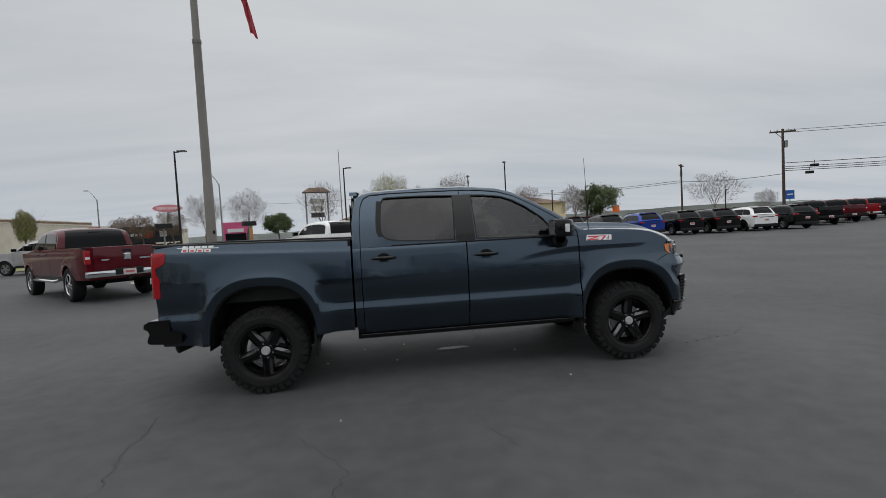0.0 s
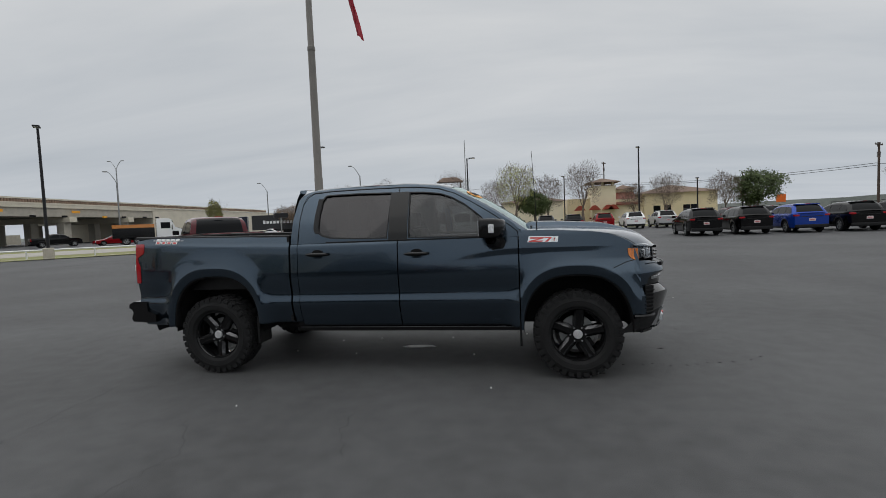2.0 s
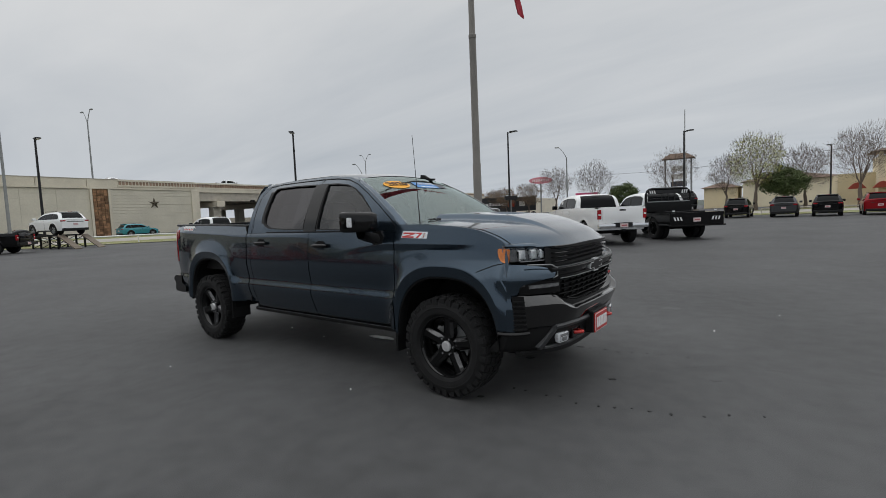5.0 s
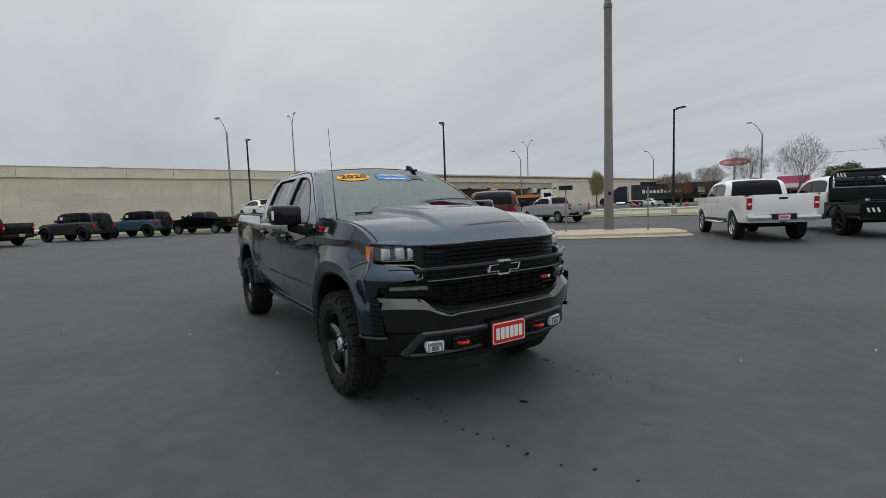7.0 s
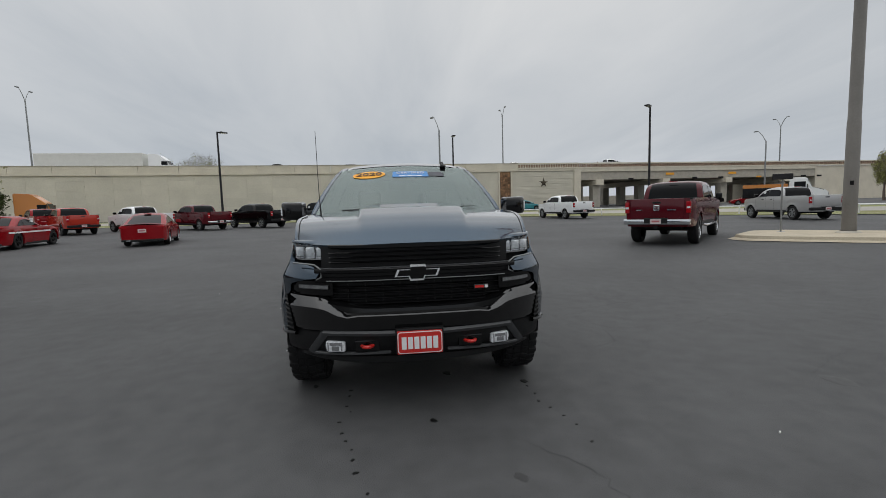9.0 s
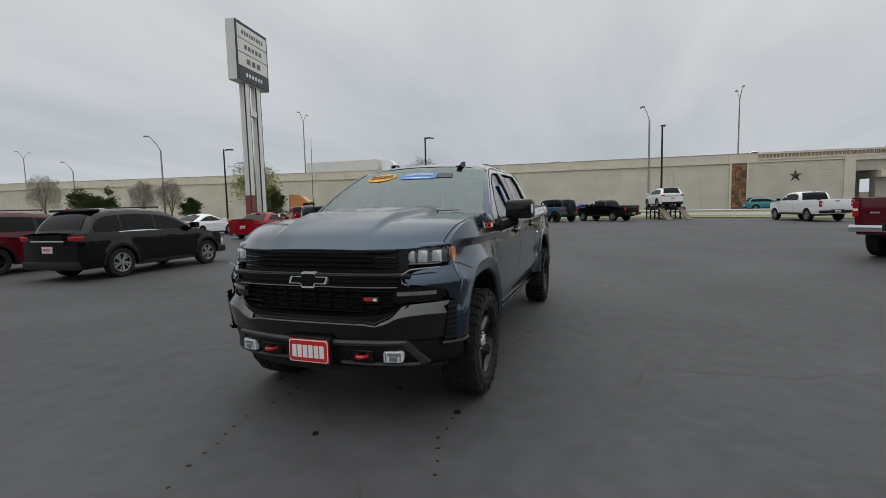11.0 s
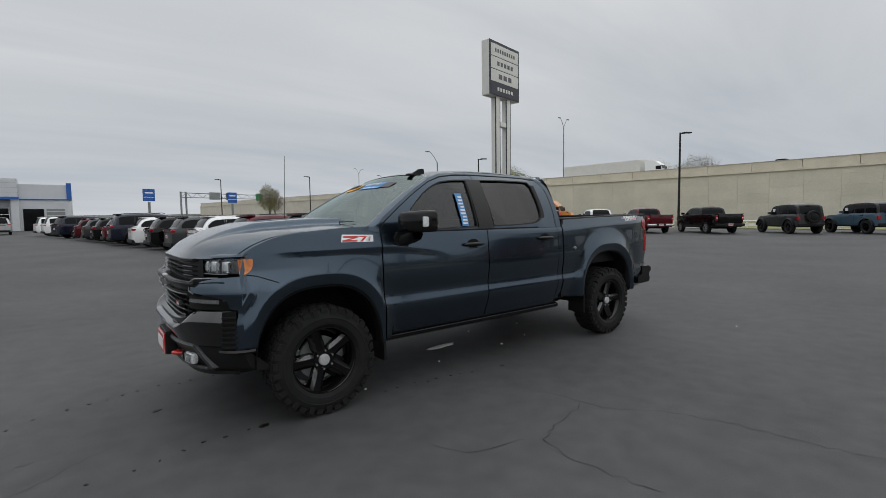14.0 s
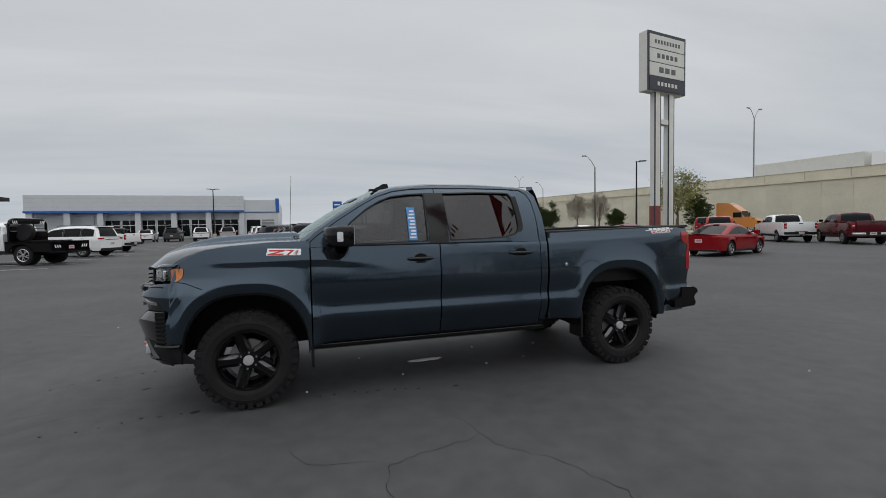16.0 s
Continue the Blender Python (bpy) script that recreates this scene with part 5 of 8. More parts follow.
def wall_box(bm, s0, s1, o0, o1, z0, z1):
    n = max(1, math.ceil((s1 - s0) / 6.5))
    rows = [[bm.verts.new(along(s0 + (s1 - s0) * k / n, o, z)) for o, z in ((o0, z0), (o1, z0), (o1, z1), (o0, z1))] for k in range(n + 1)]
    for a, b in zip(rows, rows[1:]):
        for k in range(4):
            bm.faces.new((a[k], a[(k + 1) % 4], b[(k + 1) % 4], b[k]))
    bm.faces.new(rows[0][::-1])
    bm.faces.new(rows[-1])


TOP = 9.05
WALL_END = 36.2
wall = thing("retaining_wall", Matrix.Identity(4), "tan cast-panel retaining wall carrying the highway", "wall", kind="structure")
bm = bmesh.new()
wall_box(bm, -300, WALL_END, -3.0, -0.10, 0, 7.95)
part("wall_core", bm, WALL_CAP, wall)
# the highway deck behind the wall
bm = bmesh.new()
wall_box(bm, -300, 220, -24, -0.5, 7.6, 8.0)
part("deck", bm, ROAD, wall)
for s0 in range(-298, 36, 6):
    pc = bmesh.new()
    wall_box(pc, s0, min(s0 + 5.95, WALL_END), -0.45, 0.12, 7.86, TOP)
    part("barrier_panel", pc, WALL_CAP, wall)
bm = bmesh.new()
wall_box(bm, -300, WALL_END, -0.3, 0.24, 7.58, 7.84)
part("ledge", bm, WALL_CAP, wall)
bm = bmesh.new()
wall_box(bm, -300, WALL_END, -0.5, 0.18, TOP, TOP + 0.08)
part("barrier_cap", bm, CONCRETE, wall)
# star and stone pier
star = thing("wall_star", Matrix.Translation((*along(29.2, 0.12, 0)[:2], 5.25)) @ Matrix.Rotation(radians(4.86), 4, "Z"), "dark bronze five-point star on the wall", "star")
bm = bmesh.new()
ctr = bm.verts.new((0.28, 0, 0))
ring = []
for k in range(10):
    q = 1.0 if k % 2 == 0 else 0.36
    a = radians(90 + 36 * k)
    ring.append(bm.verts.new((0.0, q * math.cos(a), q * math.sin(a))))
for k in range(10):
    bm.faces.new((ctr, ring[k], ring[(k + 1) % 10]))
bm.faces.new(ring)
part("star_plate", bm, material("aged_bronze", (0.10, 0.085, 0.06), 0.45, 0.7, vary=0.3, scale=3), star)
part("star_mount", tube([(-0.1, 0, 0), (0.1, 0, 0)], 0.12, 10), STEEL_DARK, star)
pier = thing("stone_pier", Matrix.Identity(4), "rust-coloured rubble stone pier set in the wall", "pier", kind="structure")
random.seed(5)
for i in range(4):
    for j in range(17):
        pc = bmesh.new()
        s0, z0 = 20.6 + 0.48 * i + random.uniform(-0.05, 0.05), 0.25 + 0.42 * j + random.uniform(-0.05, 0.05)
        wall_box(pc, s0, s0 + random.uniform(0.36, 0.47), 0.0, random.uniform(0.18, 0.30), z0, z0 + random.uniform(0.30, 0.40))
        part("stone", pc, STONE, pier)
bm = bmesh.new()
wall_box(bm, 20.5, 22.6, -0.1, 0.14, 0, 7.56)
part("mortar", bm, LEAF_RUST, pier)
for s0 in (20.2, 22.6):
    bm = bmesh.new()
    wall_box(bm, s0, s0 + 0.3, -0.1, 0.30, 0, 7.56)
    part("pier_edge", bm, WALL_CAP, pier)
# ribbed facing between pier and bridge
bm = bmesh.new()
for k in range(16):
    wall_box(bm, 22.95, WALL_END - 0.8, 0.0, 0.10 + 0.02 * (k % 3), 0.47 * k, 0.47 * k + 0.44)
part("ribbed_facing", bm, WALL_PANEL, wall)
bm = bmesh.new()
wall_box(bm, WALL_END - 0.8, WALL_END + 0.6, -6, 0.35, 0, 7.9)
part("abutment", bm, WALL_CAP, wall)

bridge = thing("overpass", Matrix.Identity(4), "pale concrete highway overpass on square piers", "bridge", kind="structure")
bm = bmesh.new()
wall_box(bm, WALL_END, 92, -24, 0.2, 7.35, 8.0)
part("bridge_deck", bm, WALL_CAP, bridge)
for o in (-0.4, -4.5, -8.6, -12.7, -16.8, -20.9):
    bm = bmesh.new()
    wall_box(bm, WALL_END + 0.5, 92, o - 0.35, o + 0.35, 5.75, 7.35)
    part("girder", bm, CONCRETE, bridge)
for s in (40.5, 55.0, 69.5, 84.0):
    bm = bmesh.new()
    wall_box(bm, s - 0.8, s + 0.8, -24, 0.9, 4.7, 5.75)
    part("pier_cap", bm, WALL_CAP, bridge)
    for o in (-1.2, -8, -15, -22):
        bm = bmesh.new()
        wall_box(bm, s - 0.75, s + 0.75, o - 0.75, o + 0.75, 0, 4.7)
        part("pier_column", bm, CONCRETE, bridge)
bm = bmesh.new()
wall_box(bm, 24, 150, -0.15, 0.25, 8.0, 8.25)
wall_box(bm, 24, 150, -0.15, 0.25, 8.82, 9.08)
part("rail_beam", bm, WALL_CAP, bridge)
bm = bmesh.new()
for k in range(252):
    s = 24.2 + 0.5 * k
    wall_box(bm, s, s + 0.30, -0.1, 0.2, 8.25, 8.82)
tagged(part("rail_balusters", bm, material("rusty_rail_concrete", (0.30, 0.21, 0.15), 0.9, vary=0.3, scale=1.5), bridge), kind="stuff")
bm = bmesh.new()
wall_box(bm, 92, 240, -24, 0.0, 0, 7.9)
part("far_abutment", bm, WALL_CAP, bridge)
for s in (56.0, 70.5):
    bm = bmesh.new()
    wall_box(bm, s - 0.9, s + 0.9, 0.55, 0.62, 6.45, 6.9)
    part("clearance_sign", bm, YELLOW, bridge, "yellow clearance sign")
for s in (46, 60, 66, 75, 80, 86, 90):
    bm = bmesh.new()
    wall_box(bm, s - 0.45, s + 0.45, 2.4, 2.7, 5.5, 5.85)
    part("signal_head", bm, YELLOW if s % 2 else STEEL_DARK, bridge, "hanging traffic signal")
# inner wall seen through the bridge
bm = bmesh.new()
wall_box(bm, 36, 95, -40, -38, 0, 3.0)
part("inner_slope", bm, CONCRETE, bridge)


# ---- lamps and poles ----
def lot_lamp(x, y, h, turn, heads=1):
    ob = thing("street_lamp", pose(x, y, ground_z(x, y), 0, 0, turn), "tall dark bronze lot lamp with flat head on concrete base", "street lamp", group="lot lamps")
    part("base", lathe_z([(0.0, 0.0), (0.32, 0.0), (0.32, 0.75), (0.28, 0.8), (0.0, 0.8)], 16), CONCRETE, ob)
    part("pole", tube([(0, 0, 0.7), (0, 0, h)], [0.11, 0.075], 8), POLE_DARK, ob)
    for k in range(heads):
        s = 1 if k == 0 else -1
        part("arm", box(min(0, s * 0.4), max(0, s * 0.4), -0.04, 0.04, h - 0.12, h - 0.04), POLE_DARK, ob)
        hd = part("lamp_head", box(min(s * 0.25, s * 1.0), max(s * 0.25, s * 1.0), -0.20, 0.20, h - 0.06, h + 0.05, 0.03), POLE_DARK, ob)
        part("lens", box(min(s * 0.35, s * 0.95), max(s * 0.35, s * 0.95), -0.15, 0.15, h - 0.072, h - 0.062), CLEAR_LENS, hd)
    return ob


def lathe_z(profile, n=16):
    bm = bmesh.new()
    rows = [[(r * math.cos(6.28318530718 * k / n), r * math.sin(6.28318530718 * k / n), z) for r, z in profile] for k in range(n + 1)]
    add_grid(bm, rows)
    bmesh.ops.remove_doubles(bm, verts=bm.verts, dist=1e-4)
    return bm


for x, y, h, t in ((15.4, 53.5, 9.5, 250), (-31.3, 21.8, 9.2, 315), (-44.9, 7.0, 8.9, 0), (-38.8, -15.4, 8.7, 150), (-18.4, 37.7, 9.4, 0), (-34.7, -37.3, 8.5, 150), (-5.3, 54.4, 9.7, 0), (8.4, 72.4, 8.2, 250), (33.0, 68.0, 6.9, 250), (24.3, 60.4, 6.0, 250), (52, 60, 5.0, 250)):
    lot_lamp(x, y, h - ground_z(x, y), t)
lot_lamp(15.0, -84.0, 8.6, 0, 2)
lot_lamp(-18, -92, 9.0, 0)
lot_lamp(-30, -78, 9.0, 0)


def road_lamp(x, y, z0, h, turn, arms=2):
    ob = thing("road_lamp", pose(x, y, z0, 0, 0, turn), "galvanised highway lamp with " + ("two curved arms" if arms == 2 else "one curved arm"), "street lamp", group="highway lamps")
    part("pole", tube([(0, 0, 0), (0, 0, h - 1.9)], [0.15, 0.10], 8), GALV, ob)
    for s in ((1, -1) if arms == 2 else (1,)):
        part("arm", tube([(0, 0, h - 1.95), (s * 0.55, 0, h - 0.95), (s * 1.1, 0, h - 0.25), (s * 1.4, 0, h - 0.08)], [0.07, 0.06, 0.05, 0.04], 6), GALV, ob)
        part("lamp_head", box(min(s * 1.3, s * 2.0), max(s * 1.3, s * 2.0), -0.15, 0.15, h - 0.16, h + 0.02, 0.05), GALV, ob)


for x, y, top in ((-86.5, 23.0, 20.5), (-80.0, -59.5, 22.6), (-90.5, 88.0, 19.0), (-78.0, -150.0, 20)):
    road_lamp(x, y, 7.6, top - 7.6, 5, 2)
road_lamp(-54.5, 6.6, 0.2, 12.9, 205, 1)
road_lamp(-66.0, 63.0, 0.3, 12.3, 200, 1)
road_lamp(-27.5, 76.0, 0.3, 12.3, 200, 1)
road_lamp(-44.8, -58.7, 0.3, 12.5, -30, 1)
road_lamp(-62.0, -105.0, 0.3, 13, -30, 1)
road_lamp(-56, 93, 0.4, 12, 200, 1)


# ---- flagpole on its kerbed island ----
isl = thing("kerb_island", pose(-8.2, 11.4, 0.03, 0, 0, 48.6), "pale concrete kerbed island with sloped edge", "traffic island", kind="structure")
outline = [(0.0, 0.25), (0.5, 0.0), (5.0, 0.0), (5.6, 0.3), (5.8, 0.8), (5.9, 2.6), (5.3, 3.3), (1.2, 3.5), (0.2, 2.9), (-0.2, 0.8)]
cx, cy = 2.9, 1.7


def ring_at(k, z):
    return [(cx + (x - cx) * k, cy + (y - cy) * k, z) for x, y in outline]


bm = bmesh.new()
vs = add_grid(bm, [ring_at(1.06, 0.0), ring_at(1.0, 0.06), ring_at(0.985, 0.15), ring_at(0.93, 0.165), ring_at(0.91, 0.15)], True)
bm.faces.new(vs[-1])
part("island_slab", bm, material("warm_kerb_concrete", (0.46, 0.40, 0.30), 0.9, vary=0.16, scale=1.5, bump=0.3, bump_scale=50), isl, smooth=30)
flag = thing("flagpole", pose(-7.90, 15.10, 0.14), "tall tapered grey flagpole on the island", "flagpole")
part("pole", tube([(0, 0, 0), (0, 0, 3.7), (0, 0, 3.72), (0, 0, 9.6)], [0.205, 0.19, 0.178, 0.16], 20), POLE_GREY, flag, smooth=40)
part("pole_top", tube([(0, 0, 9.6), (0, 0, 9.62), (0, 0, 24)], [0.152, 0.145, 0.08], 20), POLE_GREY, flag, smooth=40)
part("collar", lathe_z([(0.0, 0.0), (0.36, 0.0), (0.36, 0.05), (0.26, 0.10), (0.26, 0.0)], 20), CONCRETE, flag)
part("joint_ring", lathe_z([(0.165, 9.5), (0.178, 9.53), (0.178, 9.68), (0.15, 9.72)], 20), POLE_GREY, flag)
part("hand_hole", box(-0.06, 0.06, -0.05, 0.05, 1.62, 1.76, 0.01, Matrix.Rotation(radians(-42), 4, "Z") @ Matrix.Translation((0.165, 0, 0))), STEEL_DARK, flag)
rows = []
for k in range(25):
    t = k / 24
    z = 12.87 - 2.45 * t
    wid = 0.22 * (1 - t) + 0.08
    base = 1.62 + 0.45 * t
    rows.append([(base + wid * math.sin(0.9 * j + 2.0 * t) * 0.8 + 0.05 * j, 0.15 * math.sin(1.7 * j + 5 * t), z - 0.06 * j) for j in range(7)])
FLAG_RED = material("red_flag_cloth", (0.33, 0.02, 0.035), 0.85, vary=0.2, scale=4)
fl = part("flag", grid(rows), FLAG_RED, flag, "limp hanging red flag", smooth=80)
fl.matrix_local = Matrix.Rotation(radians(20), 4, "Z")
part("flag_upper", grid([[(0.2 + 1.5 * u + 0.15 * math.sin(6 * u), 0.3 * math.sin(5 * u + 2 * v), 22.5 - 9.3 * v * (0.35 + 0.65 * u) - 1.0 * u) for u in [k / 10 for k in range(11)]] for v in [k / 10 for k in range(11)]]), FLAG_RED, flag, smooth=80).matrix_local = Matrix.Rotation(radians(8), 4, "Z")
for x, y in ((-9.2, 13.8), (-6.6, 16.0)):
    sp = thing("sign_post", pose(x, y, 0.15, 0, 0, 45), "thin steel post with small plain box sign", "sign post", group="island sign posts")
    part("post", tube([(0, 0, 0), (0, 0, 1.95)], 0.03, 8), GALV, sp)
    part("sign_box", box(-0.30, 0.30, -0.10, 0.10, 1.90, 2.10, 0.02), POLE_DARK, sp)
    part("foot", box(-0.12, 0.12, -0.12, 0.12, 0, 0.04, 0.01), GALV, sp)

# ---- pylon sign: brand panels are drawn as plain bars ----
pyl = thing("pylon_sign", pose(-33.2, -31.9, 0.2, 0, 0, 9.6), "white twin-leg pylon sign with barred panels over a navy panel", "sign")
part("cabinet", box(-2.75, 2.75, -0.55, 0.40, 14.0, 19.6, 0.06), SIGN_WHITE, pyl)
SIGN_INK = material("grey_sign_ink", (0.10, 0.105, 0.12), 0.5)
part("face_frame", box(-2.72, 2.72, 0.40, 0.47, 14.03, 19.57), SIGN_NAVY, pyl)
for k, z0 in enumerate((18.05, 16.75, 15.45)):
    fp = part("face_panel", box(-2.50, 2.50, 0.47, 0.50, z0, z0 + 1.22, 0.01), SIGN_WHITE, pyl)
    n, w, h = ((9, 0.30, 0.42), (5, 0.50, 0.50), (3, 0.75, 0.60))[k]
    for j in range(n):
        xc = (j - (n - 1) / 2) * (w + 0.12)
        bar("panel_bar", xc - w * 0.40, xc + w * 0.40, 0.50, 0.52, z0 + 0.61 - h * 0.42, z0 + 0.61 + h * 0.42, SIGN_INK, fp)
np_ = part("navy_panel", box(-2.50, 2.50, 0.47, 0.50, 14.15, 15.30, 0.01), SIGN_NAVY, pyl)
for j in range(6):
    xc = (j - 2.5) * 0.50
    bar("panel_bar", xc - 0.15, xc + 0.15, 0.50, 0.52, 14.56, 14.92, SIGN_WHITE, np_)
for s in (-1, 1):
    part("leg", box(s * 0.98 - 0.34, s * 0.98 + 0.34, -0.40, 0.25, 0, 14.1, 0.04), SIGN_WHITE, pyl)
    part("leg_edge", box(s * 0.98 - 0.40, s * 0.98 - 0.345, 0.14, 0.26, 0.0, 14.1), SIGN_NAVY, pyl)
    part("leg_edge", box(s * 0.98 + 0.345, s * 0.98 + 0.40, 0.14, 0.26, 0.0, 14.1), SIGN_NAVY, pyl)
part("cross_bar", box(-0.55, 0.55, -0.38, 0.24, 11.0, 11.5, 0.04), SIGN_WHITE, pyl)
part("leg_panel", box(0.60, 1.36, -0.43, 0.28, 0.0, 3.1, 0.02), material("faded_red_panel", (0.20, 0.05, 0.045), 0.6, vary=0.2), pyl, "faded red panel on one leg")

# ---- low buildings round about ----
show = thing("showroom", pose(0, -90, ground_z(20, -90)), "long pale grey showroom with blue band and glazed front", "building")
part("wall_block", box(11.0, 44.0, -30, -0.5, 0, 7.6), PANEL_GREY, show)
part("fascia", box(10.6, 44.0, -0.5, 1.8, 4.95, 7.75, 0.05), PANEL_GREY, show)
part("blue_band", box(10.55, 44.05, -0.4, 1.95, 4.70, 5.05), BLUE, show)
part("service_wing", box(4.7, 10.6, -30, 0.9, 0, 7.0), PANEL_GREY, show)
part("blue_band", box(4.4, 10.7, -0.4, 1.05, 4.65, 4.80), BLUE, show)
part("blue_fin", box(4.4, 5.0, -2, 1.1, 4.7, 7.3), BLUE, show)
for k in range(3):
    z = 5.7 + 0.7 * k
    part("cladding_joint", box(10.58, 44.02, 1.80, 1.812, z, z + 0.02), GALV, show)
for x in (11.0, 16.6, 22.2, 27.8, 33.4, 38.2, 43.4):
    part("column", box(x - 0.45, x + 0.45, 0.7, 1.6, 0, 4.75, 0.03), PANEL_GREY, show)
for k in range(8):
    x0 = 11.8 + 2.75 * k
    w = part("window", box(x0, x0 + 2.5, -0.49, -0.40, 0.4, 3.4), FAR_GLASS, show)
    for q in (0, 1.25, 2.44):
        part("mullion", box(x0 + q, x0 + q + 0.08, -0.41, -0.34, 0.3, 3.4), CHROME, w)
    part("transom", box(x0, x0 + 2.5, -0.41, -0.35, 2.45, 2.55), CHROME, w)
part("doorway", box(7.8, 10.2, 0.90, 0.98, 0, 3.3), FAR_GLASS, show)
part("roller_door", box(5.3, 7.5, 0.90, 0.98, 0.2, 3.3), GALV, show)
for k in range(4):
    part("door_rail", box(5.3, 7.5, 0.98, 1.02, 0.9 + 0.65 * k, 1.0 + 0.65 * k), PANEL_GREY, show)
for k in range(5):
    part("porch_column", box(36.5 + 1.9 * k, 37.1 + 1.9 * k, -6 - k, -5.4 - k, 0, 4.8), PANEL_GREY, show)
part("porch_opening", box(35.0, 43.2, -0.46, -0.40, 0.2, 4.5), PANEL_GREY, show)
can = thing("canopy", pose(29.5, -50.5, ground_z(29, -50)), "dark flat canopy on thin steel posts", "canopy")
part("roof_slab", box(0.7, 12, -5, 3.2, 4.85, 5.25, 0.05), POLE_DARK, can)
for x, y in ((1.9, 2.4), (6.5, 2.4), (11, 2.4)):
    part("post", tube([(x, y, 0), (x, y, 4.8)], 0.10, 8), GALV, can)

plaza = thing("shopping_plaza", pose(0, 78, ground_z(20, 78)), "yellow stucco shopping plaza with tiled roofs and red awnings", "building")
part("main_wall", box(22, 33.5, 0, 14, 0, 4.7), STUCCO, plaza)


def hip(x0, x1, y0, y1, z0, z1, over=0.6):
    x0, x1, y0, y1 = x0 - over, x1 + over, y0 - over, y1 + over
    bm = bmesh.new()
    d = min(x1 - x0, y1 - y0) / 2 * 0.98
    b = [bm.verts.new(p) for p in ((x0, y0, z0), (x1, y0, z0), (x1, y1, z0), (x0, y1, z0))]
    t = [bm.verts.new(p) for p in ((x0 + d, y0 + d, z1), (x1 - d, y0 + d, z1), (x1 - d, y1 - d, z1), (x0 + d, y1 - d, z1))]
    for k in range(4):
        bm.faces.new((b[k], b[(k + 1) % 4], t[(k + 1) % 4], t[k]))
    bm.faces.new(t)
    bm.faces.new(b[::-1])
    return bm


part("main_roof", hip(22, 33.5, 0, 14, 4.7, 6.3), TILE_ROOF, plaza)
part("link_wall", box(17.2, 22.2, 1, 13, 0, 4.0), STUCCO_PALE, plaza)
part("link_roof", prism([(0.5, 3.2), (3.8, 5.3), (3.8, 5.15), (0.5, 3.0)], 17.2, 21.2, "x"), material("red_metal_roof", (0.22, 0.06, 0.035), 0.6), plaza)
part("tower_wall", box(13.3, 17.2, -1.5, 4, 0, 6.3), STUCCO_PALE, plaza)
part("tower_roof", hip(13.3, 17.2, -1.5, 4, 6.9, 7.7, 0.8), TILE_ROOF, plaza)
for x in (13.5, 15.1, 16.7):
    part("tower_post", box(x - 0.2, x + 0.2, -1.4, -1.0, 6.3, 6.9), STUCCO_PALE, plaza)
part("tower_louvre", box(13.6, 16.9, -1.45, -1.40, 5.2, 6.4), TILE_ROOF, plaza)
part("second_tower", box(18.3, 21.2, 4, 9, 0, 5.9), STUCCO_PALE, plaza)
part("second_tower_roof", hip(18.3, 21.2, 4, 9, 5.9, 6.7, 0.6), TILE_ROOF, plaza)
for x in (11.2, 13.6, 15.8, 16.6):
    aw = part("awning", prism([(x - 0.9 + 1.8 * k / 8, 2.3 + 0.8 * math.sin(math.pi * k / 8)) for k in range(9)], -2.6, -1.5, "y"), material("red_awning", (0.30, 0.05, 0.03), 0.8), plaza, "red cloth awning")
for x in (23.5, 25.2, 28.2, 29.4):
    part("plaza_window", box(x, x + 1.1, -0.06, 0.02, 0.9, 2.6), FAR_GLASS, plaza)
part("low_wing", box(9.5, 13.3, 1, 10, 0, 4.4), STUCCO, plaza)
sh = thing("low_shops", pose(-8, 105, 0.5), "row of cream stucco shops beyond the trees", "building")
part("shop_wall", box(5, 20, 0, 12, 0, 5.0), STUCCO_PALE, sh)
part("shop_roof", hip(5, 20, 0, 12, 5.0, 6.4), TILE_ROOF, sh)
part("shop_wing", box(-2, 4, 2, 12, 0, 4.2), STUCCO, sh)
part("shop_wing_roof", hip(-2, 4, 2, 12, 4.2, 5.4), TILE_ROOF, sh)
pk = thing("pink_shop", pose(-34.5, 106, 0.5, 0, 0, 18), "bright pink shop with orange neighbour", "building")
PINK = material("pink_cladding", (0.62, 0.10, 0.22), 0.6)
part("shop_wall", box(-2.6, 2.6, 0, 10, 0, 4.8), PINK, pk)
part("shop_sign", box(-1.7, 1.7, -0.15, 0, 2.5, 3.3), PAPER, pk)
part("shop_front", box(-2.2, 2.2, -0.1, 0, 0, 2.2), FAR_GLASS, pk)
part("side_wall", box(2.7, 3.7, 1, 10, 0, 3.8), material("orange_stucco", (0.60, 0.28, 0.05), 0.8), pk)
tb = thing("oval_sign", pose(-88.0, 197.0, 0.5, 0, 0, 22) @ Matrix.Scale(1.78, 4), "faded red oval sign on a pole", "sign")
part("sign_oval", prism([(3.0 * math.cos(6.28318 * k / 32), 8.4 + 0.85 * math.sin(6.28318 * k / 32)) for k in range(32)], -0.3, 0.3, "y"), material("sign_pink_red", (0.66, 0.24, 0.28), 0.5), tb)
for k in range(10):
    bar("sign_bar", -2.1 + 0.43 * k, -1.82 + 0.43 * k, -0.33, -0.30, 8.1, 8.7, material("sign_pale", (0.75, 0.62, 0.62), 0.6) if k == 0 else bpy.data.materials["sign_pale"], tb)
part("pole", tube([(0, 0, 0), (0, 0, 7.6)], 0.2, 8), GALV, tb)
tw = thing("tower_sign", pose(-20.5, 140, 0.6, 0, 0, 8) @ Matrix.Scale(1.9, 4), "tall open-frame plaza sign with tiled cap", "sign")
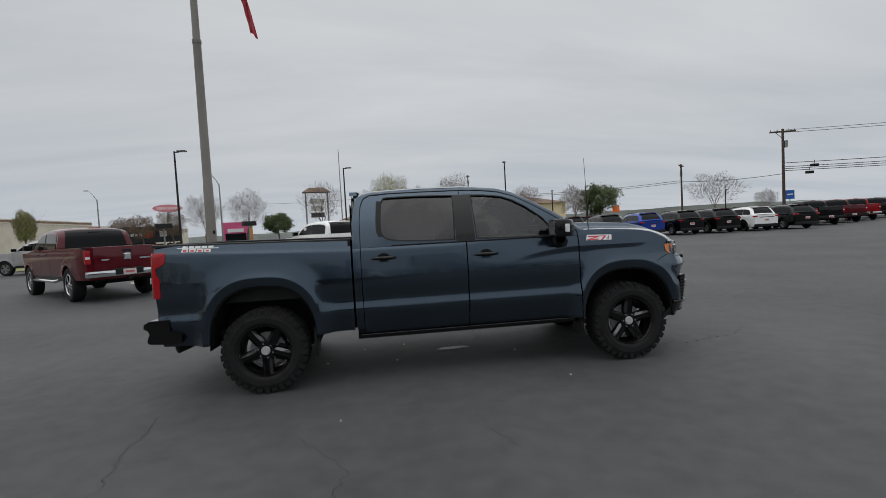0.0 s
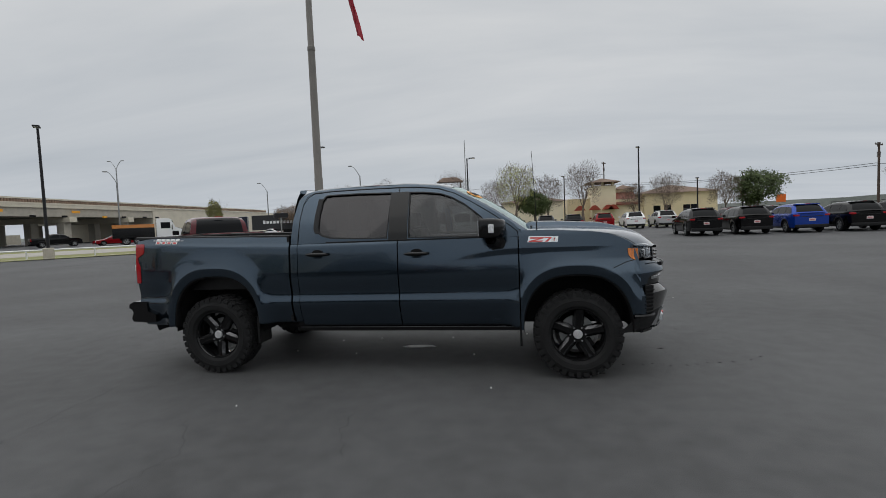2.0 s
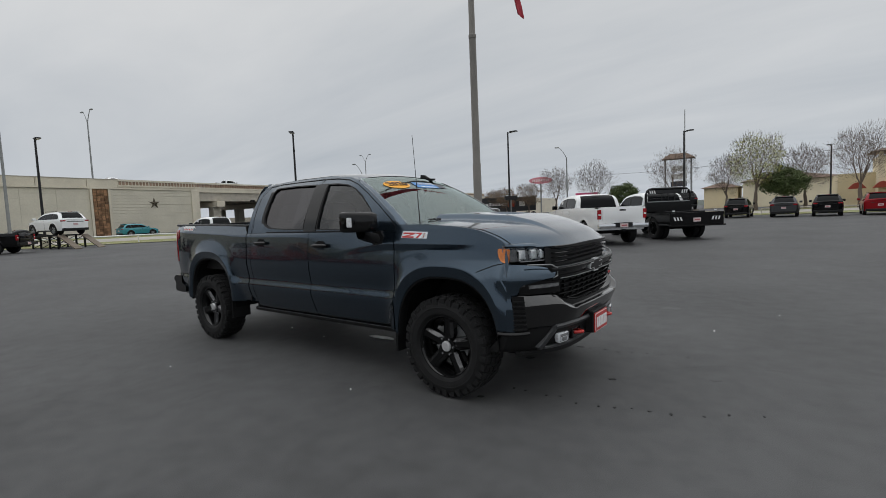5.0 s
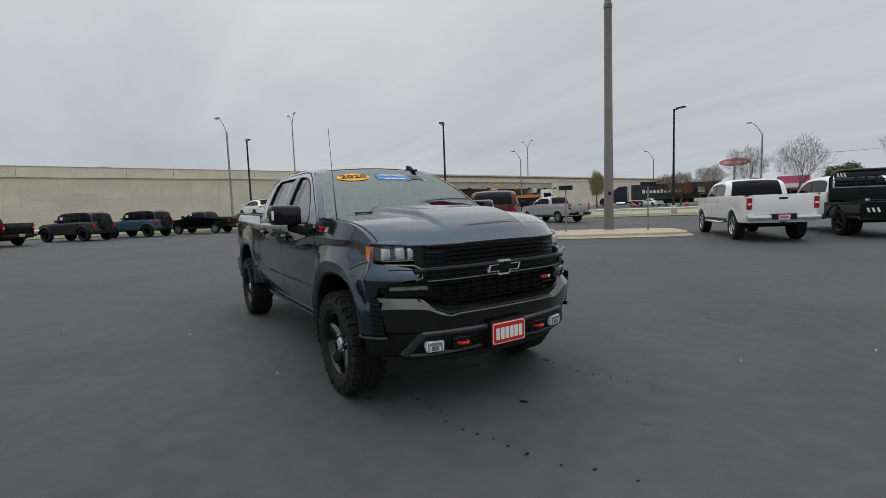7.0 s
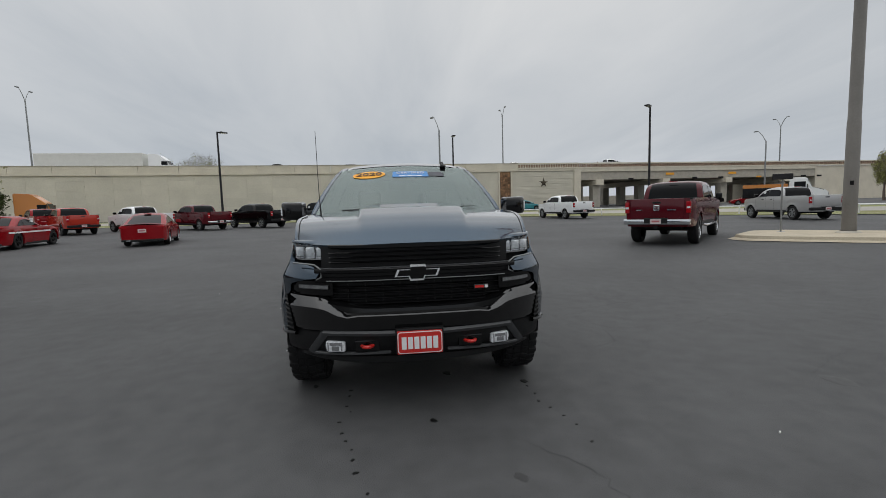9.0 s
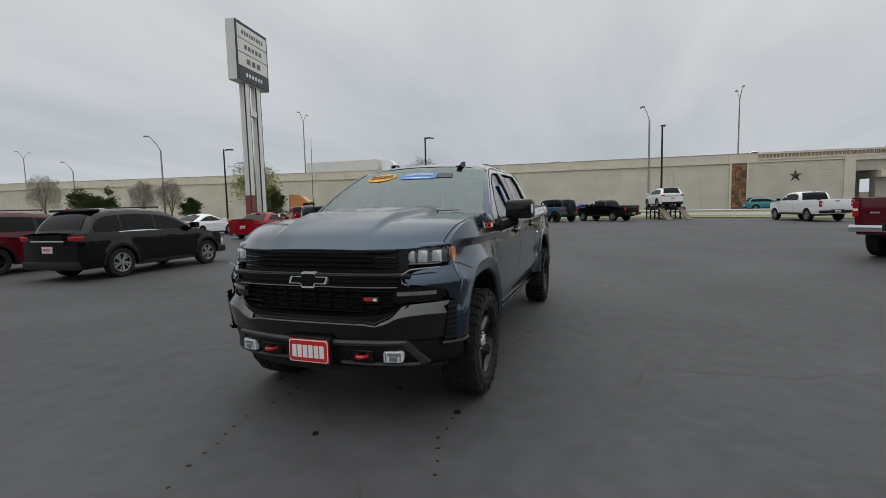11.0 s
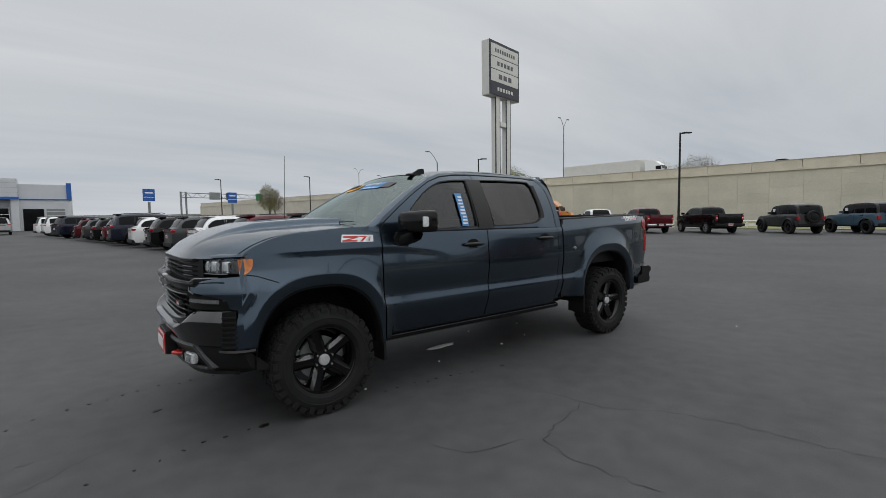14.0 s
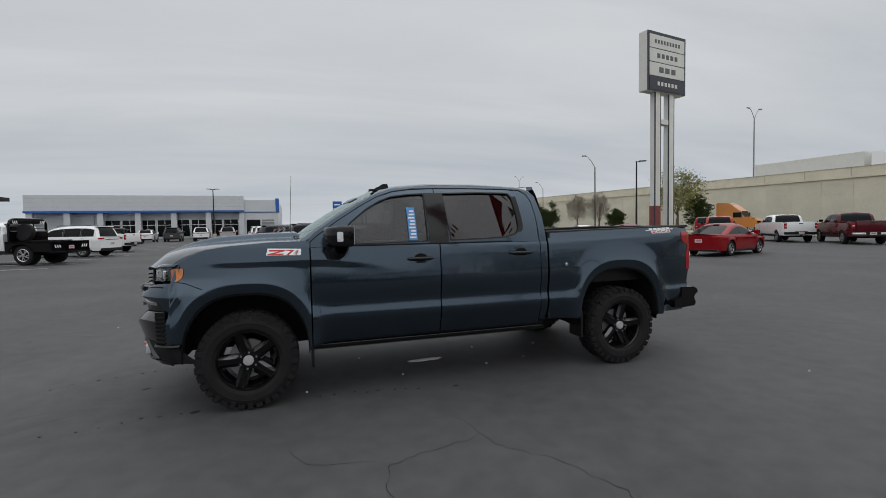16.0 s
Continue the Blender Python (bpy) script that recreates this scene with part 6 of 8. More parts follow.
for x in (-1.7, 1.7):
    part("post", box(x - 0.12, x + 0.12, -0.12, 0.12, 0, 7.2), GALV, tw)
part("cap_roof", hip(-1.7, 1.7, -0.6, 0.6, 7.2, 8.0, 0.5), TILE_ROOF, tw)
for k, z in enumerate((3.2, 4.3, 5.4)):
    part("sign_panel", box(-1.0, 1.1, -0.1, 0.1, z, z + 0.75), (SIGN_NAVY, SIGN_WHITE, SIGN_WHITE)[k], tw)
for x, z, w in ((-10.9, 6.3, 1.35), (-33.9, 6.4, 1.3)):
    s = thing("blue_sign", pose(x, -150 if x < -20 else -140, 0.5), "blue square sign on a short pole", "sign")
    part("sign_box", box(-w, w, -0.3, 0.3, z + 0.2, z + 3.4, 0.05), BLUE, s)
    part("sign_emblem", box(-0.9, 0.9, 0.3, 0.34, z + 2.2, z + 2.5), CHROME, s)
    part("sign_bar", box(-1.2, 1.2, 0.3, 0.34, z + 1.1, z + 1.25), PAPER, s)
    part("pole", box(-0.3, 0.3, -0.15, 0.15, 0, z), GALV, s)
ga = thing("sign_gantry", pose(-20, -148, 0.5, 0, 0, 14), "steel lattice sign gantry over the road", "gantry")
for x in (0.5, -0.9, -27.5):
    part("leg", tube([(x, 0, 0), (x, 0, 9.6)], 0.28, 8), GALV, ga)
for z in (8.0, 9.3):
    part("chord", tube([(0.5, 0, z), (-27.5, 0, z)], 0.13, 6), GALV, ga)
for k in range(18):
    part("lattice", tube([(0.5 - 1.55 * k, 0, 8.0 + 1.3 * (k % 2)), (-1.05 - 1.55 * k, 0, 9.3 - 1.3 * (k % 2))], 0.07, 5), GALV, ga)
for x0, x1, mm in ((-7.5, -10.8, GALV), (-12.6, -14.8, GALV), (-22.5, -24.8, material("road_sign_green", (0.03, 0.22, 0.10), 0.5))):
    part("road_sign", box(min(x0, x1), max(x0, x1), 0.3, 0.4, 7.5, 9.7), mm, ga)


# ---- utility poles and wires ----
def utility_pole(x, y, h, turn):
    ob = thing("utility_pole", pose(x, y, ground_z(x, y), 0, 0, turn), "weathered timber utility pole with cross-arm", "utility pole", group="utility poles")
    part("pole", tube([(0, 0, 0), (0, 0, h)], [0.17, 0.12], 8), WOOD, ob)
    part("cross_arm", box(-1.2, 1.2, -0.06, 0.06, h - 0.35, h - 0.2), WOOD, ob)
    part("brace", tube([(-0.7, 0, h - 0.3), (0, 0, h - 1.0)], 0.03, 5), WOOD, ob)
    for k in (-1.1, -0.5, 0.5, 1.1):
        part("insulator", tube([(k, 0, h - 0.2), (k, 0, h - 0.02)], 0.04, 6), GALV, ob)
    part("transformer", tube([(0.3, 0.1, h - 1.9), (0.3, 0.1, h - 1.2)], 0.2, 10), GALV, ob)


UP = [(41.0, 38.0, 9.9), (47.5, 64.0, 9.8), (20.0, 104.0, 13.5)]
utility_pole(41.0, 38.0, 9.6, -20)
utility_pole(47.5, 64.0, 9.3, 40)
utility_pole(20.0, 104.0, 13.2, 60)
wires = thing("power_line", Matrix.Identity(4), "thin sagging power cables between the poles", "cable")


def wire(a, b, sag, r=0.022):
    a, b = Vector(a), Vector(b)
    part("cable", tube([a.lerp(b, k / 10) - Vector((0, 0, sag * 4 * (k / 10) * (1 - k / 10))) for k in range(11)], r, 4), POLE_DARK, wires)


for z in (9.7, 9.45):
    wire((41, 38, z), (95, 20, z + 1), 0.5)
for z in (6.3, 5.9, 5.7, 5.5):
    wire((41, 38, z), (95, 20, z + 0.6), 0.4, 0.03)
for z in (7.0, 6.7):
    wire((47.5, 64, z), (20, 104, z + 2.0), 0.8, 0.03)
wire((47.5, 64, 6.9), (41, 38, 5.2), 0.3, 0.03)
wire((20, 104, 11), (-40, 130, 11), 1.0, 0.03)
for k, (u, z) in enumerate(((0.050, 6.15), (0.042, 5.45))):
    sg = thing("traffic_signal", pose(41 + 54 * u, 38 - 18 * u, z - 0.25, 0, 0, -18), "dark traffic signal hanging from the span wire", "traffic signal", "hanging signals")
    part("housing", box(-0.36, 0.36, -0.12, 0.12, -0.16, 0.12, 0.04), POLE_DARK, sg)
    part("hanger", tube([(0, 0, 0.15), (0, 0, 0.5)], 0.03, 6), POLE_DARK, sg)
    for j in (-0.23, 0.0, 0.23):
        part("visor", box(j - 0.09, j + 0.09, -0.22, -0.11, -0.12, 0.08, 0.02), POLE_DARK, sg)
mast = thing("radio_mast", pose(-6.5, 62.5, 0.3), "thin grey radio mast", "mast")
part("mast_pole", tube([(0, 0, 0), (0, 0, 13.2)], [0.10, 0.05], 6), GALV, mast)
ob = thing("orange_sign", pose(34, 60, 0.4, 0, 0, -20), "small orange road-work sign on a post", "sign")
part("sign_face", box(-0.5, 0.5, -0.03, 0.03, 2.0, 3.0), material("road_work_orange", (0.80, 0.16, 0.02), 0.5), ob)
part("post", tube([(0, 0.05, 0), (0, 0.05, 2.8)], 0.04, 6), GALV, ob)
ob = thing("blue_post_sign", pose(49.0, 45.5, 0.4, 0, 0, -40), "small blue service sign on a post", "sign")
part("sign_face", box(-0.45, 0.45, -0.03, 0.03, 2.3, 3.4), BLUE, ob)
part("sign_bar", box(-0.3, 0.3, -0.05, -0.03, 2.8, 2.95), PAPER, ob)
part("post", tube([(0, 0.05, 0), (0, 0.05, 2.8)], 0.05, 6), GALV, ob)


# ---- trees ----
def tree(x, y, h, spread, kind, seed, name="tree", label="", twigs=5):
    rnd = random.Random(seed)
    ob = thing(name, pose(x, y, ground_z(x, y)), label, "tree")
    limbs, tips = bmesh.new(), []
    fork = h * (0.20 if kind != "oak" else 0.28)

    def grow(p, d, length, r, level):
        n = 3
        pts, rad = [p], [r]
        q = p
        for k in range(n):
            d = (d + Vector((rnd.uniform(-1, 1), rnd.uniform(-1, 1), rnd.uniform(-0.3, 0.7))) * 0.15).normalized()
            q = q + d * length / n
            pts.append(q)
            rad.append(r * (1 - 0.45 * (k + 1) / n))
        add_tube(limbs, pts, rad, 6 if level < 2 else 3, cap=False)
        for k in range(1, n + 1):
            tips.append((pts[k], d, level))
        if level >= (4 if twigs >= 5 else 3):
            return
        many = twigs if level == 0 else rnd.choice((2, 3, 3))
        for k in range(many):
            a = 6.283 * k / many + rnd.uniform(-0.6, 0.6)
            side = Matrix.Rotation(a, 3, d) @ d.orthogonal().normalized()
            nd = (d + side * rnd.uniform(0.35, 0.75) * spread + Vector((0, 0, 0.15))).normalized()
            start = pts[-1] if k == 0 else pts[rnd.choice((1, 2, 3))]
            grow(start, nd, h * 0.27 * rnd.uniform(0.8, 1.1) if level == 0 else length * rnd.uniform(0.58, 0.80), rad[-1] * 0.75, level + 1)

    r0 = 0.018 * h + 0.04
    trunk_pts = [(0, 0, -0.1), (rnd.uniform(-0.05, 0.05), 0, fork * 0.5), (rnd.uniform(-0.1, 0.1), rnd.uniform(-0.1, 0.1), fork)]
    tb_ = bmesh.new()
    add_tube(tb_, trunk_pts, [r0 * 1.25, r0, r0 * 0.9], 8)
    part("trunk", tb_, BARK, ob, smooth=60)
    grow(Vector(trunk_pts[-1]), Vector((0, 0, 1)), h * 0.10, r0 * 0.85, 0)
    part("branching", limbs, BARK, ob)
    leafy = {"bare": None, "bud": LEAF_FRESH, "rust": LEAF_RUST, "oak": LEAF_DARK, "shrub": LEAF_DARK, "fresh": LEAF_FRESH}[kind]
    bm = bmesh.new()
    # the crown's rounded volume, uneven at its rim
    wide = h * spread * {"oak": 0.48, "shrub": 0.42, "fresh": 0.38}.get(kind, 0.46)
    mid, half = h * {"shrub": 0.50, "oak": 0.64}.get(kind, 0.62), h * {"shrub": 0.46, "oak": 0.34}.get(kind, 0.38)

    def within(lo=0.0):
        while True:
            u = Vector((rnd.uniform(-1, 1), rnd.uniform(-1, 1), rnd.uniform(-1, 1)))
            r = u.length
            lim = 0.82 + 0.30 * noise.noise(u.normalized() * 2.2 + Vector((seed, 0, 0)))
            if lo <= r < lim:
                return u

    def twig(st, e, w0):
        w = Vector((rnd.gauss(0, 1), rnd.gauss(0, 1), rnd.gauss(0, 0.5))).normalized() * w0
        bm.faces.new([bm.verts.new(st - w), bm.verts.new(st + w), bm.verts.new(e)])

    def leaf(c, s):
        u = Vector((rnd.gauss(0, 1), rnd.gauss(0, 1), rnd.gauss(0, 1))).normalized()
        v = u.orthogonal().normalized()
        bm.faces.new([bm.verts.new(c + u * s), bm.verts.new(c + v * s * 0.6), bm.verts.new(c - u * s), bm.verts.new(c - v * s * 0.6)])

    def spot(u):
        return Vector((u.x * wide, u.y * wide, mid + u.z * half))

    if kind in ("bare", "bud", "rust"):
        tw_bm, bm = bm, bmesh.new()
        for k in range(3800):
            p = spot(within(0.15))
            d = (p - Vector((0, 0, h * 0.34))).normalized()
            e = p + (d + Vector((rnd.gauss(0, 0.35), rnd.gauss(0, 0.35), rnd.gauss(0.15, 0.3)))).normalized() * h * rnd.uniform(0.035, 0.09)
            twig(p, e, rnd.uniform(0.010, 0.021))
        part("spray", bm, BARK, ob, "fine bare twig spray")
        bm = tw_bm
        for k in range({"bare": 120, "bud": 2600, "rust": 2200}[kind]):
            leaf(spot(within(0.35)), rnd.uniform(0.03, 0.075) * (1.9 if kind == "bud" else 1.3))
    else:
        for k in range({"oak": 120, "shrub": 80, "fresh": 120}[kind]):
            c = spot(within(0.45 if kind == "oak" else 0.2))
            for j in range(70 if kind != "fresh" else 42):
                leaf(c + Vector((rnd.gauss(0, 1), rnd.gauss(0, 1), rnd.gauss(0, 0.7))) * h * 0.055, rnd.uniform(0.07, 0.17))
    part("crown", bm, leafy or LEAF_RUST, ob, {"bare": "few last buds", "bud": "fine spring buds", "rust": "rusty early buds", "oak": "dark evergreen leaves", "shrub": "dark evergreen leaves", "fresh": "fresh yellow-green leaves"}[kind])
    return ob


TREES = [(0.6, 72, 11.0, 0.8, "bud", 5), (11.0, 70, 10.2, 0.75, "bare", 5), (23, 69.5, 7.6, 0.85, "bare", 5), (30, 57, 6.4, 1.0, "oak", 4), (26.2, 57, 6.4, 0.8, "bare", 5), (-33, 84, 10.0, 0.8, "bare", 5), (-26, 85, 10.6, 0.85, "bare", 5),
         (-12.5, 88, 11.5, 0.9, "bare", 5), (-41, 78, 6.2, 0.9, "rust", 5), (-37, 80, 7.0, 0.9, "rust", 5), (-45, 80, 6.0, 0.9, "rust", 5), (-21, 88, 5.8, 1.1, "oak", 4), (3.6, 74, 6.0, 1.1, "oak", 4), (58, 70, 8.6, 1.35, "bare", 5), (-56, 74, 7.6, 0.5, "bud", 5),
         (-49, -46, 9.4, 1.0, "fresh", 5), (-51, -44.5, 5.6, 0.8, "shrub", 4), (-37, -60, 5.0, 0.9, "shrub", 4), (-41, -58, 6.2, 0.7, "bare", 5), (-43.5, -56, 6.4, 0.7, "bare", 5), (-45.5, -54.5, 4.2, 0.8, "shrub", 4), (-38.5, -66, 5.4, 1.0, "shrub", 4),
         (-35, -68, 7.0, 0.7, "bare", 5), (-33, -112, 10, 0.6, "bud", 5), (-36, -116, 9, 0.6, "bare", 5), (6, 76, 9, 0.7, "bare", 5), (-3.5, 80, 9, 0.8, "bare", 5), (88, 92, 6, 1.0, "bare", 5), (40, 82, 6, 0.9, "bare", 5), (-95, -38, 13.5, 0.8, "bud", 4), (-95, -46, 13, 0.8, "fresh", 4), (19, 72, 6.5, 0.8, "bare", 5)]
KW = {"bare": "leafless grey-brown street tree with fine twigs", "bud": "tall tree just coming into pale bud", "rust": "small tree with rusty buds", "oak": "round dark evergreen oak", "shrub": "dark evergreen shrub by the wall", "fresh": "young tree in fresh yellow-green leaf"}
for i, (x, y, h, sp, kd, tw_) in enumerate(TREES):
    tree(x, y, h, sp, kd, 100 + i, "shrub" if kd == "shrub" else "tree", KW[kd], tw_)

# ---- distance: low wooded hills ----
# the haze of distance is mixed into this greyed woods colour
HILL = material("hazy_far_woods", (0.15, 0.165, 0.15), 1.0, vary=0.25, scale=0.02)
random.seed(11)
rows = []
for k in range(181):
    a = radians(2 * k)
    north_east = max(0.0, math.cos(a - radians(50)))
    south = max(0.0, math.cos(a - radians(265)))
    top = 4 + 3.5 * north_east ** 2 + 3 * south + 3.0 * noise.noise((3 * math.cos(a), 3 * math.sin(a), 0)) + 1.2 * noise.noise((25 * math.cos(a), 25 * math.sin(a), 3))
    rows.append([(420 * math.cos(a), 420 * math.sin(a), 0.0), (425 * math.cos(a), 425 * math.sin(a), top), (520 * math.cos(a), 520 * math.sin(a), 0)])
tagged(part("backdrop", grid(rows), HILL, smooth=60), "low hazy wooded hills on the horizon", "hills", kind="structure")


# ---- other vehicles ----
def spec(**k):
    return k


def wheel_simple(parent, x, y, r, wid, rim_mat, face):
    """Tyre and spoked rim; face is the side that looks outwards."""
    w = new("wheel")
    w.parent, w.matrix_local = parent, Matrix.Translation((x, y, r))
    a = wid / 2
    part("tyre", lathe([(r * 0.60, a * 0.8), (r * 0.72, a), (r * 0.93, a * 0.95), (r, a * 0.7), (r, -a * 0.7), (r * 0.93, -a * 0.95), (r * 0.72, -a), (r * 0.60, -a * 0.8)], 26), RUBBER, w, smooth=40)
    bm = bmesh.new()
    q = face * a
    add_lathe(bm, [(0.0, q * 0.35), (r * 0.55, q * 0.35), (r * 0.60, q * 0.85), (r * 0.63, q * 0.9)], 26)
    part("rim_barrel", bm, STEEL_DARK, w, smooth=40)
    bm = bmesh.new()
    for k in range(5):
        add_box(bm, r * 0.08, r * 0.60, min(q * 0.55, q * 0.85), max(q * 0.55, q * 0.85), -r * 0.075, r * 0.075, 0, Matrix.Rotation(radians(72 * k + 10), 4, "Y"))
        add_box(bm, r * 0.30, r * 0.60, min(q * 0.5, q * 0.8), max(q * 0.5, q * 0.8), -r * 0.04, r * 0.04, 0, Matrix.Rotation(radians(72 * k + 34), 4, "Y"))
    add_lathe(bm, [(0.0, q * 0.9), (r * 0.13, q * 0.88), (r * 0.16, q * 0.6)], 14)
    add_lathe(bm, [(r * 0.57, q * 0.82), (r * 0.61, q * 0.92), (r * 0.64, q * 0.88)], 26)
    part("rim", bm, rim_mat, w, smooth=30)
    return w


KINDS = {
    "pickup": spec(wb=3.74, fo=0.93, ro=1.20, W=2.0, clr=0.46, H=1.92, r=0.40, belt=1.34, nose=0.98, hood=1.28, cab=(1.38, 0.66, -0.82, -1.0), tail=1.36, taper=0.20, bed=True),
    "heavy_pickup": spec(wb=4.02, fo=0.98, ro=1.28, W=2.06, clr=0.60, H=2.08, r=0.470, belt=1.46, nose=1.05, hood=1.40, cab=(1.50, 0.85, -0.95, -1.12), tail=1.46, taper=0.19, bed=True),
    "small_pickup": spec(wb=3.24, fo=0.92, ro=1.20, W=1.88, clr=0.44, H=1.80, r=0.38, belt=1.26, nose=0.92, hood=1.16, cab=(1.18, 0.45, -0.72, -0.92), tail=1.26, taper=0.22, bed=True),
    "suv": spec(wb=2.74, fo=0.90, ro=0.98, W=1.88, clr=0.30, H=1.67, r=0.36, belt=1.10, nose=0.72, hood=1.04, cab=(1.02, 0.22, -1.72, -2.18), tail=1.08, taper=0.34, bed=False),
    "big_suv": spec(wb=3.05, fo=0.98, ro=1.12, W=2.02, clr=0.36, H=1.90, r=0.40, belt=1.22, nose=0.95, hood=1.20, cab=(1.15, 0.42, -2.18, -2.48), tail=1.20, taper=0.20, bed=False),
    "sedan": spec(wb=2.72, fo=0.92, ro=1.02, W=1.80, clr=0.24, H=1.44, r=0.33, belt=0.95, nose=0.68, hood=0.88, cab=(0.98, 0.10, -0.82, -1.98), tail=0.93, taper=0.30, bed=False),
    "muscle": spec(wb=2.95, fo=0.98, ro=1.08, W=1.92, clr=0.22, H=1.46, r=0.36, belt=1.0, nose=0.80, hood=0.98, cab=(0.62, -0.12, -0.95, -1.68), tail=1.05, taper=0.22, bed=False),
    "boxy": spec(wb=3.00, fo=0.62, ro=0.72, W=1.74, clr=0.50, H=1.94, r=0.43, belt=1.28, nose=1.02, hood=1.22, cab=(0.66, 0.42, -1.98, -2.12), tail=1.28, taper=0.06, bed=False),
}


def car_skin(s, sgn, paint, body):
    hw, wb = s["W"] / 2, s["wb"]
    xf, xr = wb / 2 + s["fo"], -wb / 2 - s["ro"]
    cbf, ctf, ctr, cbr = s["cab"]
    shoulder = [(xr, s["tail"]), (cbr, s["belt"] + (0.02 if s["bed"] else 0.0)), (cbf, s["belt"] - 0.02), (cbf + 0.15, s["hood"]), (xf - 0.35, s["hood"] - (0.06 if s["bed"] or s["H"] > 1.8 else 0.14)), (xf, s["nose"])]
    arch = s["r"] + 0.075

    def lo(x):
        for ax in (wb / 2, -wb / 2):
            if abs(x - ax) < arch:
                return max(s["clr"], s["r"] + math.sqrt(max(0.0, arch ** 2 - (x - ax) ** 2)) * 1.02 - 0.02)
        return s["clr"]

    def y_at(x, z):
        t = (z - s["clr"]) / (s["belt"] - s["clr"])
        y = hw * lerp_table([(0, 0.945), (0.25, 0.985), (0.5, 0.99), (0.72, 1.0), (0.9, 0.985), (1.0, 0.955), (1.3, 0.90)] if not s["bed"] else [(0, 0.93), (0.2, 0.975), (0.45, 0.985), (0.62, 0.992), (0.66, 1.0), (0.9, 0.998), (1.0, 0.985), (1.3, 0.96)], t)
        for ax in (wb / 2, -wb / 2):
            d = math.hypot(x - ax, z - s["r"])
            y += 0.022 * max(0.0, 1 - abs(d - arch - 0.02) / 0.10)
        e = max(0.0, x - (xf - 0.62)) / 0.62
        y -= s["taper"] * 0.9 * e ** 2.4
        e = max(0.0, (xr + 0.42) - x) / 0.42
        y -= 0.10 * e ** 2.4
        return y

    xs = sorted({round(xr + (xf - xr) * k / 26, 3) for k in range(27)} | {round(ax + arch * math.sin(math.pi * (k / 12 - 0.5)), 3) for ax in (wb / 2, -wb / 2) for k in range(13)})
    return xs, lo, y_at, shoulder, xf, xr, hw


def build_vehicle(kind, paint, name, label, category, rims=GALV, extras=()):
    s = KINDS[kind]
    root = thing(name, Matrix.Identity(4), label, category)
    pm = PAINTS[paint]
    xs, lo, y_at, shoulder, xf, xr, hw = car_skin(s, 1, pm, root)
    wb = s["wb"]
    cbf, ctf, ctr, cbr = s["cab"]
    R = 9
    bm = bmesh.new()
    edges = {}
    for sgn in (-1, 1):
        rows = []
        for x in xs:
            a, b = lo(x), lerp_table(shoulder, x)
            col = [(x, sgn * (y_at(x, a) - 0.05), a + 0.003)]
            col += [(x, sgn * y_at(x, a + (b - a) * j / R), a + (b - a) * j / R) for j in range(R + 1)]
            rows.append(col)
        add_grid(bm, rows)
        edges[sgn] = rows
    # deck over the nose, cowl and tail
    top = []
    for ra, rb in zip(edges[-1], edges[1]):
        p, q = Vector(ra[-1]), Vector(rb[-1])
        x = p.x
        crown = 0.035 if not (s["bed"] and x < cbr) else 0.0
        top.append([p, *[p.lerp(q, k / 6) + Vector((0, 0, crown * (1 - (2 * k / 6 - 1) ** 2) + 0.012)) for k in range(1, 6)], q])
    if s["bed"]:
        add_grid(bm, [t for t in top if t[0].x >= cbr - 0.02])
    else:
        add_grid(bm, top)
    # nose and tail faces
    for rows, out in ((edges[-1][-1], edges[1][-1]), (edges[-1][0], edges[1][0])):
        d = 0.10 if rows is edges[-1][-1] else -0.05
        cols = []
        for a, b in zip(rows[1:], out[1:]):
            p, q = Vector(a), Vector(b)
            cols.append([p.lerp(q, k / 8) + Vector((d * (1 - (2 * k / 8 - 1) ** 4), 0, 0)) for k in range(9)])
        add_grid(bm, cols)
    bmesh.ops.remove_doubles(bm, verts=bm.verts, dist=0.002)
    part("body", bm, pm, root, smooth=45)
    # dark floor and wheel houses
    part("underbody", box(xr + 0.25, xf - 0.3, -hw * 0.62, hw * 0.62, s["clr"] * 0.85, s["belt"] * 0.80), STEEL_DARK, root)
    part("floor_pan", box(-wb / 2 + s["r"] + 0.1, wb / 2 - s["r"] - 0.1, -hw * 0.9, hw * 0.9, s["clr"] - 0.02, s["clr"] + 0.06), STEEL_DARK, root)
    for sgn in (-1, 1):
        for ax in (wb / 2, -wb / 2):
            part("wheel_house", grid([[(ax + (s["r"] + 0.07) * math.cos(radians(g)), sgn * y, s["r"] + (s["r"] + 0.07) * math.sin(radians(g))) for y in (hw * 0.93, hw * 0.6)] for g in range(0, 181, 15)]), STEEL_DARK, root)
    # cabin
    zb, zt = s["belt"] - 0.03, s["H"] - 0.035
    yb, yt = hw * 0.935, hw * (0.72 if kind != "boxy" else 0.88)
    if kind in ("pickup", "heavy_pickup"):
        yt = hw * 0.82
    # the roof line from windshield foot to tail, softened at its corners
    tall = zt - zb
    line = [(cbf, zb), (ctf + 0.07, zt - 0.06), ((ctf + ctr) / 2 + 0.1, zt + 0.035), (ctr - 0.03, zt - (0.02 if kind != "boxy" else -0.02)), (cbr, zb)]
    if kind in ("suv", "big_suv"):
        line = line[:3] + [(ctr - 0.02, zt - 0.01), (ctr * 0.55 + cbr * 0.45 - 0.05, zb + tall * 0.60), (cbr, zb)]
    for k in range(3 if kind != "boxy" else 2):
        soft = [line[0]]
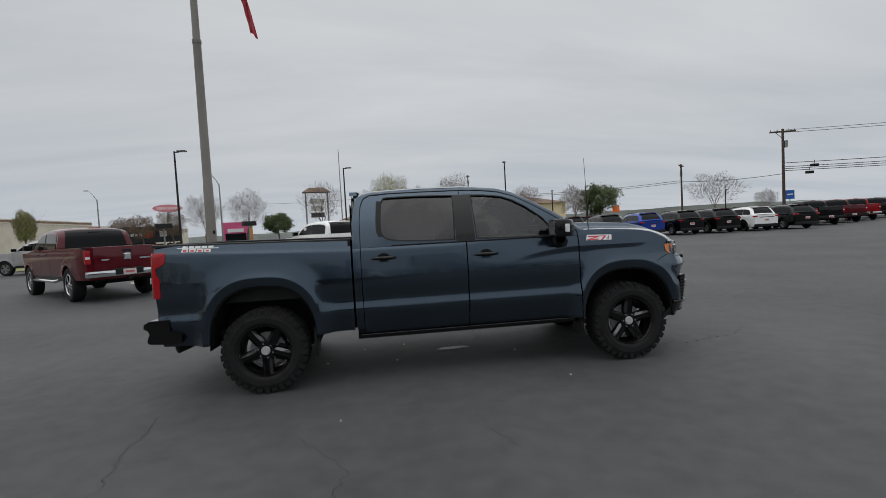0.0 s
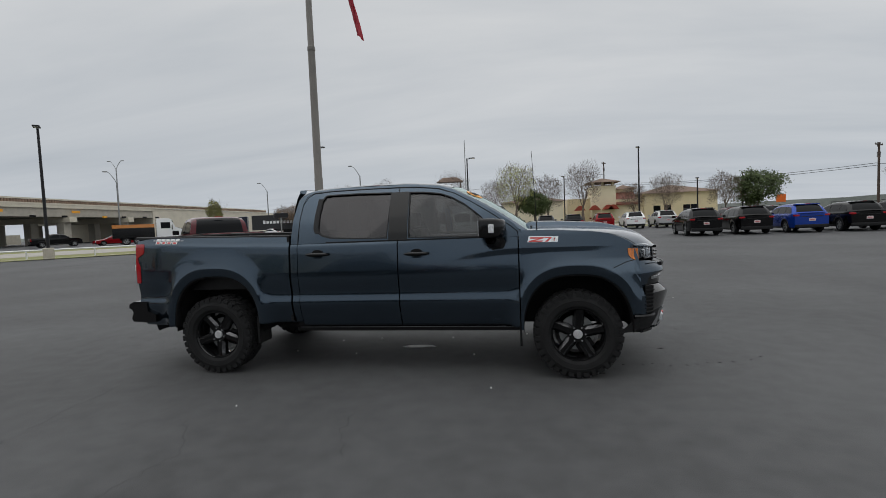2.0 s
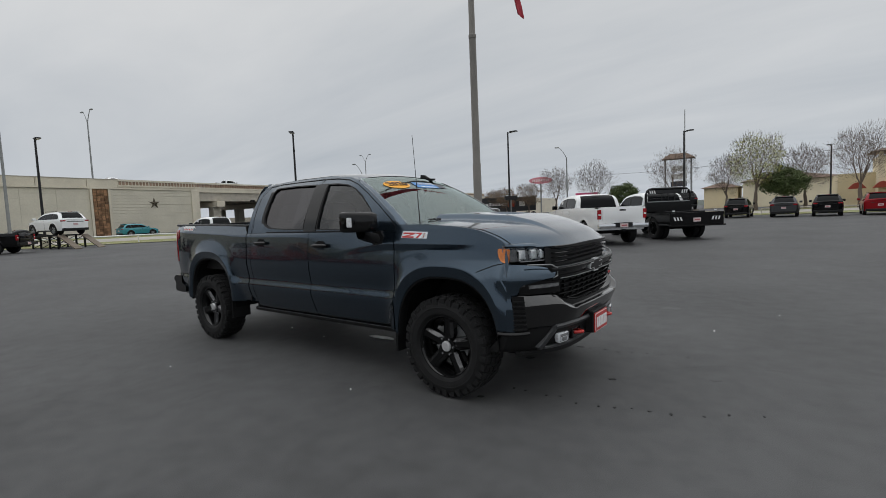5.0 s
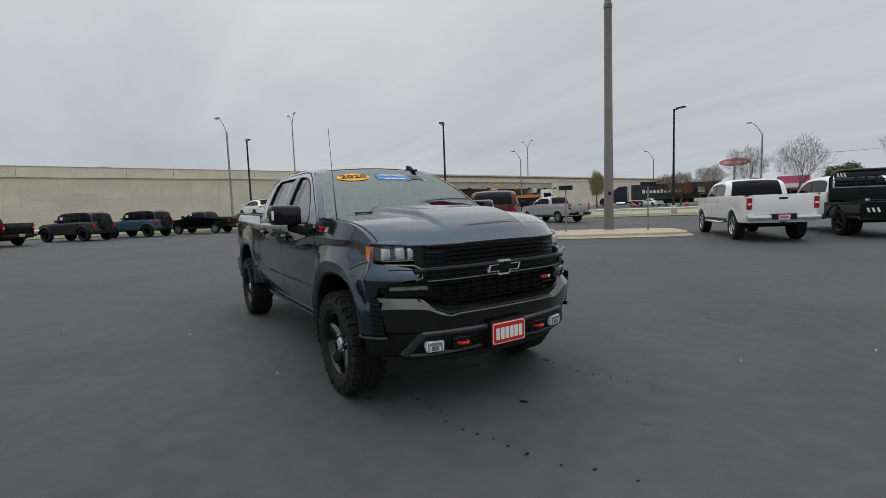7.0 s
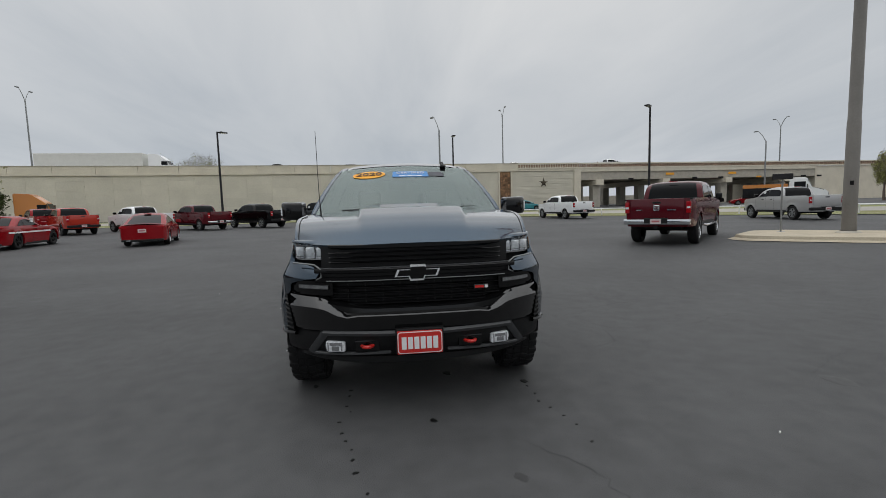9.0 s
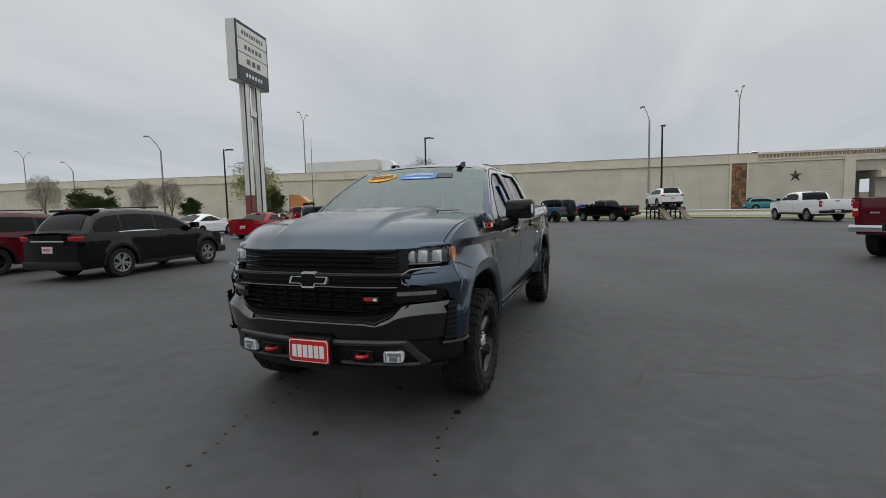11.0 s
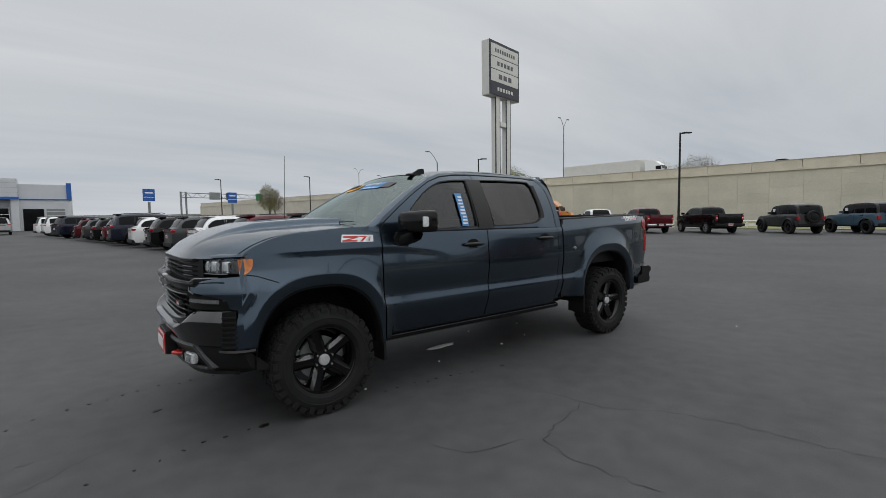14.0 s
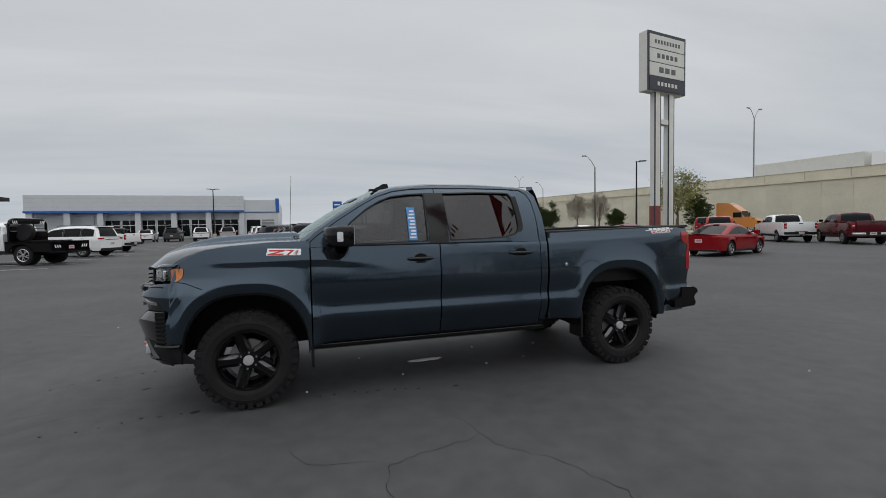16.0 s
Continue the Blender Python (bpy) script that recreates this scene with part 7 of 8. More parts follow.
        for p, q in zip(line, line[1:]):
            soft += [(p[0] * 0.78 + q[0] * 0.22, p[1] * 0.78 + q[1] * 0.22), (p[0] * 0.22 + q[0] * 0.78, p[1] * 0.22 + q[1] * 0.78)]
        line = soft + [line[-1]]

    def wide(z):
        t = max(0.0, min(1.1, (z - zb) / tall))
        return yb + (yt - yb) * t ** 1.25

    norms = []
    for k in range(len(line)):
        p, q = line[max(0, k - 1)], line[min(len(line) - 1, k + 1)]
        n = Vector((-(q[1] - p[1]), q[0] - p[0])).normalized()
        norms.append(-n)
    eps = 0.05 if kind != "boxy" else 0.025

    def shell(k, a, off=0.0):
        (x, z), n = line[k], norms[k]
        d = off + (0.035 if not s["bed"] and kind != "boxy" else 0.02) * (1 - a * a) - eps * abs(a) ** 6
        return (x + n.x * d, wide(z) * a, z + n.y * d)

    across = (-1, -0.95, -0.86, -0.7, -0.4, 0, 0.4, 0.7, 0.86, 0.95, 1)
    bm = bmesh.new()
    add_grid(bm, [[shell(k, a) for a in across] for k in range(len(line))])
    rim = [shell(k, 1) for k in range(len(line))]
    for sgn in (-1, 1):
        add_grid(bm, [[(x, sgn * (wide(zb + (z - zb) * j / 5) if j < 5 else y), zb + (z - zb) * j / 5) for j in range(6)] for x, y, z in rim])
    bmesh.ops.remove_doubles(bm, verts=bm.verts, dist=0.001)
    roof_mat = PAINTS["black"] if "black_top" in extras else pm
    part("cabin", bm, roof_mat, root, smooth=55)
    edge = sorted((x, z) for x, y, z in rim)
    if kind == "boxy":
        part("floor_cap", box(cbr + 0.05, cbf - 0.05, -yb * 0.95, yb * 0.95, zb - 0.05, zb + 0.01), roof_mat, root)

    def side_pane(nm, u0, u1, mtl, sgn, lo=0.055, hi=0.085, off=0.008):
        rows = []
        for k in range(9):
            x = cbf + (cbr - cbf) * (u0 + (u1 - u0) * k / 8)
            top = min(lerp_table(edge, x) - hi, zt - 0.10)
            bot = min(zb + lo, top - 0.004)
            rows.append([(x, sgn * (wide(bot + (top - bot) * j / 3) + off), bot + (top - bot) * j / 3) for j in range(4)])
        return part(nm, grid(rows), mtl, root, smooth=60)

    def end_pane(nm, front, lo, hi):
        ks = [k for k in range(len(line)) if (k < len(line) / 2) == front and zb + lo < line[k][1] < zt - hi]
        return part(nm, grid([[shell(k, a * (0.88 if front else 0.82 if s["bed"] else 0.78), 0.008) for a in (-1, -0.6, 0, 0.6, 1)] for k in ks]), FAR_GLASS, root, smooth=60)

    end_pane("windshield", True, 0.02, 0.035)
    end_pane("rear_window", False, 0.03 if kind != "suv" else 0.10, 0.05)
    splits = {"pickup": ((0.06, 0.48), (0.53, 0.92)), "heavy_pickup": ((0.06, 0.48), (0.53, 0.92)), "small_pickup": ((0.06, 0.49), (0.54, 0.92)),
              "sedan": ((0.08, 0.50), (0.53, 0.88)), "muscle": ((0.08, 0.62), (0.68, 0.86)), "boxy": ((0.05, 0.36), (0.40, 0.66), (0.70, 0.96))}
    use = splits.get(kind, ((0.06, 0.40), (0.43, 0.70), (0.725, 0.93)))
    for sgn in (-1, 1):
        for u0, u1 in use:
            side_pane("side_window", u0, u1, FAR_GLASS, sgn)
        for (p0, p1), (q0, q1) in zip(use, use[1:]):
            side_pane("pillar_trim", p1 + 0.002, q0 - 0.002, PLASTIC, sgn, off=0.005)
        if "chrome" in extras and not s["bed"]:
            side_pane("window_trim", use[0][0], use[-1][1], CHROME, sgn, lo=0.03, hi=lerp_table(edge, (cbf + cbr) / 2) - zb - 0.052)
        if "stripe" in extras:
            part("side_stripe", grid([[(x, sgn * (y_at(x, z) + 0.005), z) for z in (0.70, 0.77)] for x in xs if xr + 0.25 < x < xf - 0.9 and lo(x) < 0.69]), PAPER, root, "white side stripe", smooth=60)
        if kind in ("suv", "big_suv"):
            for ax in (wb / 2, -wb / 2):
                ar = s["r"] + 0.07
                part("arch_trim", grid([[(ax + q * math.cos(radians(g)), sgn * (y_at(ax + q * math.cos(radians(g)), s["r"] + q * math.sin(radians(g))) + o), s["r"] + q * math.sin(radians(g)) * 1.02 - 0.02) for q, o in ((ar - 0.012, -0.03), (ar - 0.01, 0.012), (ar + 0.055, 0.012), (ar + 0.06, -0.01))] for g in range(0, 181, 12)]), PLASTIC, root, smooth=50)
        if kind == "heavy_pickup":
            part("side_step", tube([(cbf - 0.1, sgn * hw * 0.85, s["clr"]), (cbf - 0.25, sgn * hw * 1.0, s["clr"] - 0.06), (cbr + 0.25, sgn * hw * 1.0, s["clr"] - 0.06), (cbr + 0.1, sgn * hw * 0.85, s["clr"])], 0.045, 8), CHROME if "chrome" in extras else PLASTIC, root, "tubular side step", smooth=60)
    # lamps, bumpers, plate
    zlo = s["clr"]
    for sgn in (-1, 1):
        y0, y1 = sgn * (hw - 0.40), sgn * (hw - 0.11)
        if s["bed"]:
            part("taillight", box(xr - 0.035, xr + 0.06, min(sgn * (hw - 0.21), sgn * (hw - 0.075)), max(sgn * (hw - 0.21), sgn * (hw - 0.075)), s["tail"] - 0.44, s["tail"] - 0.08, 0.02), RED_LENS, root, "red taillight")
        elif kind == "boxy":
            part("taillight", box(xr - 0.03, xr + 0.08, min(sgn * (hw - 0.20), sgn * (hw - 0.02)), max(sgn * (hw - 0.20), sgn * (hw - 0.02)), 0.88, 1.12, 0.015), RED_LENS, root, "red taillight")
        else:
            zt0 = s["tail"] - 0.14
            part("taillight", box(xr - 0.035, xr + 0.24, min(sgn * (hw - 0.50), sgn * (hw - 0.058)), max(sgn * (hw - 0.50), sgn * (hw - 0.058)), zt0, zt0 + 0.105, 0.025), RED_LENS, root, "red taillight")
        part("headlight", box(xf - 0.26, xf + 0.0, min(sgn * (hw - 0.52), sgn * (hw - 0.235)), max(sgn * (hw - 0.52), sgn * (hw - 0.235)), s["nose"] - 0.16, s["nose"] - 0.02, 0.02), CLEAR_LENS, root, "clear headlight")
        part("door_mirror", box(cbf - 0.30, cbf - 0.14, min(sgn * (hw + 0.0), sgn * (hw + 0.21)), max(sgn * (hw + 0.0), sgn * (hw + 0.21)), s["belt"] + 0.0, s["belt"] + 0.17, 0.03), PAINTS["black"] if s["bed"] else pm, root)
        for dx in ((-0.05, 0.52) if kind != "muscle" else (0.5,)):
            hx = cbf - (cbf - cbr) * (0.62 if dx < 0 else 0.30)
            part("door_handle", box(hx - 0.10, hx + 0.10, min(sgn * hw * 0.98, sgn * (hw + 0.012)), max(sgn * hw * 0.98, sgn * (hw + 0.012)), s["belt"] - 0.17, s["belt"] - 0.135, 0.008), PAINTS["black"] if paint != "white" else pm, root)
            sx = cbf - (cbf - cbr) * (0.68 if dx < 0 else 0.36)
        for u in (0.02, 0.40, 0.72):
            dx = cbf + (cbr - cbf) * u
            if abs(abs(dx) - wb / 2) > s["r"]:
                part("door_gap", grid([[(dx + k * 0.007, sgn * (y_at(dx, z) + 0.003), z) for k in (-1, 1)] for z in [zlo + 0.08 + (s["belt"] - zlo - 0.14) * j / 5 for j in range(6)]]), STEEL_DARK, root)
        part("rocker", box(-wb / 2 + s["r"] + 0.08, wb / 2 - s["r"] - 0.08, min(sgn * hw * 0.86, sgn * hw * 0.955), max(sgn * hw * 0.86, sgn * hw * 0.955), zlo - 0.05, zlo + 0.09, 0.015), PLASTIC, root)
    if s["bed"]:
        bright = "chrome" in extras
        bpm = CHROME if bright else PLASTIC
        part("rear_bumper", box(xr - 0.17, xr + 0.02, -hw * 0.94, hw * 0.94, zlo + 0.07, zlo + 0.235, 0.03), bpm, root, "chrome rear bumper" if bright else "black rear bumper", smooth=40)
        part("bumper_pad", box(xr - 0.175, xr - 0.05, -0.34, 0.34, zlo + 0.10, zlo + 0.275, 0.02), PLASTIC, root)
        part("bed_floor", box(xr + 0.05, cbr, -hw * 0.80, hw * 0.80, 0.85, 0.90), PLASTIC, root)
        for sgn in (-1, 1):
            part("bed_rail", box(xr, cbr - 0.01, min(sgn * hw * 0.80, sgn * hw * 0.955), max(sgn * hw * 0.80, sgn * hw * 0.955), s["tail"] - 0.03, s["tail"] + 0.012, 0.01), PLASTIC, root)
            part("bed_wall", box(xr + 0.05, cbr, min(sgn * hw * 0.80, sgn * hw * 0.83), max(sgn * hw * 0.80, sgn * hw * 0.83), 0.86, s["tail"]), PLASTIC, root)
        tg = part("tailgate", box(xr - 0.065, xr + 0.03, -(hw - 0.26), hw - 0.26, s["tail"] - 0.60, s["tail"] + 0.01, 0.02), pm, root, smooth=40)
        part("reverse_lens", box(xr - 0.037, xr - 0.03, hw - 0.19, hw - 0.09, s["tail"] - 0.30, s["tail"] - 0.24, 0.003), CLEAR_LENS, root)
        part("reverse_lens", box(xr - 0.037, xr - 0.03, -hw + 0.09, -hw + 0.19, s["tail"] - 0.30, s["tail"] - 0.24, 0.003), CLEAR_LENS, root)
        if kind == "heavy_pickup" and paint == "maroon":
            part("tail_emblem", box(xr - 0.078, xr - 0.055, -0.09, 0.09, s["tail"] - 0.36, s["tail"] - 0.18, 0.03), CHROME, tg, "plain bright emblem plate")
            bar("tail_bar", xr - 0.07, xr - 0.06, -0.55, -0.30, s["tail"] - 0.36, s["tail"] - 0.32, CHROME, tg)
            bar("tail_bar", xr - 0.07, xr - 0.06, 0.42, 0.60, s["tail"] - 0.36, s["tail"] - 0.32, CHROME, tg)
        part("tailgate_handle", box(xr - 0.075, xr - 0.05, -0.12, 0.12, s["tail"] - 0.14, s["tail"] - 0.08, 0.01), PLASTIC, tg)
        part("bed_front", box(cbr - 0.05, cbr - 0.02, -hw * 0.9, hw * 0.9, 0.86, s["tail"]), PLASTIC, root)
        pz = zlo + 0.165
        part("hitch", box(xr - 0.20, xr + 0.3, -0.05, 0.05, zlo - 0.06, zlo + 0.03, 0.008), STEEL_DARK, root)
        part("rear_axle", tube([(-wb / 2, -hw * 0.8, s["r"]), (-wb / 2, hw * 0.8, s["r"])], 0.07, 10), STEEL_DARK, root)
    else:
        part("rear_bumper", box(xr - 0.07, xr + 0.14, -hw * 0.88, hw * 0.88, zlo - 0.02, zlo + (0.17 if kind not in ("sedan", "muscle") else 0.08), 0.03), PLASTIC, root, "black lower bumper", smooth=40)
        pz = zlo + (0.44 if kind != "boxy" else 0.28)
        if kind in ("sedan", "muscle"):
            part("exhaust_tip", box(xr - 0.10, xr + 0.05, 0.45, 0.60, zlo, zlo + 0.05, 0.01), CHROME, root)
        else:
            part("roof_spoiler", box(ctr - 0.16, ctr + 0.12, -yt * 0.92, yt * 0.92, zt - 0.035, zt + 0.02, 0.012), roof_mat, root) if kind != "boxy" else None
            part("tailgate_trim", box(xr - 0.058, xr, -hw * 0.55, hw * 0.55, s["tail"] - 0.17, s["tail"] - 0.13, 0.008), CHROME if "chrome" in extras else PLASTIC, root)
            for sgn in (-1, 1):
                if kind != "boxy":
                    part("roof_rail", tube([(ctf - 0.25, sgn * yt * 0.93, zt + 0.03), (0.0, sgn * yt * 0.95, zt + 0.065), (ctr + 0.25, sgn * yt * 0.93, zt + 0.04)], 0.018, 6), PLASTIC, root)
    if kind == "boxy":
        part("spare_wheel", lathe([(0.0, -0.13), (0.20, -0.13), (0.24, -0.10), (0.30, -0.14), (0.40, -0.12), (0.41, 0.0), (0.40, 0.11), (0.0, 0.11)], 28), RUBBER, root, "spare wheel on the tail", smooth=40).matrix_local = Matrix.Translation((xr - 0.17, -0.02, 1.10)) @ Matrix.Rotation(radians(-90), 4, "Z")
        for sgn in (-1, 1):
            for ax in (wb / 2, -wb / 2):
                part("fender_flare", grid([[(ax + q * math.cos(radians(a)), sgn * y, s["r"] + q * math.sin(radians(a)) * 1.02) for q, y in ((0.53, hw - 0.03), (0.57, hw + 0.09), (0.53, hw + 0.13), (0.50, hw + 0.12))] for a in range(8, 173, 12)]), PLASTIC, root, smooth=60)
        part("front_bumper", box(xf - 0.05, xf + 0.18, -0.80, 0.80, 0.56, 0.74, 0.03), PLASTIC, root)
    else:
        part("front_bumper", box(xf - 0.22, xf + 0.08, -hw * 0.78, hw * 0.78, zlo, zlo + 0.20, 0.05), PLASTIC if not s["bed"] else (CHROME if "chrome" in extras else PLASTIC), root, smooth=40)
    part("grille", box(xf - 0.04, xf + 0.075, -hw * 0.42, hw * 0.42, zlo + 0.22, s["nose"] - 0.05, 0.02), GLOSS_BLACK, root)
    pl = part("rear_plate", box(xr - (0.185 if s["bed"] else 0.068), xr - (0.165 if s["bed"] else 0.03), -0.155, 0.155, pz - 0.07, pz + 0.08, 0.003), PLATE_PINK, root, "pale dealer plate with red bars")
    bar("plate_bar", xr - (0.189 if s["bed"] else 0.072), xr - (0.18 if s["bed"] else 0.06), -0.11, 0.11, pz - 0.02, pz + 0.03, PLATE_RED, pl)
    part("high_brake_lamp", box(ctr - (0.16 if not s["bed"] else 0.06), ctr - 0.0, -0.14, 0.14, zt + 0.002, zt + 0.025, 0.004), RED_LENS, root)
    wid = 0.31 if kind == "heavy_pickup" else 0.27 if s["bed"] or kind == "boxy" else 0.225
    for ax in (wb / 2, -wb / 2):
        for sgn in (-1, 1):
            if "dual" in extras and ax < 0:
                continue
            wheel_simple(root, ax, sgn * (hw - wid / 2 - 0.01 + (0.10 if kind == "boxy" else 0)), s["r"], wid, rims, sgn)
    return root


MADE = {}


def vehicle(kind, paint, name, label, category, x, y, heading, rims="alloy", extras=(), group="parked vehicles", dz=0.0, paper=False):
    """Parks a vehicle with its wheelbase centred at x, y and its nose to the heading."""
    key = (kind, paint, rims, extras)
    m = pose(x, y, ground_z(x, y) + dz, 0, 0, heading)
    if key not in MADE:
        ob = build_vehicle(kind, paint, name, label, category, {"alloy": GALV, "black": GLOSS_BLACK, "chrome": CHROME}[rims], extras)
        ob.matrix_world = m
        MADE[key] = ob
    else:
        ob = copy_thing(MADE[key], m)
        ob.name = name
    tagged(ob, label, category, group)
    if paper:
        s = KINDS[kind]
        for sgn in (-1, 1):
            z = s["belt"] + 0.16
            part("window_paper", box(s["cab"][0] - (0.86 if kind != "boxy" else 0.55), s["cab"][0] - (0.66 if kind != "boxy" else 0.35), sgn * (s["W"] / 2 * (0.885 if kind != "boxy" else 0.935)) - 0.02, sgn * (s["W"] / 2 * (0.885 if kind != "boxy" else 0.935)) + 0.02, z, z + 0.20), PAPER, ob, "white paper in side window")
    return ob


P, S = "pickup truck", "car"
vehicle("heavy_pickup", "maroon", "pickup_truck", "lifted maroon heavy-duty pickup with chrome rear bumper beside kerb island", P, -10.1, 10.45, 136, "chrome", ("chrome",))
vehicle("heavy_pickup", "white", "pickup_truck", "white heavy-duty crew-cab pickup with chrome bumper and alloy wheels", P, -3.15, 16.85, 131, "chrome", ("chrome",), paper=True)
# west row, angled
vehicle("pickup", "maroon", "pickup_truck", "dark red crew-cab pickup parked at the lot edge", P, -32.1, -15.0, 230, "alloy", ("chrome",))
vehicle("pickup", "black", "pickup_truck", "black crew-cab pickup parked at the lot edge", P, -33.4, -10.9, 230, "alloy")
vehicle("boxy", "grey", "off_road_car", "grey boxy off-roader with spare wheel on the tail", S, -35.0, -6.2, 227, "black", ("black_top",), paper=True)
vehicle("boxy", "bronco", "off_road_car", "slate-blue boxy off-roader with black top and spare wheel", S, -36.3, -2.6, 227, "black", ("black_top",), paper=True)
vehicle("small_pickup", "black", "pickup_truck", "black mid-size pickup with alloy wheels", P, -37.0, 1.75, 229, "alloy", paper=True)
vehicle("pickup", "white", "pickup_truck", "white crew-cab pickup with papers in the window", P, -32.3, 14.6, 190, "alloy", (), paper=True)
vehicle("pickup", "silver", "pickup_truck", "silver crew-cab pickup near the street fence", P, -20.0, 24.1, 172, "alloy", (), paper=True)
vehicle("pickup", "white", "pickup_truck", "white utility pickup with load racks", P, -32.3, -19.4, 235, "alloy", ())
vehicle("pickup", "orange_red", "pickup_truck", "orange-red off-road pickup with black trim", P, -30.6, -23.2, 225, "black", ())
vehicle("pickup", "red", "pickup_truck", "dark red crew-cab pickup by the sign legs", P, -33.5, -27.0, 225, "alloy", ("chrome",))
vehicle("muscle", "red", "coupe_car", "red two-door coupe with white side stripe and black wheels", S, -17.7, -17.6, 190, "black", ("stripe",), paper=True)
vehicle("sedan", "red", "sedan_car", "red four-door sedan with bright wheels", S, -17.8, -11.5, 196, "chrome")
vehicle("sedan", "white", "sedan_car", "white four-door sedan in the second row", S, -18.5, -23.5, 190, "alloy")
# south row, tails to the aisle
ROW = [("suv", "black", "black crossover with bright window trim", -10.2, "alloy"), ("suv", "maroon", "maroon four-door off-road wagon with black wheels", -13.9, "black"), ("suv", "white", "white three-row crossover with red taillights", -17.4, "alloy"),
       ("suv", "grey", "dark grey crossover with black wheels", -20.4, "black"), ("suv", "black", "black crossover with alloy wheels", -23.4, "alloy"), ("suv", "white", "white crossover with large red taillights", -26.4, "alloy"),
       ("big_suv", "navy", "dark navy full-size wagon", -29.6, "alloy"), ("suv", "maroon", "maroon compact crossover", -32.6, "alloy"), ("suv", "black", "black compact crossover", -35.6, "alloy"),
       ("suv", "grey", "grey compact crossover", -38.6, "alloy"), ("suv", "maroon", "dark red crossover in the long row", -41.6, "alloy")]
for kind, col, lab, y, rm in ROW:
    vehicle(kind, col, "crossover_car", lab + " tail to the aisle", S, -3.75 + 0.17 * (-11 - y), y, 184, rm, group="cars in the south row", extras=("chrome",) if y > -11 else ())
vehicle("big_suv", "navy", "wagon_car", "navy full-size wagon with bright wheels", S, 2.6, -47.0, 200, "chrome", group="cars in the south row")
vehicle("big_suv", "white", "wagon_car", "white full-size wagon near the showroom", S, 3.6, -53.0, 190, "alloy", group="cars in the south row")
vehicle("big_suv", "white", "wagon_car", "white full-size wagon near the showroom", S, 4.4, -57.0, 190, "alloy", group="cars in the south row")
for x, col, kind in ((10.6, "silver", "big_suv"), (13.9, "white", "big_suv"), (17.4, "grey", "big_suv"), (20.5, "white", "suv"), (23.6, "black", "boxy"), (27.2, "silver", "pickup"), (30.5, "grey", "suv")):
    vehicle(kind, col, "wagon_car", col + " vehicle parked before the showroom windows", S, x, -66.5, 276, "alloy", group="cars before the showroom")
vehicle("big_suv", "white", "wagon_car", "white off-road wagon beside the flatbed truck", S, 15.0, -29.6, -18, "alloy")
vehicle("pickup", "white", "pickup_truck", "white crew-cab pickup in the marked bay", P, 16.0, -35.8, -18, "alloy", ())
# north-east row
for x, y, col, lab in ((12.4, 26.8, "black", "black crossover with alloy wheels"), (15.1, 26.7, "black", "black crossover, tail outwards"), (17.8, 26.4, "blue", "bright blue crossover in the row"), (20.4, 26.0, "black", "black crossover with dark glass"),
                       (22.8, 25.6, "black", "black crossover, tail to the aisle"), (25.3, 25.2, "white", "white crossover with black lower trim"), (27.7, 24.5, "black", "black crossover at the row's end")):
    vehicle("suv", col, "crossover_car", lab, S, x, y, 86, "alloy" if col != "white" else "black", group="cars in the north-east row")
for x, y, col, h in ((33.0, 27.5, "black", 70), (37.0, 29.3, "maroon", 70), (41.2, 31.2, "red", 60), (46.0, 33.5, "black", 65), (51.0, 36.0, "black", 65)):
    vehicle("pickup", col, "pickup_truck", col + " pickup at the far end of the lot", P, x, y, h, "alloy", ("chrome",) if col == "red" else (), group="pickups at the far end")
for x, y, col in ((0.6, 45.2, "black"), (3.9, 44.6, "grey"), (6.6, 44.2, "black"), (9.6, 44.6, "red"), (12.5, 44.7, "white"), (15.4, 44.6, "silver"), (18.4, 44.4, "white"), (21.4, 44.2, "maroon"), (24.4, 44.0, "silver"), (27.4, 43.8, "white")):
    vehicle("suv", col, "crossover_car", col + " crossover in the north row facing the street", S, x, y, 88, "alloy", group="cars in the north row")
# street and highway traffic as it stood
vehicle("suv", "teal", "crossover_car", "teal small crossover on the frontage road", S, -66.0, 21.5, 96, "alloy", group="street traffic")
vehicle("sedan", "black", "sedan_car", "dark sedan on the frontage road", S, -64.0, 9.5, 96, "alloy", group="street traffic")
vehicle("sedan", "blue", "sedan_car", "blue sedan on the frontage road", S, -62.0, -1.5, 276, "alloy", group="street traffic")
vehicle("pickup", "black", "pickup_truck", "black pickup under the overpass", P, -66.0, 52.0, 60, "alloy", group="street traffic")
vehicle("sedan", "red", "sedan_car", "red sedan under the overpass", S, -57.0, 52.5, 240, "alloy", group="street traffic")
vehicle("sedan", "white", "sedan_car", "white sedan waiting at the crossing", S, -47.0, 78.0, 170, "alloy", group="street traffic")
for x, y, k, c in ((-80.5, 24.0, "sedan", "white"), (-82.0, -20.0, "pickup", "black"), (-83.5, 44.0, "pickup", "white"), (-82.5, -6.0, "suv", "grey"), (-82.0, -48.0, "suv", "maroon")):
    vehicle(k, c, "car", c + " vehicle on the raised highway", S, x, y, 95, "alloy", group="highway traffic", dz=along(y, 0, 8.0)[2] - ground_z(x, y))


# ---- marks on the asphalt ----
CRACK = material("crack_shadow", (0.024, 0.024, 0.024), 0.9, spec=0.1)
OIL = material("wet_oil", (0.006, 0.006, 0.006), 0.5, spec=0.15)
LITTER = material("white_litter", (0.82, 0.82, 0.80), 0.7, vary=0.2, scale=8)


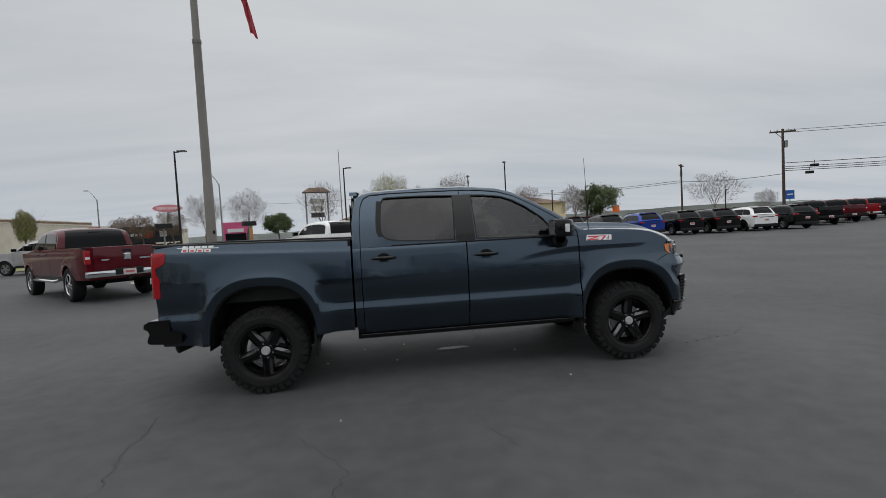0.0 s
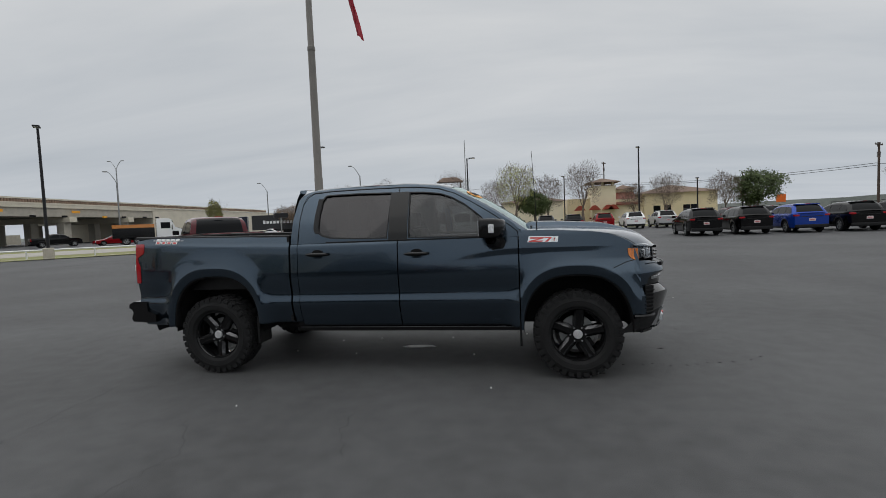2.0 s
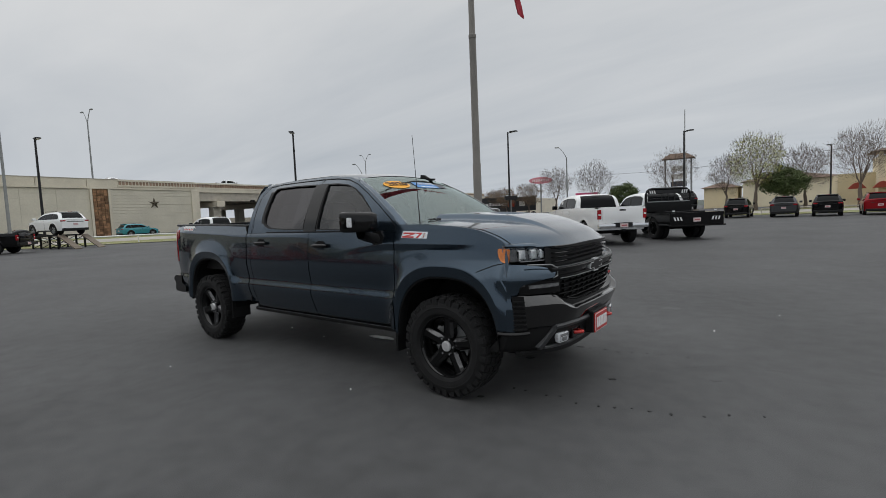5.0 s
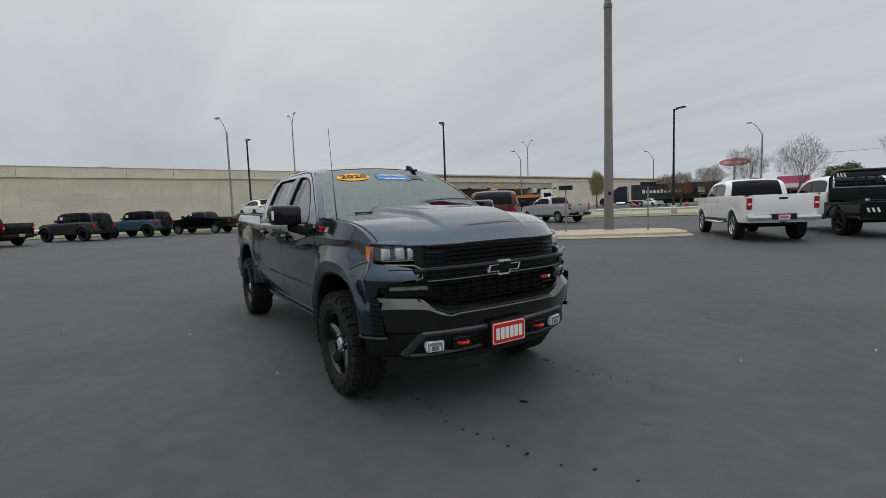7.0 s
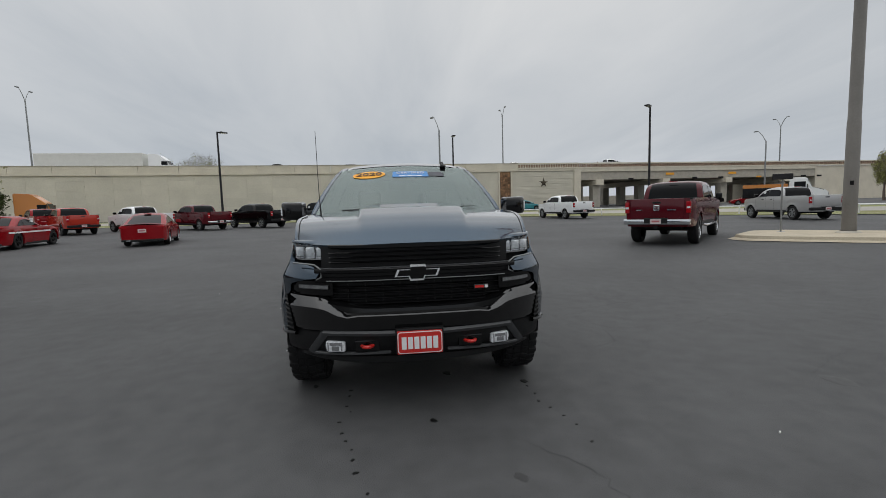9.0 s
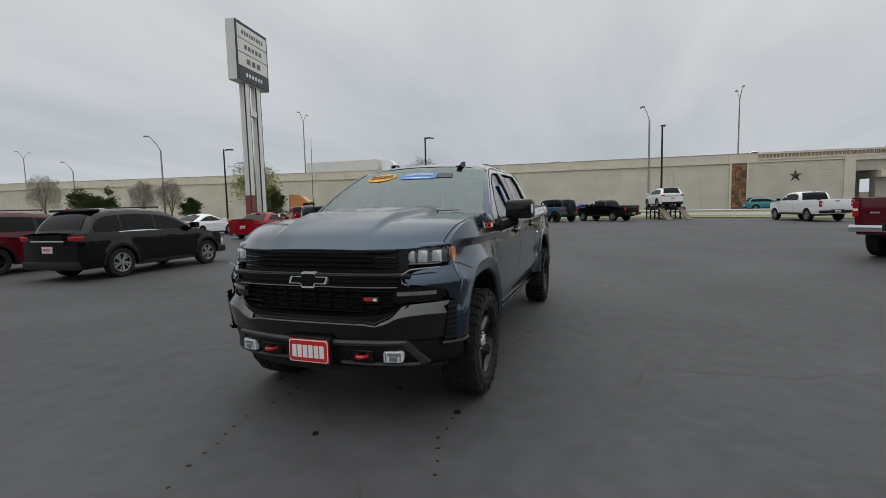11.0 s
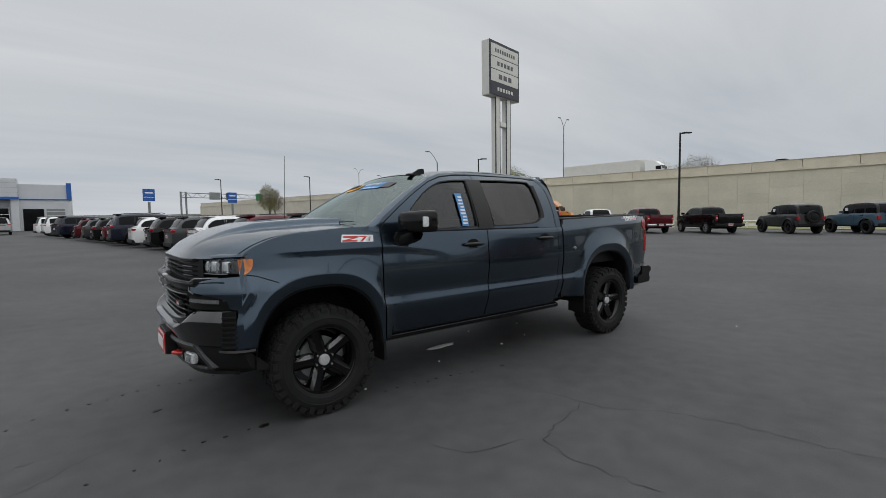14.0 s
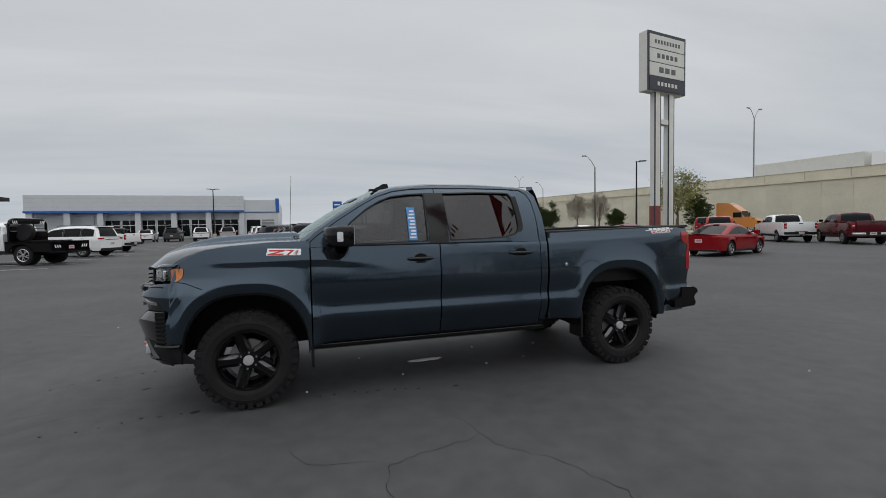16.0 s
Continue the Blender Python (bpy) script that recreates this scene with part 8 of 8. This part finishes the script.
def crack(pts, width, seed):
    rnd = random.Random(seed)
    fine = []
    for a, b in zip(pts, pts[1:]):
        a, b = Vector((*a, 0)), Vector((*b, 0))
        m = max(2, int((b - a).length / 0.05))
        side = Vector((-(b - a).y, (b - a).x, 0)).normalized()
        fine += [a + (b - a) * k / m + side * rnd.gauss(0, 0.014) for k in range(m)]
    fine.append(Vector((*pts[-1], 0)))
    rows = []
    for i, p in enumerate(fine):
        d = (fine[min(i + 1, len(fine) - 1)] - fine[max(i - 1, 0)]).normalized()
        n = Vector((-d.y, d.x, 0))
        w = width * rnd.uniform(0.35, 1.2) * (0.3 if i in (0, len(fine) - 1) else 1)
        rows.append([p + n * w + Vector((0, 0, 0.0035)), p - n * w + Vector((0, 0, 0.0035))])
    tagged(part("asphalt_crack", grid(rows), CRACK), "thin dark wandering crack in the asphalt", "crack", "asphalt cracks", "structure")


CRACKS = [[(0.3, 1.72), (0.26, 1.85), (0.23, 2.09), (0.17, 2.33), (-0.09, 2.57), (-0.18, 2.77), (-0.27, 3.03), (-0.3, 3.3), (-0.36, 3.6), (-0.45, 3.9)], [(0.23, 2.09), (0.52, 2.2), (0.71, 2.23), (0.96, 2.33)], [(1.55, 1.85), (1.5, 2.02), (1.38, 2.15), (1.2, 2.19), (1.02, 2.23)], [(0.94, 2.27), (0.98, 2.51), (0.98, 2.67), (0.96, 2.83), (0.9, 3.1)], [(0.92, 3.14), (0.94, 3.3), (0.92, 3.44), (0.85, 3.57), (0.77, 3.67), (0.62, 4.2)],
          [(-2.72, -1.3), (-2.62, -1.65), (-2.66, -1.9), (-2.58, -2.15), (-2.5, -2.5), (-2.5, -2.7)], [(0.0, -1.85), (0.02, -2.2), (0.18, -2.6)], [(3.2, 0.6), (3.6, 0.9), (4.1, 1.0)], [(2.6, 3.2), (2.2, 3.9), (2.3, 4.6)], [(3.0, -3.1), (3.4, -2.7), (3.5, -2.3)], [(-1.4, -2.0), (-1.0, -2.6), (-1.1, -3.2)]]
for i, c in enumerate(CRACKS):
    crack(c, 0.0023 if i < 6 else 0.0016, 40 + i)


def blot(name, x, y, rx, ry, turn, mtl, label, category, seed, group="", h=0.004):
    rnd = random.Random(seed)
    n = 18
    c, s = math.cos(radians(turn)), math.sin(radians(turn))
    bm = bmesh.new()
    ring = []
    for k in range(n):
        a = 6.28318 * k / n
        q = rnd.uniform(0.75, 1.15)
        u, v = rx * q * math.cos(a), ry * q * math.sin(a)
        ring.append((x + u * c - v * s, y + u * s + v * c))
    lo = [bm.verts.new((*p, 0.0)) for p in ring]
    hi = [bm.verts.new((x + (p[0] - x) * 0.85, y + (p[1] - y) * 0.85, h)) for p in ring]
    for k in range(n):
        bm.faces.new((lo[k], lo[(k + 1) % n], hi[(k + 1) % n], hi[k]))
    bm.faces.new(hi)
    return tagged(part(name, bm, mtl), label, category, group)


blot("litter", 0.10, 0.13, 0.20, 0.042, 3, LITTER, "flattened white scrap under the truck", "litter", 3, h=0.012)
random.seed(21)
for i, (x, y) in enumerate([(0.8, -0.2), (-0.6, -0.2), (-1.4, -0.1), (-1.1, -1.8), (1.06, -1.25), (0.45, 0.55), (-0.5, 0.5), (-1.0, 0.4), (1.4, 0.75), (3.4, 2.2), (4.2, -3.4), (4.0, 3.4), (-2.6, -3.2), (-3.4, 1.9)]):
    blot("pebble", x, y, random.uniform(0.006, 0.013), random.uniform(0.004, 0.009), random.uniform(0, 180), LITTER, "small pale chip lying on the asphalt", "pebble", 60 + i, "pale chips", 0.010)
DRIPS = [(2.2, -0.5), (2.35, -0.5), (2.5, -0.5), (2.68, -0.5), (2.8, -0.5), (2.95, -0.5), (3.05, -0.48), (3.18, -0.42), (3.28, -0.4), (3.4, -0.38), (3.6, -0.3), (3.75, -0.2), (3.95, -0.1),
         (0.4, 1.0), (0.52, 0.98), (0.62, 0.95), (0.75, 0.93), (0.88, 0.92), (1.0, 0.91), (1.15, 0.9), (1.28, 0.9), (2.3, 0.9), (2.42, 0.9), (2.55, 0.9), (2.7, 0.92), (2.82, 0.94), (2.95, 0.97), (3.1, 1.0), (3.3, 1.03)]
for i, (x, y) in enumerate(DRIPS):
    blot("oil_drip", x + random.gauss(0, 0.02), y + random.gauss(0, 0.012), random.uniform(0.008, 0.022), random.uniform(0.007, 0.013), random.uniform(0, 180), OIL, "small wet dark drip on the asphalt", "oil drip", 90 + i, "oil drips", 0.003)
for i, (x, y, r) in enumerate(((2.87, 0.1, 0.035), (2.0, 0.3, 0.05), (2.3, 0.9, 0.04), (2.1, -0.8, 0.03), (0.05, 1.05, 0.03))):
    blot("oil_drip", x, y, r, r * 0.7, 20, OIL, "small wet dark drip on the asphalt", "oil drip", 130 + i, "oil drips", 0.003)
STAIN = material("faint_oil_stain", (0.030, 0.030, 0.031), 0.55, vary=0.3, scale=5, bump=0.4, bump_scale=160)
for i, (x, y, r) in enumerate(((2.75, 3.3, 0.14), (3.6, 0.5, 0.05), (4.4, -2.9, 0.10))):
    blot("oil_stain", x, y, r, r * 0.7, 30, STAIN, "old dry oil stain on the asphalt", "stain", 160 + i, "oil stains", 0.002)
# painted bays towards the showroom
for i in range(9):
    y = -18.5 - 3.3 * i
    z = ground_z(14, y) + 0.012
    tagged(part("bay_line", box(11.5, 17.5, -0.06, 0.06, 0, 0.004, 0, pose(0.0, y, z, 0, 0, 0)), WHITE), "worn white painted bay line", "line", "bay lines", "structure")

# ---- flatbed work truck beside the white pickup ----
def flatbed(x, y, heading, rack_mat, label):
    ob = build_vehicle("heavy_pickup", "white", "flatbed_truck", label, "flatbed truck", STEEL_DARK, ("dual",))
    ob.matrix_world = pose(x, y, ground_z(x, y), 0, 0, heading)
    s = KINDS["heavy_pickup"]
    # the pickup bed gives way to a deck
    for o in list(ob.children):
        if o.name.split(".")[0] in ("bed_rail", "bed_wall", "bed_floor", "tailgate", "rear_bumper", "bumper_pad", "taillight", "bed_front", "rear_plate", "body"):
            for q in o.children:
                bpy.data.objects.remove(q)
            bpy.data.objects.remove(o)
    xs, lo, y_at, shoulder, xf, xr, hw = car_skin(s, 1, None, ob)
    bm = bmesh.new()
    ends = {}
    for sgn in (-1, 1):
        rows = []
        for q in [v for v in xs if v >= s["cab"][3]]:
            a, b = lo(q), lerp_table(shoulder, q)
            rows.append([(q, sgn * y_at(q, a + (b - a) * j / 9), a + (b - a) * j / 9) for j in range(10)])
        add_grid(bm, rows)
        ends[sgn] = rows
    add_grid(bm, [[a[-1], ((a[-1][0]), 0, a[-1][2] + 0.03), b[-1]] for a, b in zip(ends[-1], ends[1])])
    for k in (0, -1):
        add_grid(bm, [[a, b] for a, b in zip(ends[-1][k], ends[1][k])])
    part("cab_body", bm, PAINTS["white"], ob, smooth=45)
    c = s["cab"][3]
    blk = PAINTS["black"]
    deck = part("deck", box(-3.45, c - 0.15, -1.14, 1.14, 1.02, 1.12, 0.01), blk, ob, "black steel deck")
    for sgn in (-1, 1):
        lo_edge = [(-3.45, 0.62), (-2.58, 0.62)] + [(-2.01 - 0.57 * math.cos(math.pi * k / 10), 0.62 + 0.38 * math.sin(math.pi * k / 10)) for k in range(1, 10)] + [(-1.44, 0.62), (c - 0.15, 0.62), (c - 0.15, 1.12), (-3.45, 1.12)]
        part("side_skirt", prism(lo_edge, min(sgn * 1.08, sgn * 1.14), max(sgn * 1.08, sgn * 1.14), "y"), blk, deck)
        for dx in (0, 0.17):
            wheel_simple(ob, -2.01, sgn * (0.93 - dx * 1.6), s["r"], 0.24, GLOSS_BLACK if rack_mat is blk else CHROME, sgn)
        for k in range(3):
            y0 = 0.62 + 0.13 * k
            part("slash_light", prism([(sgn * y0, 0.80), (sgn * (y0 + 0.06), 0.80), (sgn * (y0 + 0.11), 0.94), (sgn * (y0 + 0.05), 0.94)], -3.50, -3.485, "x"), PAPER, deck, "white slanted tail lens")
            part("slash_light", prism([(sgn * (0.60 + 0.10 * k), 1.98), (sgn * (0.65 + 0.10 * k), 1.98), (sgn * (0.69 + 0.10 * k), 2.12), (sgn * (0.64 + 0.10 * k), 2.12)], c - 0.335, c - 0.32, "x"), PAPER, deck, "white slanted rack lens")
    part("tail_board", box(-3.485, -3.40, -1.14, 1.14, 0.62, 1.12, 0.01), blk, deck)
    part("tail_step", box(-3.60, -3.42, -1.16, 1.16, 0.56, 0.62, 0.01), blk, deck)
    pl = part("rear_plate", box(-3.50, -3.487, -0.155, 0.155, 0.74, 0.90), PLATE_PINK, ob)
    bar("plate_bar", -3.505, -3.50, -0.11, 0.11, 0.80, 0.85, PLATE_RED, pl)
    rk = part("headache_rack", box(c - 0.32, c - 0.22, -1.06, 1.06, 1.12, 1.62, 0.01), blk, ob, "black steel headache rack")
    arc = [(c - 0.27, -1.02, 1.6), (c - 0.27, -1.02, 1.95), (c - 0.27, -0.97, 2.08), (c - 0.27, -0.86, 2.16), (c - 0.27, -0.70, 2.19), (c - 0.27, 0.70, 2.19), (c - 0.27, 0.86, 2.16), (c - 0.27, 0.97, 2.08), (c - 0.27, 1.02, 1.95), (c - 0.27, 1.02, 1.6)]
    part("rack_hoop", tube(arc, 0.06, 8), blk, rk, smooth=60)
    part("rack_strip", box(c - 0.335, c - 0.32, -0.98, 0.98, 1.60, 1.64), GALV, rk)
    part("rack_header", box(c - 0.32, c - 0.24, -0.92, 0.92, 1.97, 2.14, 0.02), blk, rk)
    for yy in (-0.30, 0.0, 0.30):
        part("rack_post", box(c - 0.30, c - 0.25, yy - 0.025, yy + 0.025, 1.62, 2.0, 0.005), blk, rk)
    for z in (1.74, 1.86):
        part("rack_rail", box(c - 0.30, c - 0.25, -1.0, 1.0, z, z + 0.03, 0.005), blk, rk)
    return ob


flatbed(-1.15, 19.9, 131, PAINTS["black"], "white work truck with black steel flatbed and rack")
fb = flatbed(15.3, -23.1, -18, PAINTS["grey"], "white dual-wheel flatbed truck with dark deck")
part("spare_wheel", lathe([(0.0, -0.10), (0.25, -0.10), (0.40, -0.12), (0.42, 0.0), (0.40, 0.12), (0.0, 0.1)], 24), RUBBER, fb).matrix_local = Matrix.Translation((-1.75, 0.55, 1.55)) @ Matrix.Rotation(radians(8), 4, "X")

# ---- display stand with the raised white crossover ----
def display_ramp(x, y, heading, h, wide=0.75):
    stand = thing("display_ramp", pose(x, y, ground_z(x, y), 0, 0, heading), "weathered timber and steel display stand with two ramps", "ramp", "display stands")
    for sgn in (-1, 1):
        part("track", box(-1.9, 1.9, sgn * wide - 0.25, sgn * wide + 0.25, h - 0.10, h, 0.01), STEEL_DARK, stand)
        part("ramp_board", box(-2.3 * h, 0, sgn * wide - 0.22, sgn * wide + 0.22, -0.08, 0.0, 0.01, Matrix.Translation((-1.9, 0, h)) @ Matrix.Rotation(radians(-25), 4, "Y")), RAMP_BOARD, stand)
        for px in (-1.7, -0.6, 0.6, 1.7):
            part("post", box(px - 0.05, px + 0.05, sgn * (wide + 0.1) - 0.05, sgn * (wide + 0.1) + 0.05, 0, h - 0.1), STEEL_DARK, stand)
            part("cross_brace", tube([(px, -sgn * wide, 0.1), (px, sgn * wide, h - 0.15)], 0.025, 5), STEEL_DARK, stand)
    return stand


RAMP_BOARD = material("grey_ramp_board", (0.16, 0.13, 0.10), 0.8, vary=0.3)
display_ramp(-39.6, 6.6, 192, 1.0)
vehicle("suv", "white", "crossover_car", "white crossover raised on the display stand", "car", -39.6, 6.6, 192, "alloy", (), dz=1.0)
display_ramp(-3.9, 45.0, 107, 0.85)
vehicle("suv", "black", "crossover_car", "black crossover raised on a display stand", "car", -3.9, 45.0, 107, "black", (), dz=0.85)

# ---- lorries ----
def semi(x, y, z, heading, cab, box_mat, name, label, trailer=13.5, bars=False, short=False):
    ob = thing(name, pose(x, y, z, 0, 0, heading), label, "truck")
    pm = PAINTS[cab]
    prof = [(2.9, 0.55), (2.95, 1.25), (2.5, 1.75), (1.1, 1.95), (0.75, 2.75), (-0.2, 3.55), (-0.6, 3.85), (-2.2, 3.95), (-2.2, 0.75), (1.0, 0.75), (1.2, 0.55)]
    if short:
        prof = [(2.9, 0.6), (2.95, 1.6), (2.6, 1.9), (1.25, 2.15), (0.95, 3.3), (0.6, 3.5), (-0.95, 3.5), (-1.0, 0.8), (1.0, 0.8), (1.2, 0.6)]
    bm = bmesh.new()
    add_prism(bm, prof, -1.15, 1.15, "y")
    bmesh.ops.bevel(bm, geom=list(bm.edges), offset=0.10, segments=2, affect="EDGES")
    part("cab", bm, pm, ob, smooth=40)
    part("windshield", grid([[(1.17 - 0.22 * v, y_, 2.3 + 0.85 * v) if short else (1.08 - 0.33 * v, y_, 2.0 + 0.75 * v) for y_ in (-0.95, 0, 0.95)] for v in (0, 1)]), FAR_GLASS, ob).location.x = 0.06
    for sgn in (-1, 1):
        part("side_window", box(-0.45, 0.70, sgn * 1.155 - 0.004, sgn * 1.155 + 0.004, 2.1, 2.95) if short else box(-0.1, 0.75, sgn * 1.155 - 0.004, sgn * 1.155 + 0.004, 1.95, 2.6), FAR_GLASS, ob)
        part("fuel_tank", tube([(-1.9, sgn * 0.95, 0.62), (-0.3, sgn * 0.95, 0.62)], 0.32, 14), STEEL_DARK if short else CHROME, ob)
        part("mirror", box(0.85, 0.95, sgn * 1.35 - 0.1, sgn * 1.35 + 0.1, 1.9, 2.6, 0.03), GLOSS_BLACK, ob)
        for wx in (2.0, -3.2, -4.5) + ((-trailer - 1.2, -trailer - 2.5) if trailer else ()):
            wheel_simple(ob, wx, sgn * 0.98, 0.52, 0.30, GALV if short else CHROME, sgn)
        part("headlight", box(2.80, 2.97, sgn * 0.85 - 0.2, sgn * 0.85 + 0.2, 0.9, 1.2, 0.03), CLEAR_LENS, ob)
    part("grille", box(2.9, 3.0, -0.5, 0.5, 0.7, 1.55, 0.03), CHROME, ob)
    part("frame", box(-5.2, 2.4, -0.45, 0.45, 0.65, 0.95), STEEL_DARK, ob)
    if trailer:
        t = part("trailer_box", box(-trailer - 3.0, -3.0, -1.28, 1.28, 1.2, 4.05, 0.03), box_mat, ob)
        part("trailer_skirt", box(-trailer + 1, -6.5, -1.2, 1.2, 0.45, 1.2), STEEL_DARK, t)
        if bars:
            for sgn in (-1, 1):
                for k in range(11):
                    x0 = -5.0 - 0.62 * k if sgn > 0 else -9.0 + 0.62 * k - 2.2
                    part("trailer_bar", box(x0 - 0.45, x0, sgn * 1.285 - 0.006, sgn * 1.285 + 0.006, 2.40, 3.05 if k in (0, 5) else 2.90), PAPER, t)
                part("trailer_logo", box(-13.2, -11.9, sgn * 1.285 - 0.006, sgn * 1.285 + 0.006, 2.1, 3.4), PAINTS["orange_red"], t)
                part("trailer_logo", box(-15.3, -14.2, sgn * 1.285 - 0.006, sgn * 1.285 + 0.006, 2.2, 3.2), SIGN_WHITE, t)
    return ob


DARK_BOX = material("charcoal_trailer", (0.020, 0.021, 0.024), 0.5, vary=0.2)
semi(-53.0, 76.0, 0.40, 206, "navy", DARK_BOX, "semi_truck", "dark semi-truck with black barred trailer at the crossing", 14.5, True)
semi(-54.0, -41.0, 0.25, 108, "orange", None, "semi_tractor", "orange semi tractor parked without trailer", 0)
dump = semi(-48.5, 52.5, 0.3, 44, "white", None, "dump_truck", "white dump truck with black body and timber boards", 0, short=True)
part("dump_body", box(-6.0, -1.2, -1.2, 1.2, 0.95, 2.3, 0.05), PAINTS["black"], dump)
part("board", box(-6.0, -1.2, -1.22, -1.14, 2.3, 2.75), PAINTS["orange"], dump)
part("board", box(-6.0, -1.2, 1.14, 1.22, 2.3, 2.75), PAINTS["orange"], dump)
semi(-82.6, -39.7, along(-39.7, 0, 8.0)[2], 94.9, "white", SIGN_WHITE, "semi_truck", "white semi-truck with long white trailer on the raised highway", 16.5)
# site barrels at the crossing
for x, y in ((-47, 66), (-44, 69), (-36, 71), (-50, 60)):
    ob = thing("traffic_barrel", pose(x, y, ground_z(x, y)) @ Matrix.Scale(0.8, 4), "orange and white traffic barrel", "barrel", "traffic barrels")
    part("barrel_body", lathe_z([(0.0, 0), (0.30, 0), (0.26, 1.0), (0.0, 1.02)], 12), PAINTS["orange_red"], ob)
    part("barrel_band", lathe_z([(0.29, 0.55), (0.292, 0.70), (0.0, 0.70)], 12), WHITE, ob)

# ---- wall panels: four-metre slabs laid in staggered columns ----
far = bmesh.new()
for i in range(80):
    s0 = -299.8 + 4.0 * i
    if s0 + 4.0 > 20.3:
        break
    z = 0.0 if i % 2 else -0.75
    while z < 7.5:
        a, b = max(0.02, z + 0.008), min(7.56, z + 1.492)
        if b - a > 0.15:
            pc = far if s0 < -190 else bmesh.new()
            wall_box(pc, s0 + 0.009, s0 + 3.991, -0.08, 0.03, a, b)
            if s0 >= -190:
                part("panel", pc, WALL_PANEL, wall)
        z += 1.5
tagged(part("panel_rest", far, WALL_PANEL, wall), kind="stuff")
